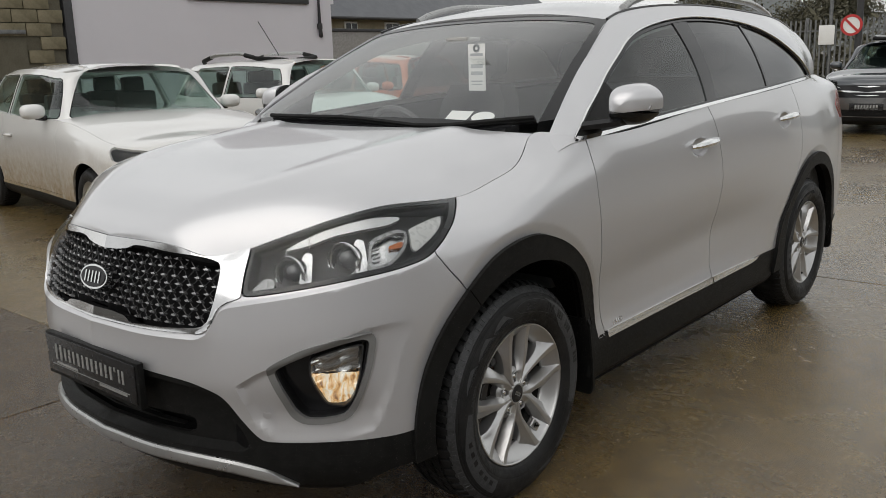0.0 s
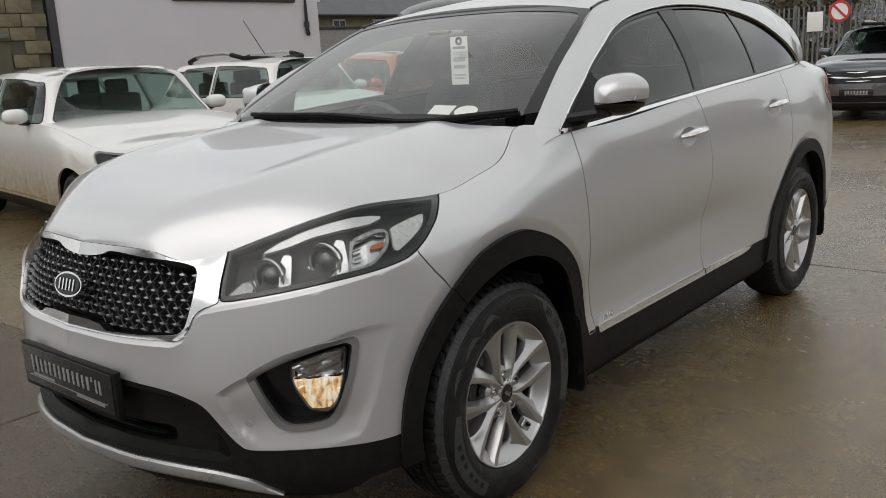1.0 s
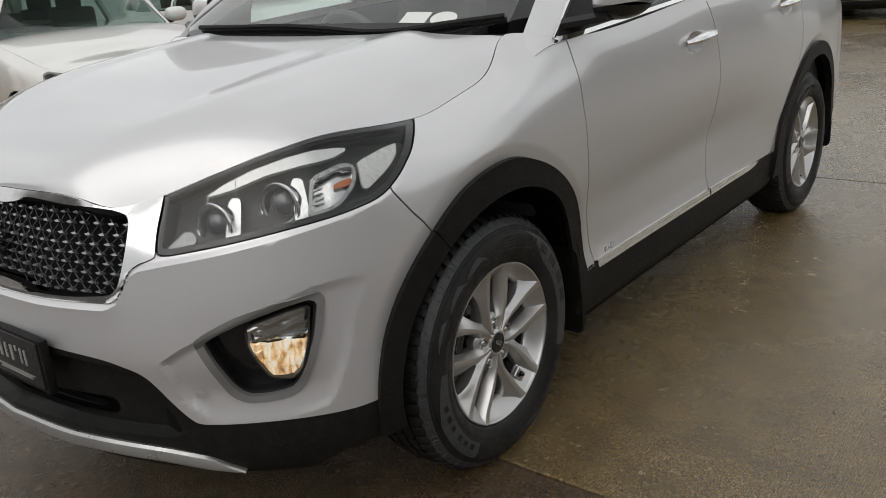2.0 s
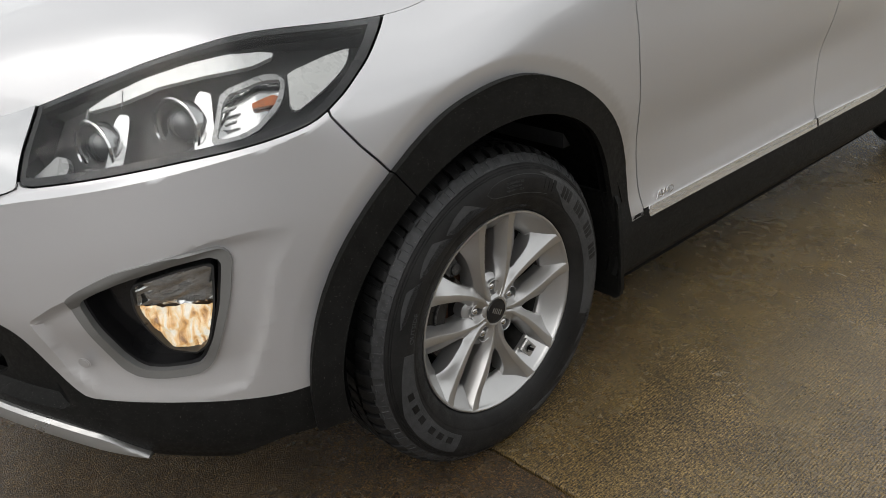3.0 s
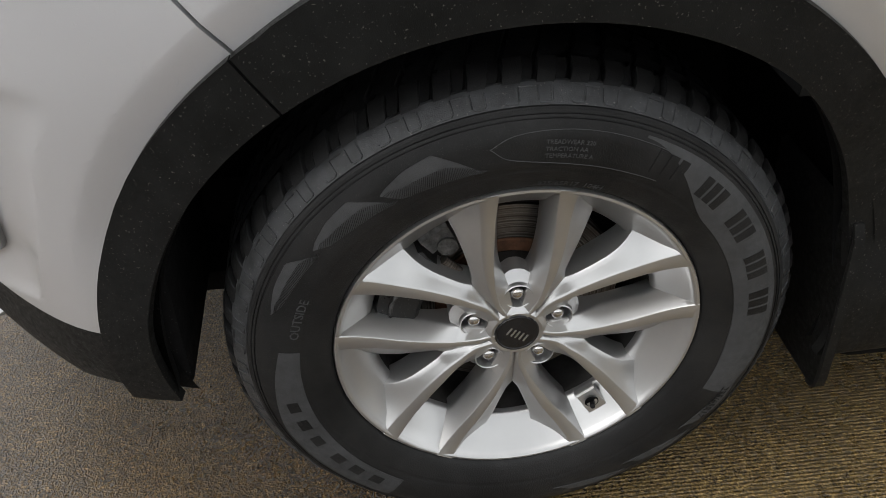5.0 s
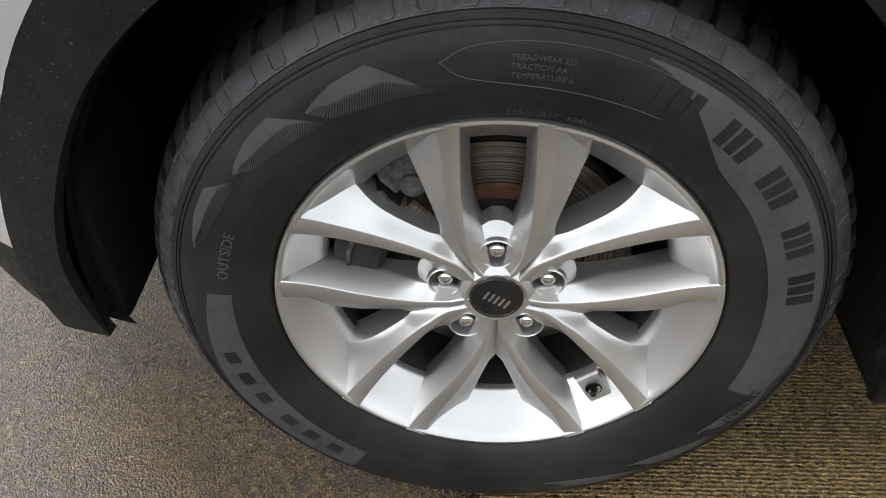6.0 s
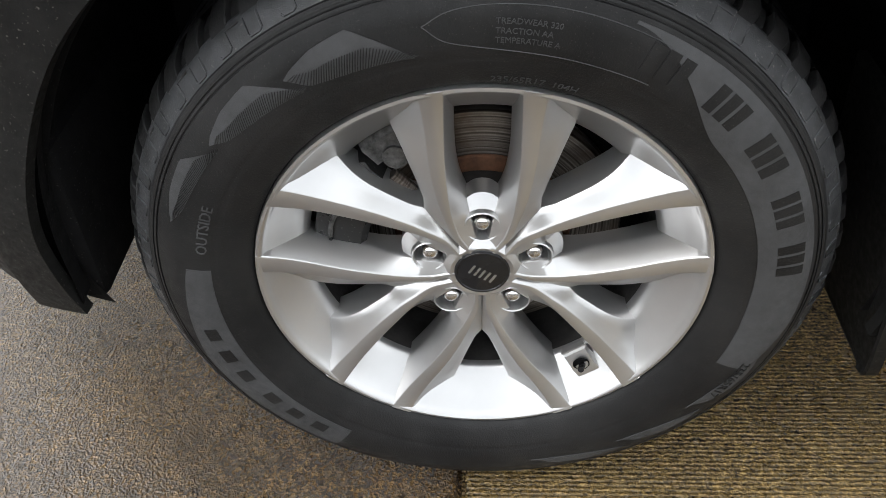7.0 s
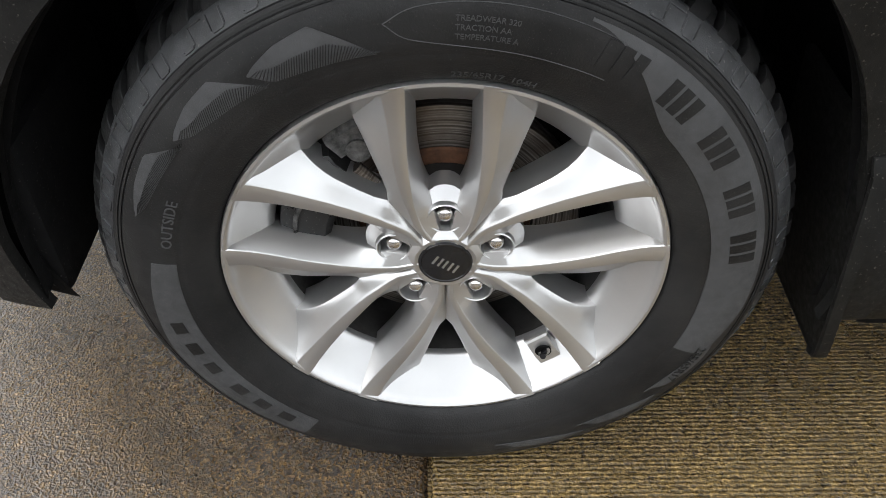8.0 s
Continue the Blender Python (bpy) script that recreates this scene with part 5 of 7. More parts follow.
# headlamps
for sgn in (1, -1):
    def sided(sh):
        return sh if sgn > 0 else sh.mirrored()
    lamp_sh = half.inside(LAMP, -.001)
    unit = part("headlamp", sided(lamp_sh.moved(-.055)).data("headlamp", 0), LAMPDARK, suv, "smoked headlamp with twin projectors behind a wet clear cover")
    edge = lamp_sh.keep(-.013 - region(lamp_sh.q, LAMP)).moved(-.001)
    part("lamp_edge", sided(edge).data("lamp_edge", .06), GLOSSBLACK, unit)
    topcap = lamp_sh.keep(np.interp(lamp_sh.q[:, 0], skin.s, top_edge[:, 2]) - .007 - lamp_sh.q[:, 1]).moved(-.002)
    part("lamp_brow", sided(topcap).data("lamp_brow", .05), LAMPDARK, unit)
    part("lamp_cover", sided(lamp_sh.moved(.0)).data("lamp_cover", 0), LENS, unit, "clear plastic cover")
    drl = lamp_sh.inside([(.688, .930), (.75, .957), (.83, .981), (.93, 1.0005), (1.013, 1.0100), (1.093, 1.0085), (1.116, 1.002), (1.06, .990), (.964, .982), (.867, .969), (.77, .944)]).moved(-.010)
    part("daytime_strip", sided(drl).data("daytime_strip", .012), STRIP, unit, "bright reflector strip")
    for k in range(14):
        sk = .70 + k * .027
        zt = float(np.interp(sk, [.66, .75, .83, .93, 1.013, 1.093], [.925, .957, .981, 1.0, 1.010, 1.0085]))
        fin = lamp_sh.inside([(sk, zt - .030), (sk + .003, zt - .030), (sk + .003, zt - .002), (sk, zt - .002)]).moved(-.008)
        if len(fin.f):
            part("strip_rib", sided(fin).data("strip_rib", .004), LAMPGREY, unit)
    tri = lamp_sh.inside([(.595, .836), (.68, .846), (.668, .872), (.64, .872)]).moved(-.020)
    part("inner_fin", sided(tri).data("inner_fin", .012), LAMPGREY, unit)
    for s0, z0 in ((.716, .890), (.893, .922)):
        p, n = surf(s0, z0, -.036)
        ax = Vector((n.x * .55, -1, .02)).normalized()
        ring = lathe([(.030, -.030), (.044, -.02), (.047, .006), (.045, .010), (.040, .008), (.036, -.004), (.034, -.012)], 36, "x")
        ball = lathe([(.0001, .016), (.012, .0145), (.022, .010), (.030, .002), (.034, -.010)], 36, "x")
        rot = Vector((1, 0, 0)).rotation_difference(ax).to_matrix().to_4x4()
        hoop = lathe([(.0515, .006), (.0535, .009), (.0515, .012), (.0495, .009), (.0515, .006)], 40, "x")
        for bm_, mt, nm in ((ring, REFLECT, "projector_bezel"), (ball, PROJECTOR, "projector_lens"), (hoop, CHROME, "projector_hoop")):
            bmesh.ops.transform(bm_, matrix=Matrix.Translation(p) @ rot, verts=bm_.verts)
            if sgn < 0:
                for v in bm_.verts:
                    v.co.x *= -1
                bmesh.ops.reverse_faces(bm_, faces=bm_.faces)
            part(nm, bm_, mt, unit)
        shine = lamp_sh.inside(roundpoly([(s0 + .028, z0 - .045), (s0 + .066, z0 - .040), (s0 + .070, z0 + .045), (s0 + .034, z0 + .045)], .01)).moved(-.028)
        part("side_reflector", sided(shine).data("side_reflector", .012), REFLECT, unit)
    cell = roundpoly([(.956, .890), (1.002, .893), (1.039, .903), (1.093, .940), (1.114, .976), (1.076, .979), (.986, .960)], .012)
    blk = lamp_sh.inside(cell, 0)
    rib = Sheet(blk.p - blk.nrm * (.040 + .006 * np.abs(np.sin(blk.q[:, 0] * 130)))[:, None], blk.q, blk.f)
    part("indicator_reflector", sided(rib).data("indicator_reflector", 0), REFLECT, unit)
    part("indicator_frame", sided(lamp_sh.inside(cell, .004).outside(cell, -.004).moved(-.022)).data("indicator_frame", .01), LAMPGREY, unit)
    for zb in (.915, .935, .955):
        fin = lamp_sh.inside([(.972, zb), (1.02, zb + .006), (1.02, zb + .010), (.972, zb + .004)]).moved(-.026)
        part("indicator_fin", sided(fin).data("indicator_fin", .008), LAMPGREY, unit)
    amb = lamp_sh.inside(roundpoly([(1.036, .938), (1.092, .940), (1.100, .958), (1.042, .947)], .006)).moved(-.030)
    part("amber_bulb", sided(amb).data("amber_bulb", .01), AMBER, unit, "amber indicator")
    tail = lamp_sh.inside(roundpoly([(1.103, .9165), (1.122, .921), (1.180, .948), (1.236, .978), (1.266, 1.000), (1.208, .994), (1.122, .978)], .006)).moved(-.016)
    part("outer_panel", sided(tail).data("outer_panel", .01), LAMPPALE, unit)

# greenhouse: pillars, glass, frames, roof
DLO = np.vstack([catmull([(.352, 1.161), (.50, 1.25), (.652, 1.324), (.84, 1.412), (1.01, 1.487), (1.20, 1.538), (1.49, 1.577), (1.75, 1.590), (2.05, 1.585), (2.35, 1.560), (2.58, 1.505), (2.78, 1.40), (2.945, 1.285)], 90),
                 [(b[1], b[2] + .006) for b in BELT[::-8] if .40 < b[1] < 2.92]])
glass_side = side.inside(DLO, -.016)
APIL = side.outside(DLO, 0)
APIL = Sheet(APIL.p - APIL.nrm * (.014 * np.clip((.42 - APIL.p[:, 1]) / .16, 0, 1))[:, None], APIL.q, APIL.f)
cuts = {"front_window": [(.3, 1.1), (1.352, 1.1), (1.491, 1.62), (1.4, 1.8), (.3, 1.8)], "rear_window": [(1.425, 1.1), (2.063, 1.1), (2.141, 1.374), (2.245, 1.62), (1.645, 1.8), (1.636, 1.62)], "quarter_window": [(2.085, 1.1), (3.4, 1.1), (3.4, 1.8), (2.28, 1.8), (2.268, 1.62), (2.163, 1.374)]}
for sgn in (1, -1):
    def sided(sh):
        return sh if sgn > 0 else sh.mirrored()
    cab = part("cab_side", sided(APIL).data("cab_side", .02), SILVER, suv, "silver window surround and pillars")
    rimw = side.inside(DLO, .001).outside(DLO, -.016)
    top_trim = rimw.moved(-.004)
    part("window_trim", sided(top_trim).data("window_trim", .01), GLOSSBLACK, cab)
    belt_trim = side.keep(side.p[:, 2] - np.interp(side.p[:, 1], BELT[:, 1], BELT[:, 2]) - .012)
    belt_trim = belt_trim.keep(.36 - belt_trim.q[:, 0])
    belt_trim = belt_trim.keep(belt_trim.q[:, 0] - 2.97).moved(.004)
    part("belt_moulding", sided(belt_trim).data("belt_moulding", .008), CHROME, cab, "chrome waist moulding")
    loop = [Vector((p[0] + .004, p[1], p[2])) for p in side_fn(np.clip((np.array([q[0] for q in DLO[:90]]) - .22) / 3.16, 0, 1), np.array([np.clip((z - np.interp(y, BELT[:, 1], BELT[:, 2])) / max(1e-3, np.interp(y, RAIL[:, 1], RAIL[:, 2]) - np.interp(y, BELT[:, 1], BELT[:, 2])), 0, 1) for y, z in DLO[:90]]))]
    if sgn < 0:
        loop = [Vector((-p.x, p.y, p.z)) for p in loop]
    part("window_bright_line", tube(loop, .0042, 6), CHROME, cab)
    pil = glass_side.moved(-.006)
    for nm, poly in cuts.items():
        pil = pil.outside(poly, -.001)
        pane = glass_side.inside(poly, 0).moved(-.010)
        ob = part(nm, sided(pane).data(nm, 0), PANE if nm == "front_window" else DARKPANE, cab, "" if nm == "front_window" else "dark privacy glass")
        ob.visible_shadow = False
    for piece in (pil.keep(pil.q[:, 0] - 1.86), pil.keep(1.861 - pil.q[:, 0])):
        part("door_pillar", sided(piece).data("door_pillar", .01), GLOSSBLACK, cab, "gloss black pillar cover")
shield = shield.outside([(.84, -.02), (1.02, .20), (1.02, -.02)], 0).outside([(.16, -.02), (-.02, .20), (-.02, -.02)], 0)
frit = roundpoly([(.030, .085), (.970, .085), (.970, .945), (.030, .945)], .04)
windscreen = part("windscreen", shield.data("windscreen", 0), WETPANE, suv, "clear windscreen with stickers at its foot")
windscreen.visible_shadow = False
part("windscreen_border", shield.outside(frit, 0).moved(.002).data("windscreen_border", 0), GLOSSBLACK, windscreen)
roof_ob = part("roof", roof.data("roof", .02), SILVER, suv)
rear_top = roof.p.reshape(60, 40, 3)[-1]
tg = bmesh.new()
ra = [tg.verts.new(v) for v in rear_top]
rb = [tg.verts.new((x, np.interp(abs(x), [0, .5], [3.58, 3.52]), 1.26)) for x in np.linspace(-.62, .62, 40)]
for i in range(39):
    tg.faces.new((ra[i], ra[i + 1], rb[i + 1], rb[i]))
part("tailgate", tg, DARKPANE, suv)
for sgn in (1, -1):
    def flip(p):
        return Vector((p[0] * sgn, p[1], p[2]))
    ys = np.linspace(1.22, 3.02, 26)
    rail = []
    for i, y in enumerate(ys):
        xr, zr = np.interp(y, RAIL[:, 1], RAIL[:, 0]), np.interp(y, RAIL[:, 1], RAIL[:, 2])
        rise = .052 * min(1, 5.5 * min(i, 25 - i) / 25) ** .6
        rail.append(flip((xr - .045, y, zr + .010 + rise)))
    part("roof_rail", tube(rail, .017, 10, 1.0), SATIN, roof_ob, "satin silver roof rail")
    ditch = [flip((np.interp(y, RAIL[:, 1], RAIL[:, 0]) - .006, y, np.interp(y, RAIL[:, 1], RAIL[:, 2]) + .004)) for y in np.linspace(1.0, 3.3, 30)]
    part("roof_moulding", tube(ditch, .006, 6), GLOSSBLACK, roof_ob)


# ---- wheels: axle along x, outside towards +x, origin in the plane of the rim's lip ----
NUTSTEEL = simple("wheel_nut_steel", (0.62, 0.61, 0.60), 0.16, 1.0, vary=0.08)
DARKMETAL = simple("dark_mottled_metal", (0.045, 0.043, 0.041), 0.6, 0.3, vary=0.5, scale=30, bump=0.3)
RUBBER_PALE = simple("dusty_rubber", (0.042, 0.043, 0.045), 0.60, vary=0.25, scale=22, bump=0.5, bscale=1800)
# tread shoulder: paler grey for worn dust and for sky sheen put into the colour
RUBBER_DUST_SHEEN = simple("dusty_sheen_tread_rubber", (0.036, 0.037, 0.039), 0.42, vary=0.45, scale=60, bump=0.4, bscale=700, specks=0.4)
TYRE_SIDE = [(.2255, -.016), (.2325, -.010), (.2350, -.003), (.2400, .003), (.2500, .009), (.2660, .0150), (.2860, .0180), (.3060, .0165), (.3250, .0100), (.3400, .0005), (.3500, -.0090), (.3570, -.0190), (.3610, -.0300)]


def side_x(r):
    return float(pchip([p[0] for p in TYRE_SIDE], [p[1] for p in TYRE_SIDE], np.array([r]))[0])


def on_tyre(deg, r0, lift=0.0):
    """Bends flat work onto the sidewall: u along the circle clockwise, v outwards."""
    def place(u, v, w):
        r = r0 + v
        a = radians(deg) + u / r0
        return Vector((side_x(min(r, .360)) + w + lift, r * math.sin(a), r * math.cos(a)))
    return place


def sector(a0, a1, r0, r1, lift, n=10, m=3):
    """A raised field on the sidewall; r0 and r1 may be functions of 0..1 along it."""
    f0 = r0 if callable(r0) else (lambda t: r0)
    f1 = r1 if callable(r1) else (lambda t: r1)
    bm = bmesh.new()
    rows = []
    for j in range(m + 1):
        row = []
        for i in range(n + 1):
            t = i / n
            r = f0(t) + (f1(t) - f0(t)) * j / m
            a = radians(a0 + (a1 - a0) * t)
            row.append(bm.verts.new((side_x(r) + lift, r * math.sin(a), r * math.cos(a))))
        rows.append(row)
    for j in range(m):
        for i in range(n):
            bm.faces.new((rows[j][i], rows[j][i + 1], rows[j + 1][i + 1], rows[j + 1][i]))
    ring = [v for v in rows[0]] + [r[-1] for r in rows[1:]] + rows[-1][-2::-1] + [r[0] for r in rows[-2:0:-1]]
    low = [bm.verts.new((v.co.x - lift - .0006, v.co.y, v.co.z)) for v in ring]
    for i in range(len(ring)):
        j = (i + 1) % len(ring)
        bm.faces.new((ring[i], ring[j], low[j], low[i]))
    bmesh.ops.recalc_face_normals(bm, faces=bm.faces)
    return bm


SPOKE = dict(h=[.026, .036, .048, .062, .074, .082, .090, .102, .117, .132, .150, .165, .175, .190, .205, .2295],
             a=[.002, .004, .0075, .0105, .0130, .0160, .0190, .0225, .0248, .0262, .0272, .0274, .0274, .0274, .0274, .0274],
             c=[.010, .0165, .0235, .0275, .0300, .0314, .0322, .0334, .0344, .0353, .0358, .0358, .0358, .0356, .0353, .0348],
             d=[.0140, .0215, .0300, .0350, .0380, .0405, .0425, .0450, .0475, .0495, .0512, .0520, .0525, .0536, .0550, .0578],
             b=[.0175, .0262, .0360, .0462, .0550, .0580, .0580, .0605, .0645, .0690, .0750, .0815, .0865, .0890, .0900, .0905],
             x=[-.0165, -.0168, -.0168, -.0160, -.0150, -.0143, -.0137, -.0126, -.0115, -.0105, -.0095, -.0088, -.0083, -.0068, -.0045, .0017],
             k=[.004, .005, .006, .008, .0095, .010, .0105, .011, .0115, .012, .0150, .0205, .0262, .0310, .0340, .0400])


def spoke(sign):
    """One blade of a pair, in the frame of the pair (z outwards from the hub, y across): steep flanks and a flat land that widens outwards."""
    sections = []
    for h in np.linspace(.026, .2295, 42):
        a, c, d, b, x, k = (float(pchip(SPOKE["h"], SPOKE[n], np.array([h]))[0]) for n in "acdbxk")
        t = (h - .026) / .198
        xa, xb = x - .005 - .005 * min(1, t * 4) - .020 * float(np.clip((h - .070) / .045, 0, 1)), x - k
        dip = .0006 * min(1, t * 3)
        ring = [(-.066, a + .001), (xa - .006, a - .0006), (xa - .002, a - .0002), (xa, a + .0008), (x - .0016, c - .0012), (x - .0004, c - .0003), (x, c + .0006), (x, d - .0010), (x - .0003, d - .0003), (x - .0010, d + .0004),
                (x - .0022, d + .0022), (x + (xb - x) * .33 - dip, d + (b - d) * .30), (x + (xb - x) * .65 - dip, d + (b - d) * .64), (xb, b - .0012), (xb - .0015, b), (xb - .005, b + .0004), (-.066, b - .001)]
        row = []
        for px, py in ring:
            hz = min(h, math.sqrt(max(0, .2328 ** 2 - py * py)))
            row.append(Vector((px, sign * py, hz)))
        sections.append(row)
    return loft(sections)


def alloy_bm():
    bm = bmesh.new()
    # lip, dish and barrel
    merge(bm, lathe([(.2300, -.020), (.2335, -.010), (.2340, -.003), (.2325, .0005), (.2295, .0010), (.2266, -.0008), (.2250, -.0045), (.2225, -.0085), (.2130, -.0180), (.2030, -.0285), (.1930, -.0385), (.1880, -.0440),
                     (.1858, -.0480), (.1850, -.0540), (.1868, -.0560)], 120))
    # hub face with five bolt wells
    def hub_fn(u, v):
        a = u * 2 * math.pi
        ro = .070 + .018 * np.cos(2.5 * a) ** 2
        r = .027 + (ro - .027) * v
        x = -.0165 - .0075 * np.clip((r - .034) / .008, 0, 1) - .016 * np.clip((r - .068) / .019, 0, 1) ** 1.25 - .002 * np.clip((.031 - r) / .004, 0, 1)
        return np.stack([x, r * np.sin(a), r * np.cos(a)], -1)
    hub = patch(hub_fn, 181, 20)
    for k in range(5):
        a = radians(72 * k)
        c = (.05715 * math.sin(a), .05715 * math.cos(a))
        hub = hub.outside([(c[0] + .0172 * math.cos(t), c[1] + .0172 * math.sin(t)) for t in np.linspace(0, 2 * math.pi, 36, endpoint=False)], 0)
    me = weld(hub)
    me.nrm[:] = (1, 0, 0)
    hm = me.data("hub", .024)
    bm.from_mesh(hm)
    bpy.data.meshes.remove(hm)
    bmesh.ops.recalc_face_normals(bm, faces=bm.faces)
    return bm


def make_wheel(parent, at, turn, first):
    """Alloy wheel with tyre, bolts, cap, valve and brake."""
    rim = new("wheel", first["alloy"])
    rim.parent = parent
    rim["label"] = "silver alloy wheel with five pairs of spokes"
    rim.matrix_local = at @ Matrix.Rotation(-radians(turn), 4, "X")
    for name, me, label in first["bits"]:
        o = new(name, me)
        o.parent = rim
        if label:
            o["label"] = label
        if name in ("tread", "tread_shoulder", "hatching"):
            o["kind"] = "stuff"
    for k in range(5):
        for me in first["spokes"]:
            o = new("spoke", me)
            o.parent = rim
            o.matrix_local = Matrix.Rotation(-radians(72 * k), 4, "X")
    return rim


def mesh_of(name, bm, mat, ang=35):
    me = bpy.data.meshes.new(name)
    bm.to_mesh(me)
    bm.free()
    smooth_by_angle(me, ang)
    me.materials.append(mat)
    return me


def wheel_meshes():
    bits = []
    inner = [(.3560, -.190), (.346, -.213), (.325, -.228), (.290, -.233), (.26, -.228), (.235, -.212), (.2255, -.198)]
    prof = []
    for r in list(np.linspace(.2255, .3220, 40)) + list(np.linspace(.3225, .3370, 36)):
        groove = -.0016 if abs(r - .3272) < .0008 or abs(r - .3312) < .0008 else -.0007 if abs(r - .2700) < .0012 else .0006 * math.exp(-((r - .3345) / .0012) ** 2)
        prof.append((r, side_x(r) + groove))
    prof += [(.3385, -.0035), (.3430, -.0110), (.3490, -.0210), (.3540, -.0330), (.3570, -.0500), (.3582, -.080), (.3585, -.110), (.3582, -.145), (.3572, -.175)] + inner
    bits.append(("tyre", mesh_of("tyre", lathe(prof, 180), RUBBER), "worn black tyre, dusty sidewall"))
    tread = bmesh.new()
    rnd = random.Random(5)

    shoulder = bmesh.new()

    def block(line, a0, a1, skew=0.0, deep=.010, tread=tread):
        """One tread block: a cross-section line of (x, radius) swept from a0 to a1."""
        rows = []
        for j, a in enumerate((a0, a0 + .0025, a1 - .0025, a1)):
            drop = .0012 if j in (0, 3) else 0.0
            rows.append([(x, r - drop, a + skew * i / (len(line) - 1)) for i, (x, r) in enumerate(line)])
        top = [[tread.verts.new((x, r * math.sin(a), r * math.cos(a))) for x, r, a in row] for row in rows]
        for ra, rb in zip(top[:-1], top[1:]):
            for i in range(len(line) - 1):
                tread.faces.new((ra[i], ra[i + 1], rb[i + 1], rb[i]))
        for row, tv in ((rows[0], top[0]), (rows[-1], top[-1])):
            low = [tread.verts.new((x - .004, (r - deep) * math.sin(a), (r - deep) * math.cos(a))) for x, r, a in row]
            for i in range(len(line) - 1):
                tread.faces.new((tv[i], tv[i + 1], low[i + 1], low[i]))

    n = 62
    st = 2 * math.pi / n
    marks = bmesh.new()
    band = [(.0006, .3378), (-.0050, .3432), (-.0100, .3486), (-.0150, .3535), (-.0180, .3556), (-.0215, .3560)]
    foot = [(-.0165, .3545), (-.0205, .3585), (-.0255, .3625), (-.0360, .3662), (-.0500, .3682)]
    for i in range(n):
        a0 = st * i
        w = rnd.uniform(-.03, .03)
        block(foot, a0 + st * .04, a0 + st * (.60 + w), .02, .012)
        block([(x - .006, r - .0050) for x, r in foot[1:]], a0 + st * (.62 + w), a0 + st * .98, .02, .010)
        u = [(a0 + st * .10, .3525), (a0 + st * .10, .3415), (a0 + st * .16, .3400), (a0 + st * .46, .3400), (a0 + st * .52, .3415), (a0 + st * .52, .3525)]
        if i % 2:
            u = u[1:] + [(a0 + st * .96, .3525)]
        pts = [(np.interp(r, [.3378, .3432, .3486, .3535], [.0006, -.0050, -.0100, -.0150]) + .0004, r * math.sin(a), r * math.cos(a)) for a, r in u]
        merge(marks, tube(pts, .0011, 5, caps=False))
        for (xa, xb, sh) in ((-.058, -.086, .3), (-.094, -.126, .6), (-.134, -.160, .9)):
            block([(xa, .3676), ((xa + xb) / 2, .3682), (xb, .3676)], a0 + sh * st, a0 + (sh + .84) * st, .03)
        block([(-.168, .3676), (-.185, .3650), (-.200, .3570), (-.208, .3480)], a0 + st * .05, a0 + st * .85, .02)
    merge(shoulder, lathe([(r, x) for x, r in band], 124))
    merge(shoulder, marks)
    bmesh.ops.recalc_face_normals(tread, faces=tread.faces)
    bits.append(("tread", mesh_of("tread", tread, RUBBER, 20), "wet black tread blocks"))
    bits.append(("tread_shoulder", mesh_of("tread_shoulder", shoulder, RUBBER_DUST_SHEEN, 20), "dusty worn tread shoulder with sky sheen in its grey"))
    # pale band round the sidewall, broken into fields, with serrated flames
    ease = lambda t: t * t * (3 - 2 * t)
    fields = [("sidewall_band", 22, 112, lambda t: .3200 - .0500 * ease(min(1, t * 3.4)) + .004 * max(0, t - .8) * 5, lambda t: .3225 - .012 * max(0, t - .85) / .15, 90, 8),
              ("sidewall_band", 214, 277, lambda t: .2800 - .006 * t, lambda t: .2960 + .0265 * min(1, (1 - t) * 2.2 + .1), 50, 6)]
    for a0, a1 in ((108, 128), (127, 147), (146, 168)):
        fields.append(("sidewall_field", a0, a1, lambda t: .2960 + .018 * (1 - t) ** 2, lambda t: .2975 + .0225 * (1 - t * .25) * math.sin(math.pi * min(1, .12 + t)) ** .4, 16, 3))
    for nm, a0, a1, f0, f1, nn, mm in fields:
        bits.append((nm, mesh_of(nm, sector(a0, a1, f0, f1, .0006, nn, mm), RUBBER_PALE), "dusty grey sidewall band" if nm == "sidewall_band" else ""))
    flames = ((326.7, 348.5, (.3040, .3152, .2772), (.3000, .2838, .2765), .59), (307.7, 328.3, (.3080, .3165, .2840), (.3040, .2925, .2832), .63), (288.0, 307.3, (.3150, .3205, .2960), (.3130, .3040, .2952), .70))
    ridges = bmesh.new()
    for a0, a1, up, dn, peak in flames:
        def f1(t, up=up, peak=peak):
            return float(np.interp(t, [0, .06, peak * .5, peak, 1], [up[0] - .004, up[0], (up[0] + up[1]) / 2 + .002, up[1], up[2]]))
        def f0(t, dn=dn):
            return float(pchip([0, .18, 1], list(dn), np.array([t]))[0])
        bits.append(("sidewall_flame", mesh_of("sidewall_flame", sector(a0, a1, f0, lambda t: max(f1(t), f0(t) + .0008), .0005, 24, 3), RUBBER_PALE), ""))
        m = 46
        for i in range(1, m):
            t = i / m
            a = radians(a0 + (a1 - a0) * t)
            lo, hi = f0(t) + .0004, f0(t) + .50 * (f1(t) - f0(t))
            if hi - lo < .0012:
                continue
            pts = []
            for j in range(3):
                r = lo + (hi - lo) * j / 2
                pts.append((side_x(r) + .0008, r * math.sin(a + .03 * j / 2), r * math.cos(a + .03 * j / 2)))
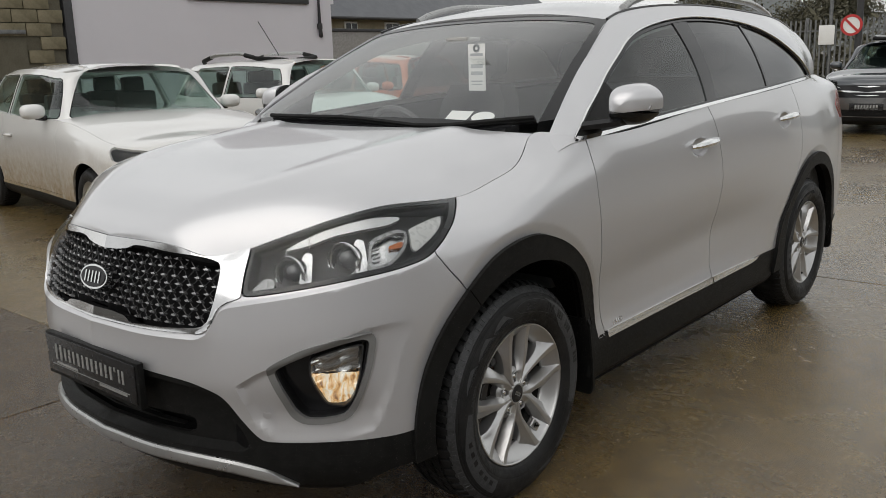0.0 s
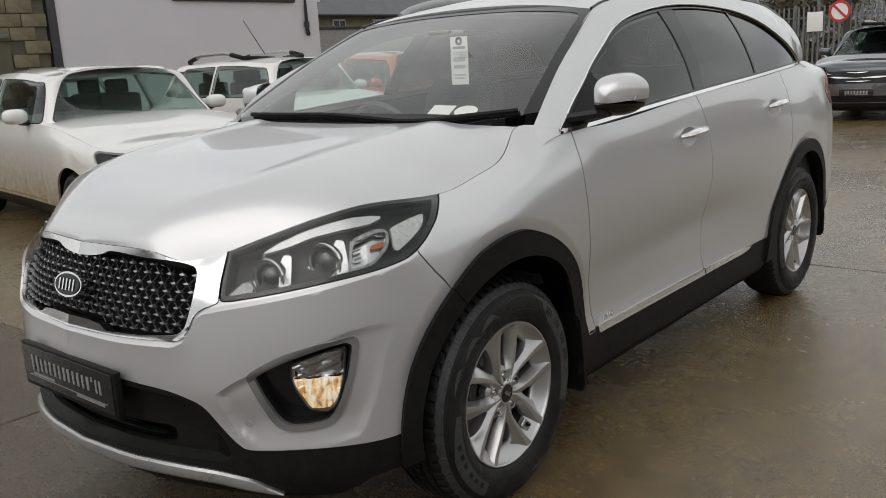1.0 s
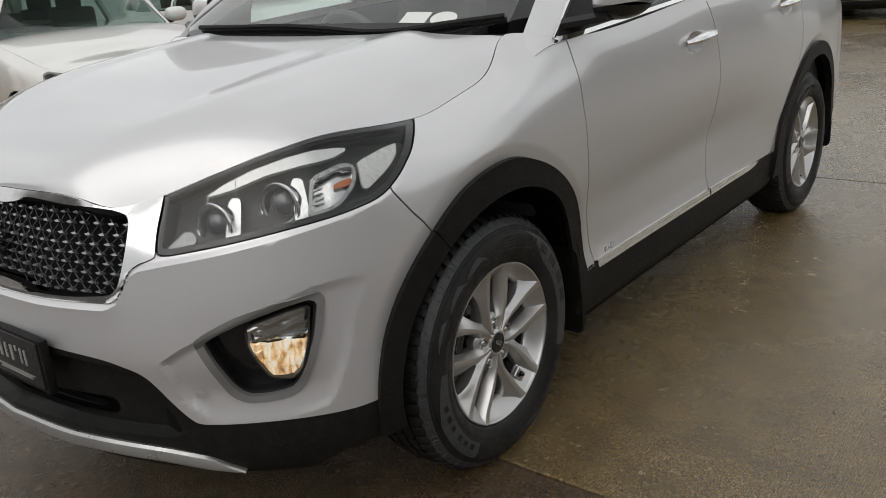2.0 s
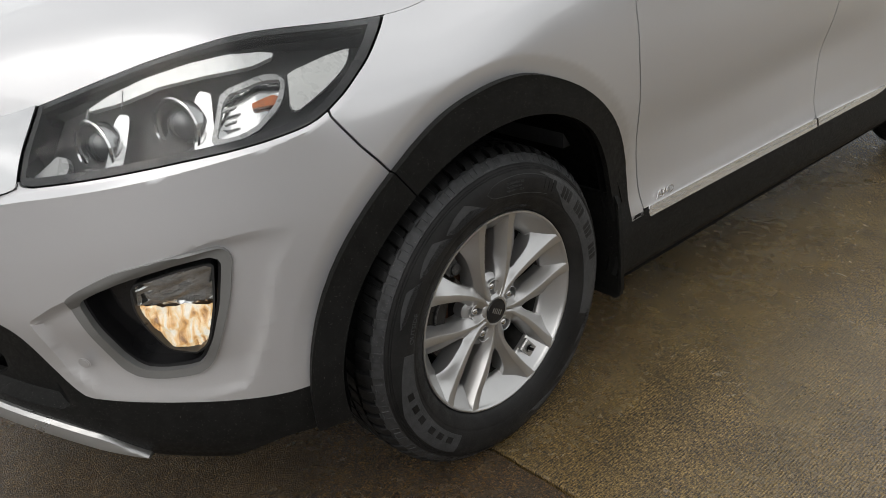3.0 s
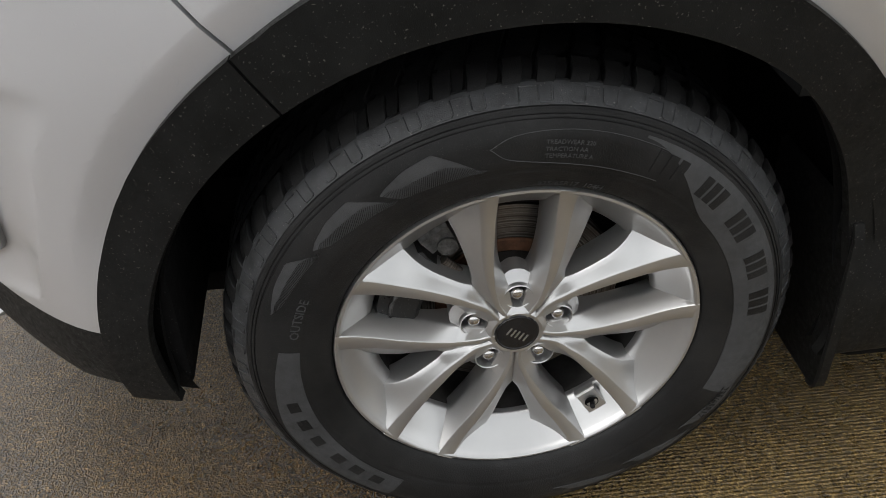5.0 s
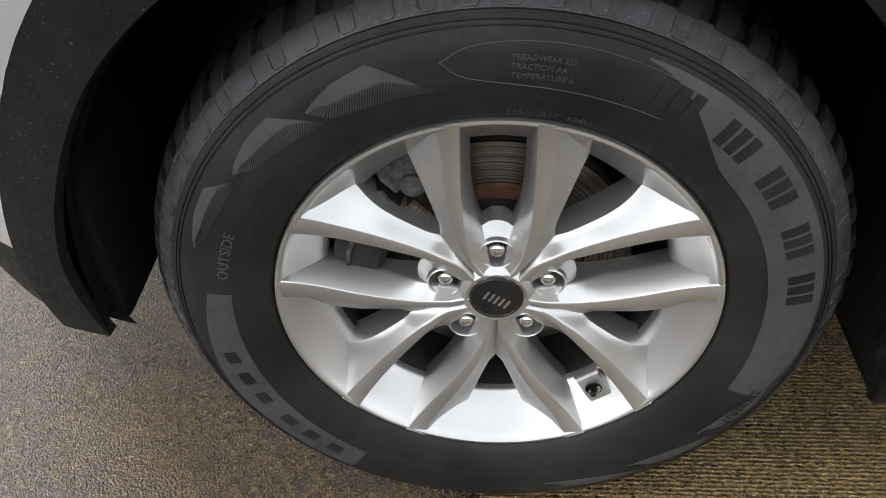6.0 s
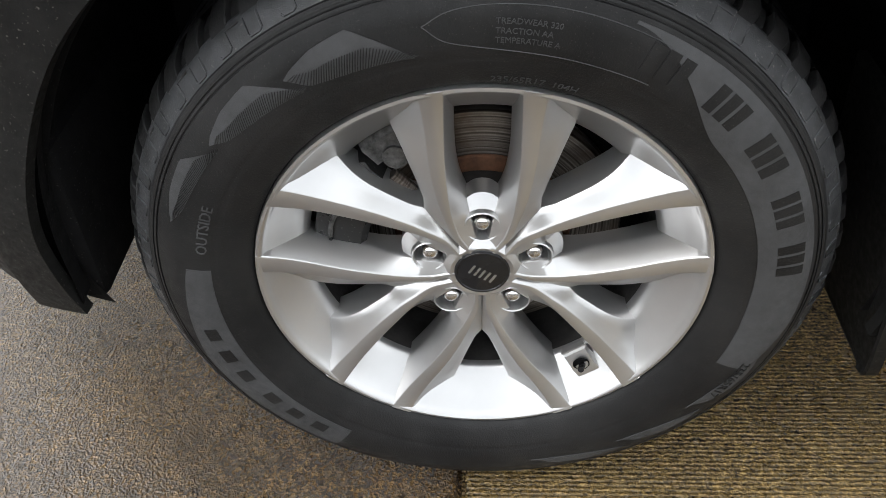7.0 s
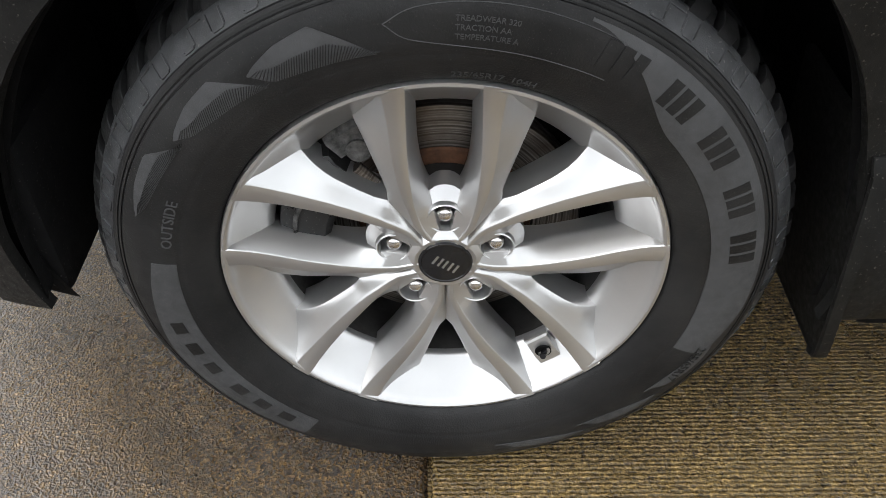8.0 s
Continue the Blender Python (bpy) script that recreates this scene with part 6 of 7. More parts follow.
            merge(ridges, tube(pts, .00045, 4, caps=False))
    bits.append(("hatching", mesh_of("sidewall_ridges", ridges, RUBBER), ""))
    # maker's mark and pattern name as plain bars; sizes and ratings in letters
    for deg, wide in ((29.5, 9.0), (42.5, 8.6), (55.2, 9.0), (68.5, 8.4), (80.6, 8.8)):
        for k in (-1, 0, 1):
            bits.append(("sidewall_bar", mesh_of("sidewall_bar", sector(deg + wide * (k * .31 - .115), deg + wide * (k * .31 + .115), .2875, .3135, .0011, 3, 4), RUBBER), ""))
    for deg, wide in ((258, 5.0), (251, 5.4), (244, 5.2), (235, 5.6), (228, 5.4), (221, 5.4)):
        bits.append(("sidewall_bar", mesh_of("sidewall_bar", sector(deg - wide * .34, deg + wide * .34, .2885, .3030, .0011, 4, 2), RUBBER), ""))
    def wording(*rows, ink=RUBBER_PALE):
        text = bmesh.new()
        for words, size, place, deep, align in rows:
            merge(text, letters(words, size, place, deep, align=align))
        bits.append(("sidewall_lettering", mesh_of("sidewall_lettering", text, ink), "raised tyre lettering"))
    wording(("OUTSIDE", .0112, on_tyre(288, .2770), .0009, .5))
    wording(("235/65R17", .0105, on_tyre(116, .3010), .0016, .5), ink=RUBBER)
    wording(("235/65R17  104H", .0075, on_tyre(10, .2425), .0010, .5))
    wording(*((row, .0050, on_tyre(1.8, .3010 - .0080 * i), .0007, 0.0) for i, row in enumerate(("TREADWEAR 320", "TRACTION AA", "TEMPERATURE A"))))
    loopr = bmesh.new()
    oval = [(-.070, .002), (-.050, -.014), (0, -.022), (.075, -.023), (.13, -.021)]
    merge(loopr, tube([on_tyre(4, .3000)(u, v, .0003) for u, v in catmull(oval, 24)], .0005, 4))
    merge(loopr, tube([on_tyre(4, .3000)(u, v, .0003) for u, v in catmull([(-.070, .002), (-.040, .013), (.03, .017), (.13, .015)], 24)], .0005, 4))
    bits.append(("sidewall_loop", mesh_of("sidewall_loop", loopr, RUBBER_PALE), ""))
    # bolts, wells, cap, valve
    for k in range(5):
        a = radians(72 * k)
        c = Vector((0, .05715 * math.sin(a), .05715 * math.cos(a)))
        well = lathe([(.0198, -.0275), (.0190, -.0222), (.0180, -.0212), (.0170, -.0220), (.0166, -.0260), (.0160, -.040), (.0158, -.050), (.0001, -.050)], 36)
        nut = bmesh.new()
        merge(nut, lathe([(.0125, -.050), (.0125, -.0455), (.0100, -.0435), (.0100, -.0310)], 6))
        merge(nut, lathe([(.0092, -.0312), (.0090, -.0290), (.0074, -.0262), (.0045, -.0244), (.0001, -.0238)], 24))
        for b_, nm, mt in ((well, "bolt_well", ALLOY), (nut, "wheel_nut", NUTSTEEL)):
            bmesh.ops.translate(b_, vec=c, verts=b_.verts)
            bits.append((nm, mesh_of(nm, b_, mt), ""))
    bits.append(("centre_cap", mesh_of("centre_cap", lathe([(.0292, -.026), (.0292, -.0168), (.0280, -.0150), (.0262, -.0150), (.0255, -.0158), (.012, -.0142), (.0001, -.0138)], 48), GLOSSBLACK), "black centre cap with plain bars"))
    capbar = bmesh.new()
    tilt = radians(32)
    for u0, lean in ((-.0125, 0), (-.0060, 0), (.0, 0), (.0065, 0), (.0130, 0)):
        def cput(u, v, w):
            r, s = u * math.cos(tilt) + v * math.sin(tilt), -u * math.sin(tilt) + v * math.cos(tilt)
            return Vector((-.0142 + w, r, s))
        merge(capbar, prism([(u0 - .0012 - lean, -.006), (u0 + .0012 - lean, -.006), (u0 + .0012 + lean, .006), (u0 - .0012 + lean, .006)], .0008, cput))
    bits.append(("cap_bars", mesh_of("cap_bars", capbar, SATIN), ""))
    va = radians(143)
    vdir = Vector((0, math.sin(va), math.cos(va)))
    vt = Vector((0, math.cos(va), -math.sin(va)))
    pad = loft([[vdir * r + vt * t + Vector((x, 0, 0)) for t, x in ((-.016, -.034), (-.014, -.021 - d), (.014, -.021 - d), (.016, -.034))] for r, d in ((.176, .020), (.180, .010), (.197, .002), (.212, .0))])
    bits.append(("valve_pad", mesh_of("valve_pad", pad, ALLOY), ""))
    hole = lathe([(.0001, .0), (.0085, .0), (.0098, .0012), (.0098, .0022), (.0085, .0026)], 20, "x")
    bmesh.ops.translate(hole, vec=vdir * .1925 + Vector((-.0245, 0, 0)), verts=hole.verts)
    bits.append(("valve_recess", mesh_of("valve_recess", hole, VOID), ""))
    stem = tube([vdir * .1985 + Vector((-.030, 0, 0)), vdir * .1925 + Vector((-.018, 0, 0)), vdir * .190 + Vector((-.012, 0, 0))], [.0042, .0038, .0036], 12)
    bits.append(("valve_stem", mesh_of("valve_stem", stem, GLOSSBLACK), ""))
    bits.append(("rim_barrel", mesh_of("rim_barrel", lathe([(.1855, -.0535), (.1870, -.090), (.1900, -.190), (.2100, -.200)], 96), DARKMETAL), "dark inner barrel"))
    # brake behind the spokes
    disc = lathe([(.097, -.094), (.099, -.090), (.150, -.090), (.152, -.093), (.152, -.098), (.150, -.100), (.150, -.106), (.152, -.108), (.150, -.116), (.097, -.116)], 96)
    bits.append(("brake_disc", mesh_of("brake_disc", disc, STEEL), "bright worn brake disc"))
    bell = lathe([(.0001, -.060), (.066, -.060), (.074, -.064), (.077, -.072), (.078, -.089)], 64)
    bits.append(("disc_bell", mesh_of("disc_bell", bell, DARKMETAL), "dark disc bell"))
    bits.append(("rust_ring", mesh_of("rust_ring", lathe([(.0775, -.090), (.079, -.0885), (.0955, -.0885), (.0975, -.0905), (.0975, -.100)], 72), RUST), "rusty ring inside the disc's worn face"))
    cal = bmesh.new()
    for r0, r1, x0, x1, a0, a1 in ((.150, .182, -.070, -.050, 318, 331), (.132, .152, -.078, -.056, 320, 328), (.150, .186, -.120, -.084, 264, 328), (.138, .178, -.080, -.052, 262, 272), (.112, .150, -.074, -.058, 252, 266)):
        secs = []
        for a in np.linspace(radians(a0), radians(a1), 10):
            secs.append([Vector((x, r * math.sin(a), r * math.cos(a))) for r, x in ((r0, x0), (r0 + .004, x1), (r1 - .006, x1), (r1, x1 - .006), (r1, x0))])
        merge(cal, loft(secs))
    cover = bmesh.new()
    secs = []
    for a in np.linspace(radians(268), radians(316), 18):
        w = math.sin((a - radians(268)) / radians(48) * math.pi) ** .35
        secs.append([Vector((x, r * math.sin(a), r * math.cos(a))) for r, x in ((.120 + .010 * (1 - w), -.080), (.122 + .010 * (1 - w), -.052), (.130, -.044), (.158, -.043), (.166 + .014 * w, -.048), (.170 + .014 * w, -.080))])
    merge(cover, loft(secs))
    bits.append(("caliper_cover", mesh_of("caliper_cover", cover, CALIPER), "smooth black caliper bridge with a dusty edge"))
    edge = [Vector((-.0415, r * math.sin(radians(a)), r * math.cos(radians(a)))) for a, r in ((276, .160), (284, .163), (292, .161), (300, .152), (306, .140), (312, .128))]
    bits.append(("caliper_edge", mesh_of("caliper_edge", tube(catmull(edge, 30), .0028, 6), IRON), "dusty worn caliper edge"))
    pin = bmesh.new()
    merge(pin, tube([Vector((-.055, r * math.sin(radians(318)), r * math.cos(radians(318)))) for r in (.105, .135)], .007, 10))
    for adeg in (258, 326):
        p = Vector((-.07, .152 * math.sin(radians(adeg)), .152 * math.cos(radians(adeg))))
        merge(cal, tube([p + Vector((-.03, 0, 0)), p + Vector((.024, 0, 0))], .013, 12))
    bits.append(("guide_pin", mesh_of("guide_pin", pin, STEEL), ""))
    bits.append(("brake_caliper", mesh_of("brake_caliper", cal, IRON), "grimy cast brake caliper"))
    bits.append(("dust_shield", mesh_of("dust_shield", lathe([(.0001, -.135), (.185, -.135), (.1935, -.150)], 48), VOID), ""))
    return {"alloy": mesh_of("wheel", alloy_bm(), ALLOY, 38), "bits": bits, "spokes": [mesh_of("spoke", spoke(sg), ALLOY, 26) for sg in (1, -1)]}


WHEEL = wheel_meshes()
for y0, turn in ((0.0, 0.0), (2.78, 27.0)):
    make_wheel(suv, pose(.9004, y0, .3628), turn, WHEEL)
    make_wheel(suv, pose(-.9004, y0, .3628, 0, 0, 180), turn + 15, WHEEL)


# ---- the silver car's fittings ----
for sgn in (1, -1):
    def mx(p):
        return Vector((p[0] * sgn, p[1], p[2]))

    def mirrored_bm(bm):
        if sgn < 0:
            for v in bm.verts:
                v.co.x *= -1
            bmesh.ops.reverse_faces(bm, faces=bm.faces)
        return bm

    def folded(bm):
        """The mirror on the far side is folded in against its window."""
        bm = mirrored_bm(bm)
        if sgn < 0:
            bmesh.ops.rotate(bm, cent=(-.925, .52, 1.2), matrix=Matrix.Rotation(radians(-68), 3, "Z"), verts=bm.verts)
        return bm
    # door mirror: arm, dark lower shell, painted cap, glass
    arm = part("mirror_arm", mirrored_bm(loft([[Vector((x, y0 + dy, z0 + dz)) for dy, dz in ((-.045, -.012), (-.05, .004), (-.03, .018), (.04, .018), (.06, .004), (.05, -.012))] for x, y0, z0 in ((.865, .455, 1.190), (.905, .475, 1.195), (.945, .50, 1.200), (.985, .515, 1.206))])), GLOSSBLACK, suv, "black mirror foot")

    def shell_at(u, v, k=1.0):
        """Rounded housing: u round the mirror's outline, v from its nose to the glass."""
        w = .080 * (1 - .10 * math.cos(2 * u))
        h = .070
        r = math.sin(min(1, v * 1.12) * math.pi / 2) ** .62
        cx, cz = .992 + .012 * v, 1.262
        cu, su = math.cos(u), math.sin(u)
        sx = math.copysign(abs(cu) ** (.95 if cu > 0 else .62), cu) * w * r
        sz = math.copysign(abs(su) ** .78, su) * h * r
        taper = 1 - .34 * max(0, sx / w) ** 1.5
        return Vector((cx + sx * k, .455 + .115 * v ** 1.3 + .05 * (sx / w) * .6, cz + sz * taper * k + .006 * sx / w))

    cap, low = bmesh.new(), bmesh.new()
    nu, nv = 48, 14
    grid = [[shell_at(2 * math.pi * i / nu, (j + .001) / nv) for i in range(nu)] for j in range(nv + 1)]
    for bm_, side_up in ((cap, -1), (low, 1)):
        vs = [[bm_.verts.new(p) for p in row] for row in grid]
        for j in range(nv):
            for i in range(nu):
                bm_.faces.new((vs[j][i], vs[j][(i + 1) % nu], vs[j + 1][(i + 1) % nu], vs[j + 1][i]))
        bmesh.ops.remove_doubles(bm_, verts=bm_.verts, dist=1e-5)
        bmesh.ops.recalc_face_normals(bm_, faces=bm_.faces)
        bmesh.ops.bisect_plane(bm_, geom=bm_.verts[:] + bm_.edges[:] + bm_.faces[:], plane_co=(1.0, .5, 1.238), plane_no=(.10, 0, side_up), clear_outer=True)
    mir = part("door_mirror", folded(cap), SILVER, suv, "silver door mirror with black foot")
    part("mirror_base", folded(low), GLOSSBLACK, mir)
    rim = [shell_at(2 * math.pi * i / nu, 1.0, .93) for i in range(nu)]
    gl = bmesh.new()
    gl.faces.new([gl.verts.new(p) for p in rim])
    part("mirror_glass", folded(gl), CHROME, mir)
    rep = [shell_at(u, .56 + .1 * math.sin(u), 1.012) for u in np.linspace(-.10, -.40, 14)]
    part("mirror_repeater", folded(tube(rep, .004, 6)), LAMPGREY, mir, "clear side repeater strip")
    # sail panel at the front of the side window
    sail = side.inside([(.345, 1.150), (.74, 1.160), (.70, 1.335), (.56, 1.27)]).moved(-.003)
    part("sail_panel", (sail if sgn > 0 else sail.mirrored()).data("sail_panel", .01), PLASTIC, suv)
    # door handles in their cups
    for s0, s1, z0, z1 in ((2.715, 2.965, 1.052, 1.064), (3.712, 3.955, 1.094, 1.102)):
        pts, rad = [], []
        for t in np.linspace(0, 1, 16):
            p, n = surf(s0 + (s1 - s0) * t, z0 + (z1 - z0) * t + .004 * math.sin(math.pi * t), .004 + .030 * math.sin(math.pi * t) ** .5)
            pts.append(mx(p))
            rad.append(.009 + .012 * math.sin(math.pi * min(1, t * 1.05 + .02)) ** .7)
        part("door_handle", tube(pts, rad, 10, .85), CHROME, suv, "chrome door handle")
    # mud flaps
    for y0, x1, zt, zb in ((.400, .920, .515, .225), (3.195, .915, .52, .25)):
        flap = loft([[Vector((x, y0 + .05 * f + b, z)) for x, b in ((.70, 0), (x1 - w - .012, 0), (x1 - w - .004, -.004), (x1 - w, -.003), (x1 - w, .010), (.70, .010))]
                     for z, f, w in ((zt, 0, .012), (zt - .02, .04, .003), ((zt + zb) / 2, .20, -.004), (zb + .035, .38, -.002), (zb + .014, .44, .003), (zb + .004, .46, .012), (zb, .47, .022))])
        part("mud_flap", mirrored_bm(flap), PLASTIC, suv, "black moulded mud flap")
    if sgn > 0:
        def awd_put(u, v, w):
            p, n = surf(2.192 + u + v * .18, .440 + v + u * .02, .0045 + w)
            return p
        part("door_lettering", letters("AWD", .019, awd_put, .003, squeeze=1.25), DARKCHROME, suv, "raised chrome letters AWD")

# wipers and cowl
cowl = bmesh.new()
xs = np.linspace(-.74, .74, 31)
rows = []
for x in xs:
    a = abs(x) / .755
    y0 = .150 + .105 * a ** 2
    rows.append([cowl.verts.new((x, y0 - .02, hood_z(np.array([a]), np.array([y0]))[0] - .030)), cowl.verts.new((x, y0 + .03, 1.160)), cowl.verts.new((x, y0 + .11, 1.172))])
for ra, rb in zip(rows[:-1], rows[1:]):
    for k in range(2):
        cowl.faces.new((ra[k], rb[k], rb[k + 1], ra[k + 1]))
part("cowl_panel", cowl, PLASTIC, suv, "black plastic scuttle panel")
for pts in (((-.56, .228, 1.218), (-.30, .208, 1.219), (-.05, .206, 1.219), (.30, .196, 1.200)), ((.30, .188, 1.200), (.45, .196, 1.203), (.59, .236, 1.216), (.745, .312, 1.228))):
    c = catmull(pts, 16)
    wip = part("wiper", tube(c, .0075, 6, 1.2), PLASTIC, suv, "black wiper arm and blade")
    part("wiper_blade", tube([Vector(p) + Vector((0, .012, -.012)) for p in c], .008, 4), RUBBER, wip)

# cabin: floor, dash, wheel, seats, lining, papers
cab_floor = boxed((1.55, 3.0, .06), (0, 1.95, .50), .02)
part("cabin_floor", cab_floor, CLOTH, suv)
dash = loft([[Vector((x, y, z)) for y, z in ((.36, 1.145), (.50, 1.160 - .02 * (abs(x) / .78) ** 2), (.72, 1.120), (.80, 1.05), (.78, .90), (.60, .62), (.36, .62))] for x in np.linspace(-.78, .78, 13)])
part("dashboard", dash, DASH, suv, "dark grey dashboard")
part("driver_binnacle", loft([[Vector((-.38 + dx, .58 + .16 * math.sin(t), 1.115 + h * (1 - abs(dx) / .24) * (1 - .3 * t))) for t, h in ((0, .045), (.6, .055), (1.2, .03), (1.5, -.04), (0, -.04))] for dx in np.linspace(-.2, .2, 7)]), DASH, suv)
sw = bmesh.new()
ring = []
for t in np.linspace(0, 2 * math.pi, 40, endpoint=False):
    ring.append(Vector((-.38 + .185 * math.cos(t), .86 - .185 * math.sin(t) * .38, 1.045 + .185 * math.sin(t) * .92)))
merge(sw, tube(ring, .017, 8, closed=True))
for t in (0.15, math.pi - .15, -math.pi / 2):
    merge(sw, tube([Vector((-.38, .865, 1.04)), Vector((-.38 + .18 * math.cos(t), .86 - .18 * math.sin(t) * .38, 1.045 + .18 * math.sin(t) * .92))], .02, 6))
merge(sw, boxed((.16, .05, .12), (-.38, .87, 1.035), .02))
part("steering_wheel", sw, DASH, suv)


def seat(x0, y0, rake=.24, bench=False):
    wd = .52 if not bench else 1.32
    back = loft([[Vector((x0 + u * wd / 2 * k, y0 + .02 + rake * (z - .72) + dy, z)) for u, dy in ((-1, .02), (-.92, -.07), (-.5, -.05), (0, -.045), (.5, -.05), (.92, -.07), (1, .02), (.8, .09), (-.8, .09))] for z, k in ((.70, .92), (.85, 1.0), (1.05, .98), (1.22, .86), (1.30, .66))])
    ob = part("rear_seat" if bench else "front_seat", back, CLOTH, suv, "black cloth seat")
    part("seat_cushion", boxed((wd, .52, .16), (x0, y0 - .22, .70), .05), CLOTH, ob)
    for hx in ((-.42, 0, .42) if bench else (0,)):
        part("headrest", loft([[Vector((x0 + hx + u * .135 * k, y0 + .02 + rake * (z - .72) + dy, z)) for u, dy in ((-1, 0), (-.8, -.05), (0, -.06), (.8, -.05), (1, 0), (.8, .05), (-.8, .05))] for z, k in ((1.325, .75), (1.36, 1.0), (1.44, 1.0), (1.50, .82), (1.515, .5))]), CLOTH, ob)


seat(-.38, 1.33)
seat(.38, 1.33)
seat(0, 2.28, .3, True)
lining = Sheet(roof.p - [0, 0, .035], roof.q, roof.f[:, ::-1])
part("headlining", lining.data("headlining", 0), LINING, suv, "pale grey headlining")
for sgn in (1, -1):
    trim_in = side.outside(DLO, -.02).moved(-.03)
    sh = trim_in if sgn > 0 else trim_in.mirrored()
    part("pillar_trim", Sheet(sh.p, sh.q, sh.f[:, ::-1]).data("pillar_trim", 0), LINING, suv)
    dt = half.keep(.55 - half.q[:, 1])
    dt = dt.keep(2.0 - dt.q[:, 0])
    dt = dt.keep(dt.q[:, 0] - 4.8).moved(-.06)
    sh = dt if sgn > 0 else dt.mirrored()
    part("door_lining", Sheet(sh.p, sh.q, sh.f[:, ::-1]).data("door_lining", 0), DASH, suv)
part("sensor_pod", boxed((.12, .10, .018), (0, .86, 1.513), .008, pose(0, 0, 0, 0, 0, 0)), LINING, suv)
tagp = bmesh.new()
box(tagp, (.085, .002, .185), (.245, .640, 1.395), 0)
hang = part("hanging_tag", tagp, PAPER, suv, "white paper hang-tag with grey print")
lines = bmesh.new()
for z, w, h in ((1.445, .062, .010), (1.400, .060, .016), (1.372, .058, .014), (1.340, .056, .006), (1.328, .050, .005)):
    box(lines, (w, .001, h), (.245, .6385, z))
logo = bmesh.new()
for t in np.linspace(0, 2 * math.pi, 12, endpoint=False):
    box(logo, (.009, .001, .009), (.245 + .012 * math.cos(t), .6385, 1.470 + .012 * math.sin(t)))
part("tag_logo", logo, INK, hang)
part("tag_print", lines, INK, hang)
def on_glass(x, v, lift=0.0):
    u = np.array([.5 + x / (2 * (.85 - .215 * v))])
    a = shield_fn(u, np.array([v]))[0]
    b = shield_fn(u, np.array([v + .02]))[0]
    t = Vector(b - a).normalized()
    return Vector(a) + Vector((0, .012, -.012)) + Vector((0, 0, lift)), t
for xa, xb, va, vb, name in ((.375, .475, .10, .165, "paper_permit"), (.485, .580, .10, .170, "round_sticker")):
    stk = bmesh.new()
    if name == "paper_permit":
        q = [on_glass(xa, va)[0], on_glass(xb, va)[0], on_glass(xb, vb)[0], on_glass(xa, vb)[0]]
    else:
        xc, vc = (xa + xb) / 2, (va + vb) / 2
        q = [on_glass(xc + (xb - xa) / 2 * math.cos(t), vc + (vb - va) / 2 * math.sin(t))[0] for t in np.linspace(0, 2 * math.pi, 24, endpoint=False)]
    stk.faces.new([stk.verts.new(p) for p in q])
    part(name, stk, PAPER, windscreen, "white paper sticker")


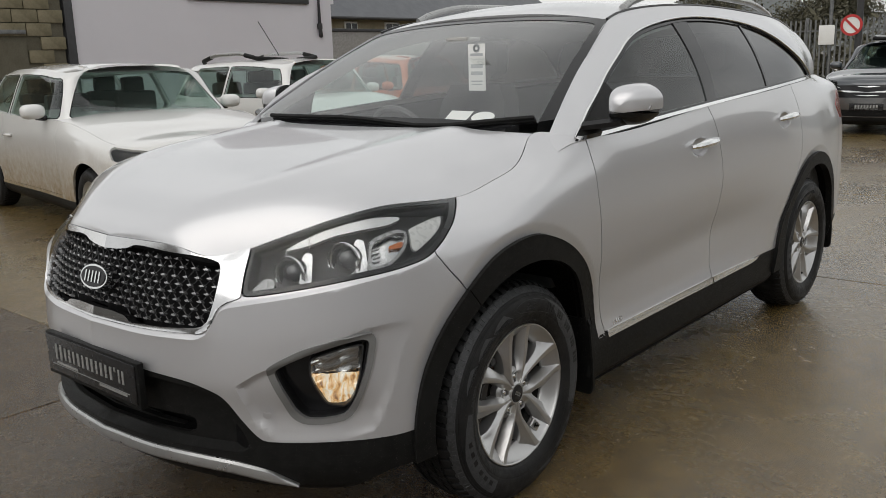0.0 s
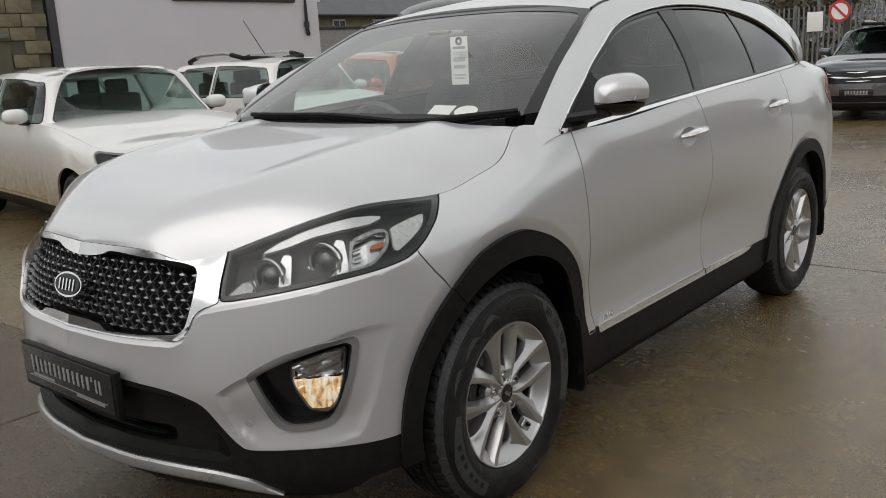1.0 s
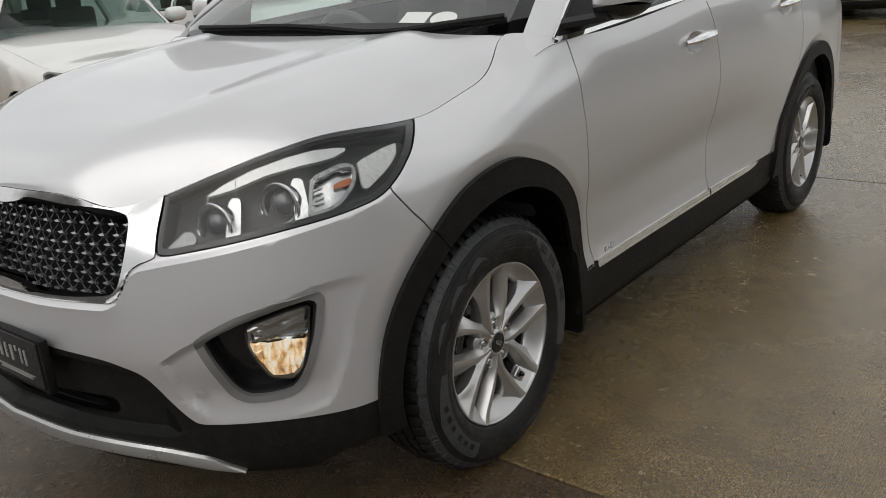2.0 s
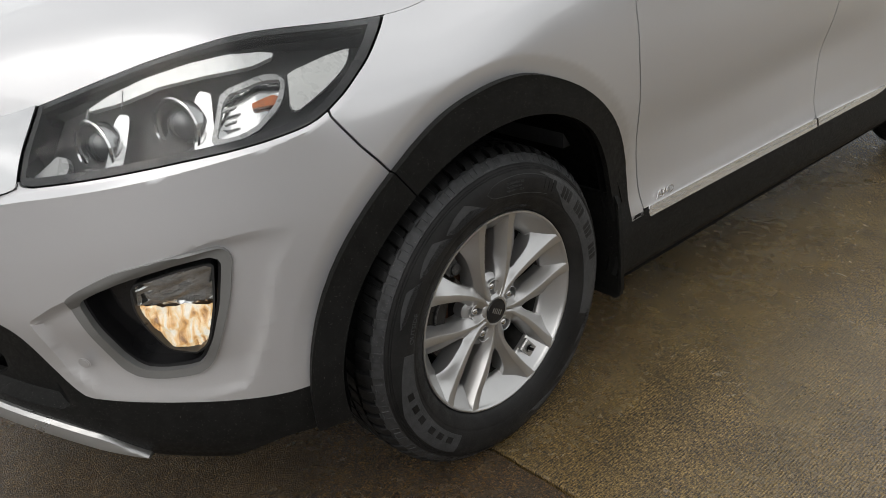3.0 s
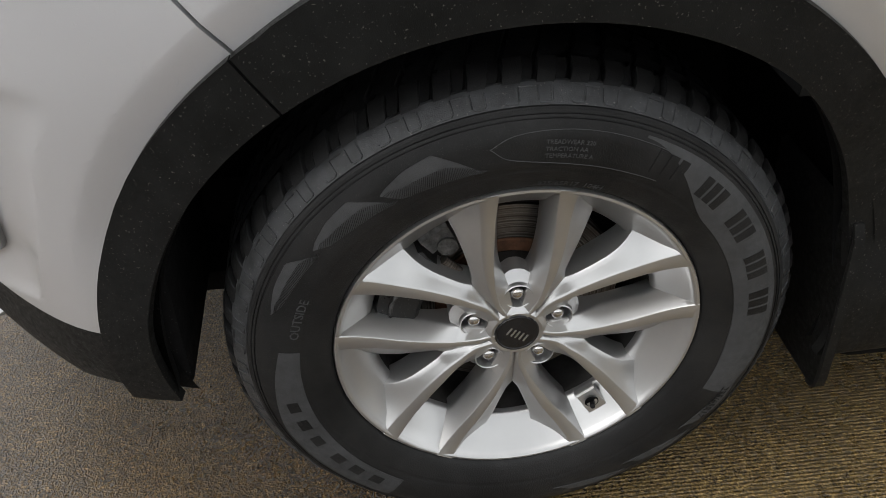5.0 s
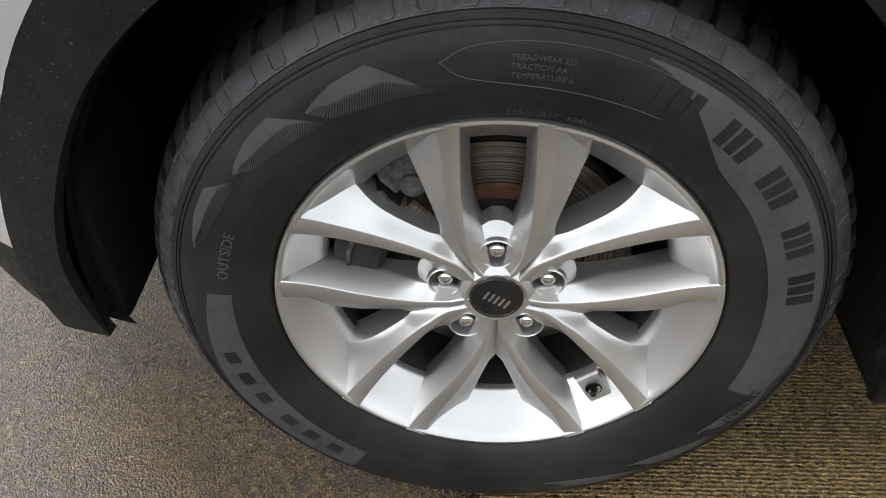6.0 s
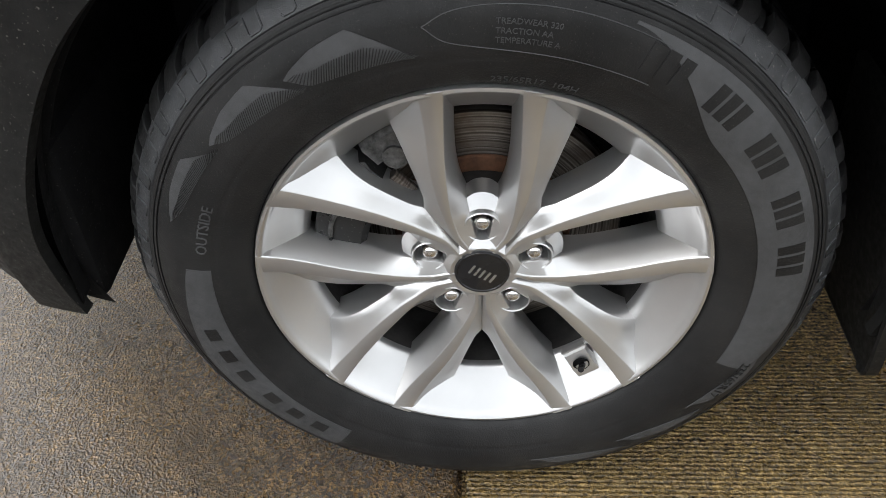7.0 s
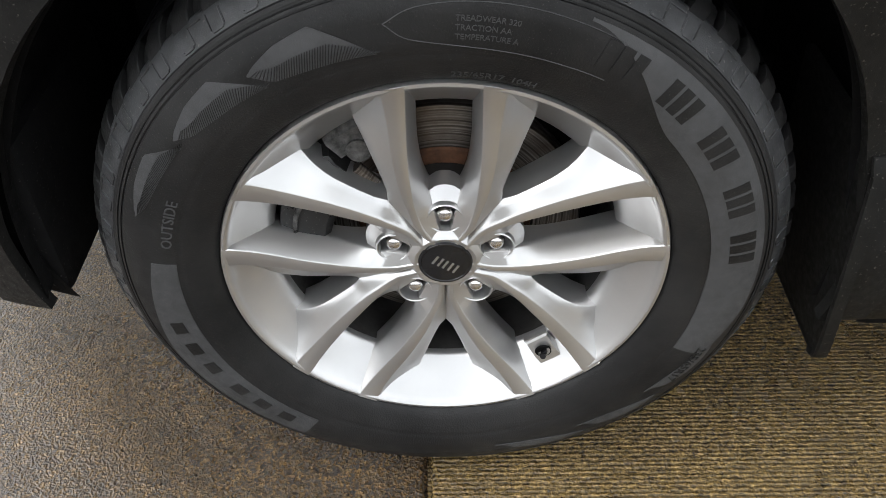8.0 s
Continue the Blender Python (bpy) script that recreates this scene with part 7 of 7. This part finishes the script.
# ---- the other cars of the yard ----
def make_car(name, label, paint, at, length, width, height, base, overhang, nose, belt, screen, cabin, rear_rake, wheel_turn=0.0, rails=False, deck=None, glass=None, front=(.17, .04, .42, .014)):
    """A parked car built like the first one: body side, bonnet and tail, cabin with windows, wheels.
    nose: height of the bonnet's front edge; front: the grille's foot and head below it, its share of the half width and its bars; screen: y of the windscreen's foot; cabin: y of the cabin's end."""
    car = thing(name, label, "car", "cars parked in the yard", at=at)
    h = width / 2
    y0, y1 = -overhang, length - overhang
    plan = [(0, y0), (h * .35, y0 + .03), (h * .68, y0 + .13), (h * .88, y0 + .32), (h * .97, y0 + .62), (h, 0.2), (h * .995, base * .5), (h, base - .1), (h * .96, y1 - .5), (h * .86, y1 - .2), (h * .6, y1 - .05), (0, y1)]
    deck = belt if deck is None else deck
    ym, yr = base * .5, y1 - .5
    ln = [
        [(X(0), .12, .17), (Y(0), .14, .16), (Y(ym), .12, .17), (Y(yr), .12, .20), (("b", 0), .12, .25)],
        [(X(0), .03, .25), (Y(0), .03, .24), (Y(ym), .05, .25), (Y(yr), .04, .27), (("b", 0), .03, .32)],
        [(X(0), .0, .42), (Y(0), .01, .44), (Y(ym), .03, .44), (Y(yr), .02, .46), (("b", 0), .0, .50)],
        [(X(0), .01, .56), (Y(0), .0, .62), (Y(ym), .012, .64), (Y(yr), .0, .68), (("b", 0), .01, .70)],
        [(X(0), .05, nose - .06), (Y(y0 + .5), .03, nose), (Y(0), .01, nose + .06), (Y(ym), .004, belt - .16), (Y(yr), .02, belt - .14), (("b", 0), .05, deck - .14)],
        [(X(0), .11, nose), (Y(y0 + .5), .12, nose + .05), (Y(0), .10, nose + .13), (Y(screen), .07, belt), (Y(ym), .035, belt + .01), (Y(yr), .06, deck + .0), (("b", 0), .10, deck)],
    ]
    sk = Skin(plan, ln, ds=.045, rows=34, soft=(1.2, .9))
    sh = sk.mesh()
    arches = []
    for ya in (0.0, base):
        c = sk.at(("y", ya))
        arches.append([(c + .355 * math.sin(t), .315 + .355 * math.cos(t)) for t in np.linspace(-1.9, 1.9, 40)])
    for a in arches:
        sh = sh.outside(a, 0)
    sF = sk.at(("y", 0.0))
    sills = sh.keep(sh.q[:, 1] - .30)
    sh = sh.keep(.30 - sh.q[:, 1])
    lamp = [(sk.at(("x", h * .52)), nose - .13), (sF - .42, nose - .07), (sF - .36, nose + .03), (sk.at(("x", h * .62)), nose - .01)]
    grill = roundpoly([(-1, nose - front[0]), (h * (front[2] - .06), nose - front[0]), (h * front[2], nose - front[0] * .75 - .01), (h * (front[2] + .03), nose - front[1] - .01), (-1, nose - front[1])], .02)
    intake = [(-1, .30), (h * .62, .31), (h * .66, .42), (-1, .43)]
    dA, dB, dC = sk.at(("y", screen + .12)), sk.at(("y", (screen + cabin) / 2 + .08)), sk.at(("y", cabin - .25))
    body_sh = sh.outside(lamp, .003).outside(grill, 0).outside(intake, 0)
    doors = []
    for a, b in ((dA, dB), (dB, dC)):
        dp = [(a + .02, 1.5), (a, .8), (a + .03, .33), (b - .01, .33), (b, .8), (b - .05, 1.5)]
        d = body_sh.inside(dp, -.004)
        for ar in arches:
            d = d.outside(ar, .03)
        doors.append(d)
        body_sh = body_sh.outside(dp, .0)
    body = part("body", both(body_sh).data("body", .02), paint, car)
    part("underbody", both(Sheet(sh.p - sh.nrm * .02, sh.q, sh.f)).data("underbody", 0), VOID, car)
    part("skirt", both(sills).data("skirt", .02), PLASTIC, car)
    part("grille", both(sh.inside(grill, .0).moved(-.012)).data("grille", 0), GLOSSBLACK, car)
    part("air_intake", both(sh.inside(intake, .0).moved(-.015)).data("air_intake", 0), PLASTIC, car)
    for i in range(3):
        zb = nose - front[0] + .015 + i * (front[0] - front[1] - .02) / 2.7
        bar = sh.inside([(-1, zb), (h * (front[2] - .03), zb), (h * (front[2] - .03), zb + front[3]), (-1, zb + front[3])]).moved(.004)
        part("grille_bar", both(bar).data("grille_bar", .012), CHROME, car)
    pl = part("plate", boxed((.52, .02, .115), (0, y0 + .012, .47), .004), PLATEBLACK, car, "black dealer plate with pale bars")
    ink = bmesh.new()
    for i in range(8):
        box(ink, (.028, .003, .045), (-.16 + i * .046, y0 - .0005, .480))
    box(ink, (.36, .003, .008), (0, y0 - .0005, .440))
    part("plate_lettering", ink, PLATEINK, pl)
    # bonnet and rear deck: a crowned skin between the two sides
    top = sk.P[-1]
    n, m = len(top), 15
    bm = bmesh.new()
    rows = []
    for i in range(n):
        row = []
        for j in range(m):
            w = 2 * j / (m - 1) - 1
            crown = .055 * min(1, top[i, 0] / (h * .75)) * (1 - abs(w) ** 3)
            row.append(bm.verts.new((top[i, 0] * w * .995, top[i, 1], top[i, 2] + crown - .001)))
        rows.append(row)
    for ra, rb in zip(rows[:-1], rows[1:]):
        for j in range(m - 1):
            bm.faces.new((ra[j], ra[j + 1], rb[j + 1], rb[j]))
    bmesh.ops.remove_doubles(bm, verts=bm.verts, dist=1e-5)
    bmesh.ops.recalc_face_normals(bm, faces=bm.faces)
    part("bonnet", bm, paint, car)
    # cabin
    c0, c1 = screen, cabin
    hb = h - .045
    cplan = [(0, c0), (hb * .5, c0 + .03), (hb * .86, c0 + .12), (hb * .985, c0 + .34), (hb, c0 + .8), (hb * .995, (c0 + c1) / 2), (hb * .97, c1 - .5), (hb * .88, c1 - .16), (hb * .5, c1 - .02), (0, c1)]
    rk = .62 * (height - belt) / .48
    cl = []
    for f, more in ((0, 0), (.35, 0), (.7, .02), (.90, .10), (1.0, .34)):
        z = belt - .01 + (height - .045 - belt) * f
        ins = f ** .95 + more
        cl.append([(("x", 0), rk * 1.22 * ins, z + .02 * (f == 0)), (("x", hb * .5), rk * 1.15 * ins, z), (("x", hb * .84), rk * .72 * ins, z - .02 * f), (("y", c0 + .5), .20 * ins, z - .05 * f), (("y", c0 + 1.0), .20 * ins, z - .012 * f), (("y", (c0 + c1) / 2), .20 * ins, z), (("y", c1 - .5), (.2 + rear_rake * .12) * ins, z - .02 * f), (("b", hb * .5), rear_rake * ins, z - .04 * f), (("b", 0), rear_rake * 1.05 * ins, z - .04 * f)])
    ck = Skin(cplan, cl, ds=.04, rows=26, soft=(1.3, .8))
    cs = ck.mesh()
    v = np.repeat(np.linspace(0, 1, ck.rows), ck.n)
    cs.q = np.stack([cs.q[:, 0], v], -1)
    sA = ck.at(("x", hb * .86)) + .10
    sB, sC = ck.at(("y", (c0 + c1) / 2 + .02)), ck.at(("y", c1 - .62))
    wins = {"windscreen": [(-1, .05), (sA - .07, .05), (sA + .01, .95), (-1, .97)],
            "front_window": [(sA + .04, .06), (sB - .05, .06), (sB - .03, .92), (sA + .26, .92)],
            "rear_window": [(sB + .03, .06), (sC, .06), (sC - .06, .90), (sB + .04, .92)],
            "quarter_window": [(sC + .04, .08), (sC + .32, .12), (sC + .16, .78), (sC - .01, .80)],
            "back_window": [(ck.length - hb * .72, .10), (ck.length + .5, .10), (ck.length + .5, .9), (ck.length - hb * .66, .88)]}
    wins = {nm: [(a, v * .78) for a, v in poly] for nm, poly in wins.items()}
    frame_sh = cs
    for nm, poly in wins.items():
        rp = roundpoly(poly, .05)
        frame_sh = frame_sh.outside(rp, 0)
        pane = cs.inside(rp, .002).moved(-.008)
        pm = PANE if nm in ("windscreen", "front_window") or glass is None else glass
        if nm in ("windscreen", "back_window"):
            part(nm, both(pane).data(nm, 0), pm, car)
            edge = cs.inside(rp, .0).outside(rp, -.014).moved(-.004)
            part("screen_border", both(edge).data("screen_border", 0), GLOSSBLACK, car)
        else:
            for sgn in (1, -1):
                q = pane if sgn > 0 else pane.mirrored()
                part(nm, q.data(nm, 0), pm, car)
                edge = cs.inside(rp, .012).outside(rp, .0).moved(.003)
                part("window_trim", (edge if sgn > 0 else edge.mirrored()).data("window_trim", .006), GLOSSBLACK, car)
    part("cabin_frame", both(frame_sh).data("cabin_frame", .03), paint, car)
    rt = ck.P[-1]
    bm = bmesh.new()
    rows = []
    for i in range(len(rt)):
        rows.append([bm.verts.new((rt[i, 0] * (2 * j / 10 - 1), rt[i, 1], rt[i, 2] + .045 * min(1, rt[i, 0] / (h * .6)) * (1 - abs(2 * j / 10 - 1) ** 2.5) - .001)) for j in range(11)])
    for ra, rb in zip(rows[:-1], rows[1:]):
        for j in range(10):
            bm.faces.new((ra[j], ra[j + 1], rb[j + 1], rb[j]))
    bmesh.ops.remove_doubles(bm, verts=bm.verts, dist=1e-5)
    bmesh.ops.recalc_face_normals(bm, faces=bm.faces)
    part("roof", bm, paint, car)
    for sgn in (1, -1):
        def sd(s_):
            return s_ if sgn > 0 else s_.mirrored()
        for d, nm in zip(doors, ("front_door", "rear_door")):
            dd = part(nm, sd(d).data(nm, .012), paint, car)
            sm = np.array([d.q[:, 0].max() - .17, belt - .17])
            hp = d.p[np.argmin(np.hypot(d.q[:, 0] - sm[0], d.q[:, 1] - sm[1]))]
            part("door_handle", tube([Vector((sgn * (hp[0] + .01), hp[1] - .10, hp[2])), Vector((sgn * (hp[0] + .032), hp[1] - .05, hp[2])), Vector((sgn * (hp[0] + .032), hp[1] + .06, hp[2])), Vector((sgn * (hp[0] + .01), hp[1] + .10, hp[2]))], .013, 8), paint, dd)
        lampsh = sh.inside(lamp, 0)
        hl = part("headlamp", sd(lampsh.moved(-.03)).data("headlamp", 0), REFLECT, car, "clear headlamp")
        part("lamp_cover", sd(lampsh).data("lamp_cover", 0), LENS, hl)
        ym_ = screen + .42
        mc = Vector((sgn * (h + .06), ym_, belt + .085))
        bm = bmesh.new()
        bmesh.ops.create_uvsphere(bm, u_segments=20, v_segments=12, radius=1)
        for vv in bm.verts:
            c = vv.co
            vv.co = Vector((mc.x + math.copysign(abs(c.x) ** .7, c.x) * .11, mc.y + (c.y if c.y < 0 else c.y * .3) * .085, mc.z + math.copysign(abs(c.z) ** .75, c.z) * .068))
        mi = part("door_mirror", bm, paint, car)
        part("mirror_foot", tube([Vector((sgn * (h - .06), ym_ + .02, belt + .02)), Vector((sgn * (h + .03), ym_ + .01, belt + .035))], .028, 8), GLOSSBLACK, mi)
        if rails:
            ys = np.linspace(c0 + 1.0, c1 - .40, 14)
            pts, rd = [], []
            for i, y in enumerate(ys):
                xi = np.interp(y, rt[5:-12, 1], rt[5:-12, 0])
                zi = np.interp(y, rt[5:-12, 1], rt[5:-12, 2])
                pts.append(Vector((sgn * (xi - .05), y, zi + .015 + .095 * min(1, 3.4 * min(i, 13 - i) / 13) ** .7)))
                rd.append(.026)
            rl = part("roof_rail", tube(pts, rd, 10), SATIN, car)
            part("rail_foot", tube([p + Vector((0, 0, -.004)) for p in pts[:4]], .031, 10), PLASTIC, rl)
            part("rail_foot", tube([p + Vector((0, 0, -.004)) for p in pts[-4:]], .031, 10), PLASTIC, rl)
    # inside
    part("dashboard", boxed((width - .34, .34, .26), (0, c0 + .42, belt - .10), .06), DASH, car)
    for xs_, yy in ((-.36, c0 + 1.35), (.36, c0 + 1.35), (-.36, c0 + 2.15), (.36, c0 + 2.15)):
        b = bmesh.new()
        box(b, (.44, .14, .58), (xs_, yy, belt - .08), .05)
        box(b, (.24, .10, .16), (xs_, yy + .04, belt + .28), .04)
        part("seat", b, CLOTH, car)
    part("cabin_floor", boxed((width - .3, c1 - c0 - .5, .05), (0, (c0 + c1) / 2, .45), .01), CLOTH, car)
    k = .315 / .3687
    for y_, sx in ((0.0, 1), (base, 1), (0.0, -1), (base, -1)):
        wpos = pose(sx * (h - .035), y_, .313, 0, 0, 0 if sx > 0 else 180)
        rim = new("wheel", WHEEL["alloy"])
        rim.parent = car
        rim.matrix_local = wpos @ Matrix.Rotation(-radians(wheel_turn), 4, "X") @ Matrix.Scale(k, 4)
        for nm, me, lb in WHEEL["bits"]:
            if nm in ("tyre", "tread", "centre_cap", "brake_disc", "dust_shield"):
                o = new(nm, me)
                o.parent = rim
        liner = lathe([(.001, .50), (.35, .50), (.352, h - .03)], 28, "x", -1.7, 1.7)
        for vv in liner.verts:
            vv.co = Vector((vv.co.x * sx, vv.co.y + y_, vv.co.z + .315))
        part("arch_liner", liner, VOID, car)
    return car


make_car("white_saloon", "white four-door saloon with road dirt along its flank", WHITE, pose(-4.41, 2.28, 0, 0, 0, 82.4), 4.76, 1.86, 1.52, 2.88, .80, .78, .995, .53, 3.72, .78, deck=1.07)
white_estate = make_car("white_estate", "white estate car with silver and black roof rails", WHITE, pose(-5.62, 5.72, 0, 0, 0, 86.5), 4.50, 1.74, 1.54, 2.80, .80, .78, 1.0, .42, 3.55, .30, rails=True)
make_car("orange_hatchback", "orange hatchback parked at the end of the row", ORANGE, pose(-6.2, 8.6, 0, 0, 0, 88), 4.05, 1.76, 1.56, 2.55, .80, .76, .98, .40, 3.15, .30)
make_car("dark_grey_suv", "dark grey SUV with a bright barred grille", DARK_BLUE, pose(-1.50, 14.1, 0, 0, 0, 1.5), 4.30, 1.76, 1.58, 2.55, .84, .90, 1.04, .42, 3.30, .30, rails=True, front=(.28, .07, .62, .030))
part("aerial", tube([(-.35, 1.25, 1.56), (-.30, 1.75, 2.02)], .006, 6), GLOSSBLACK, white_estate)
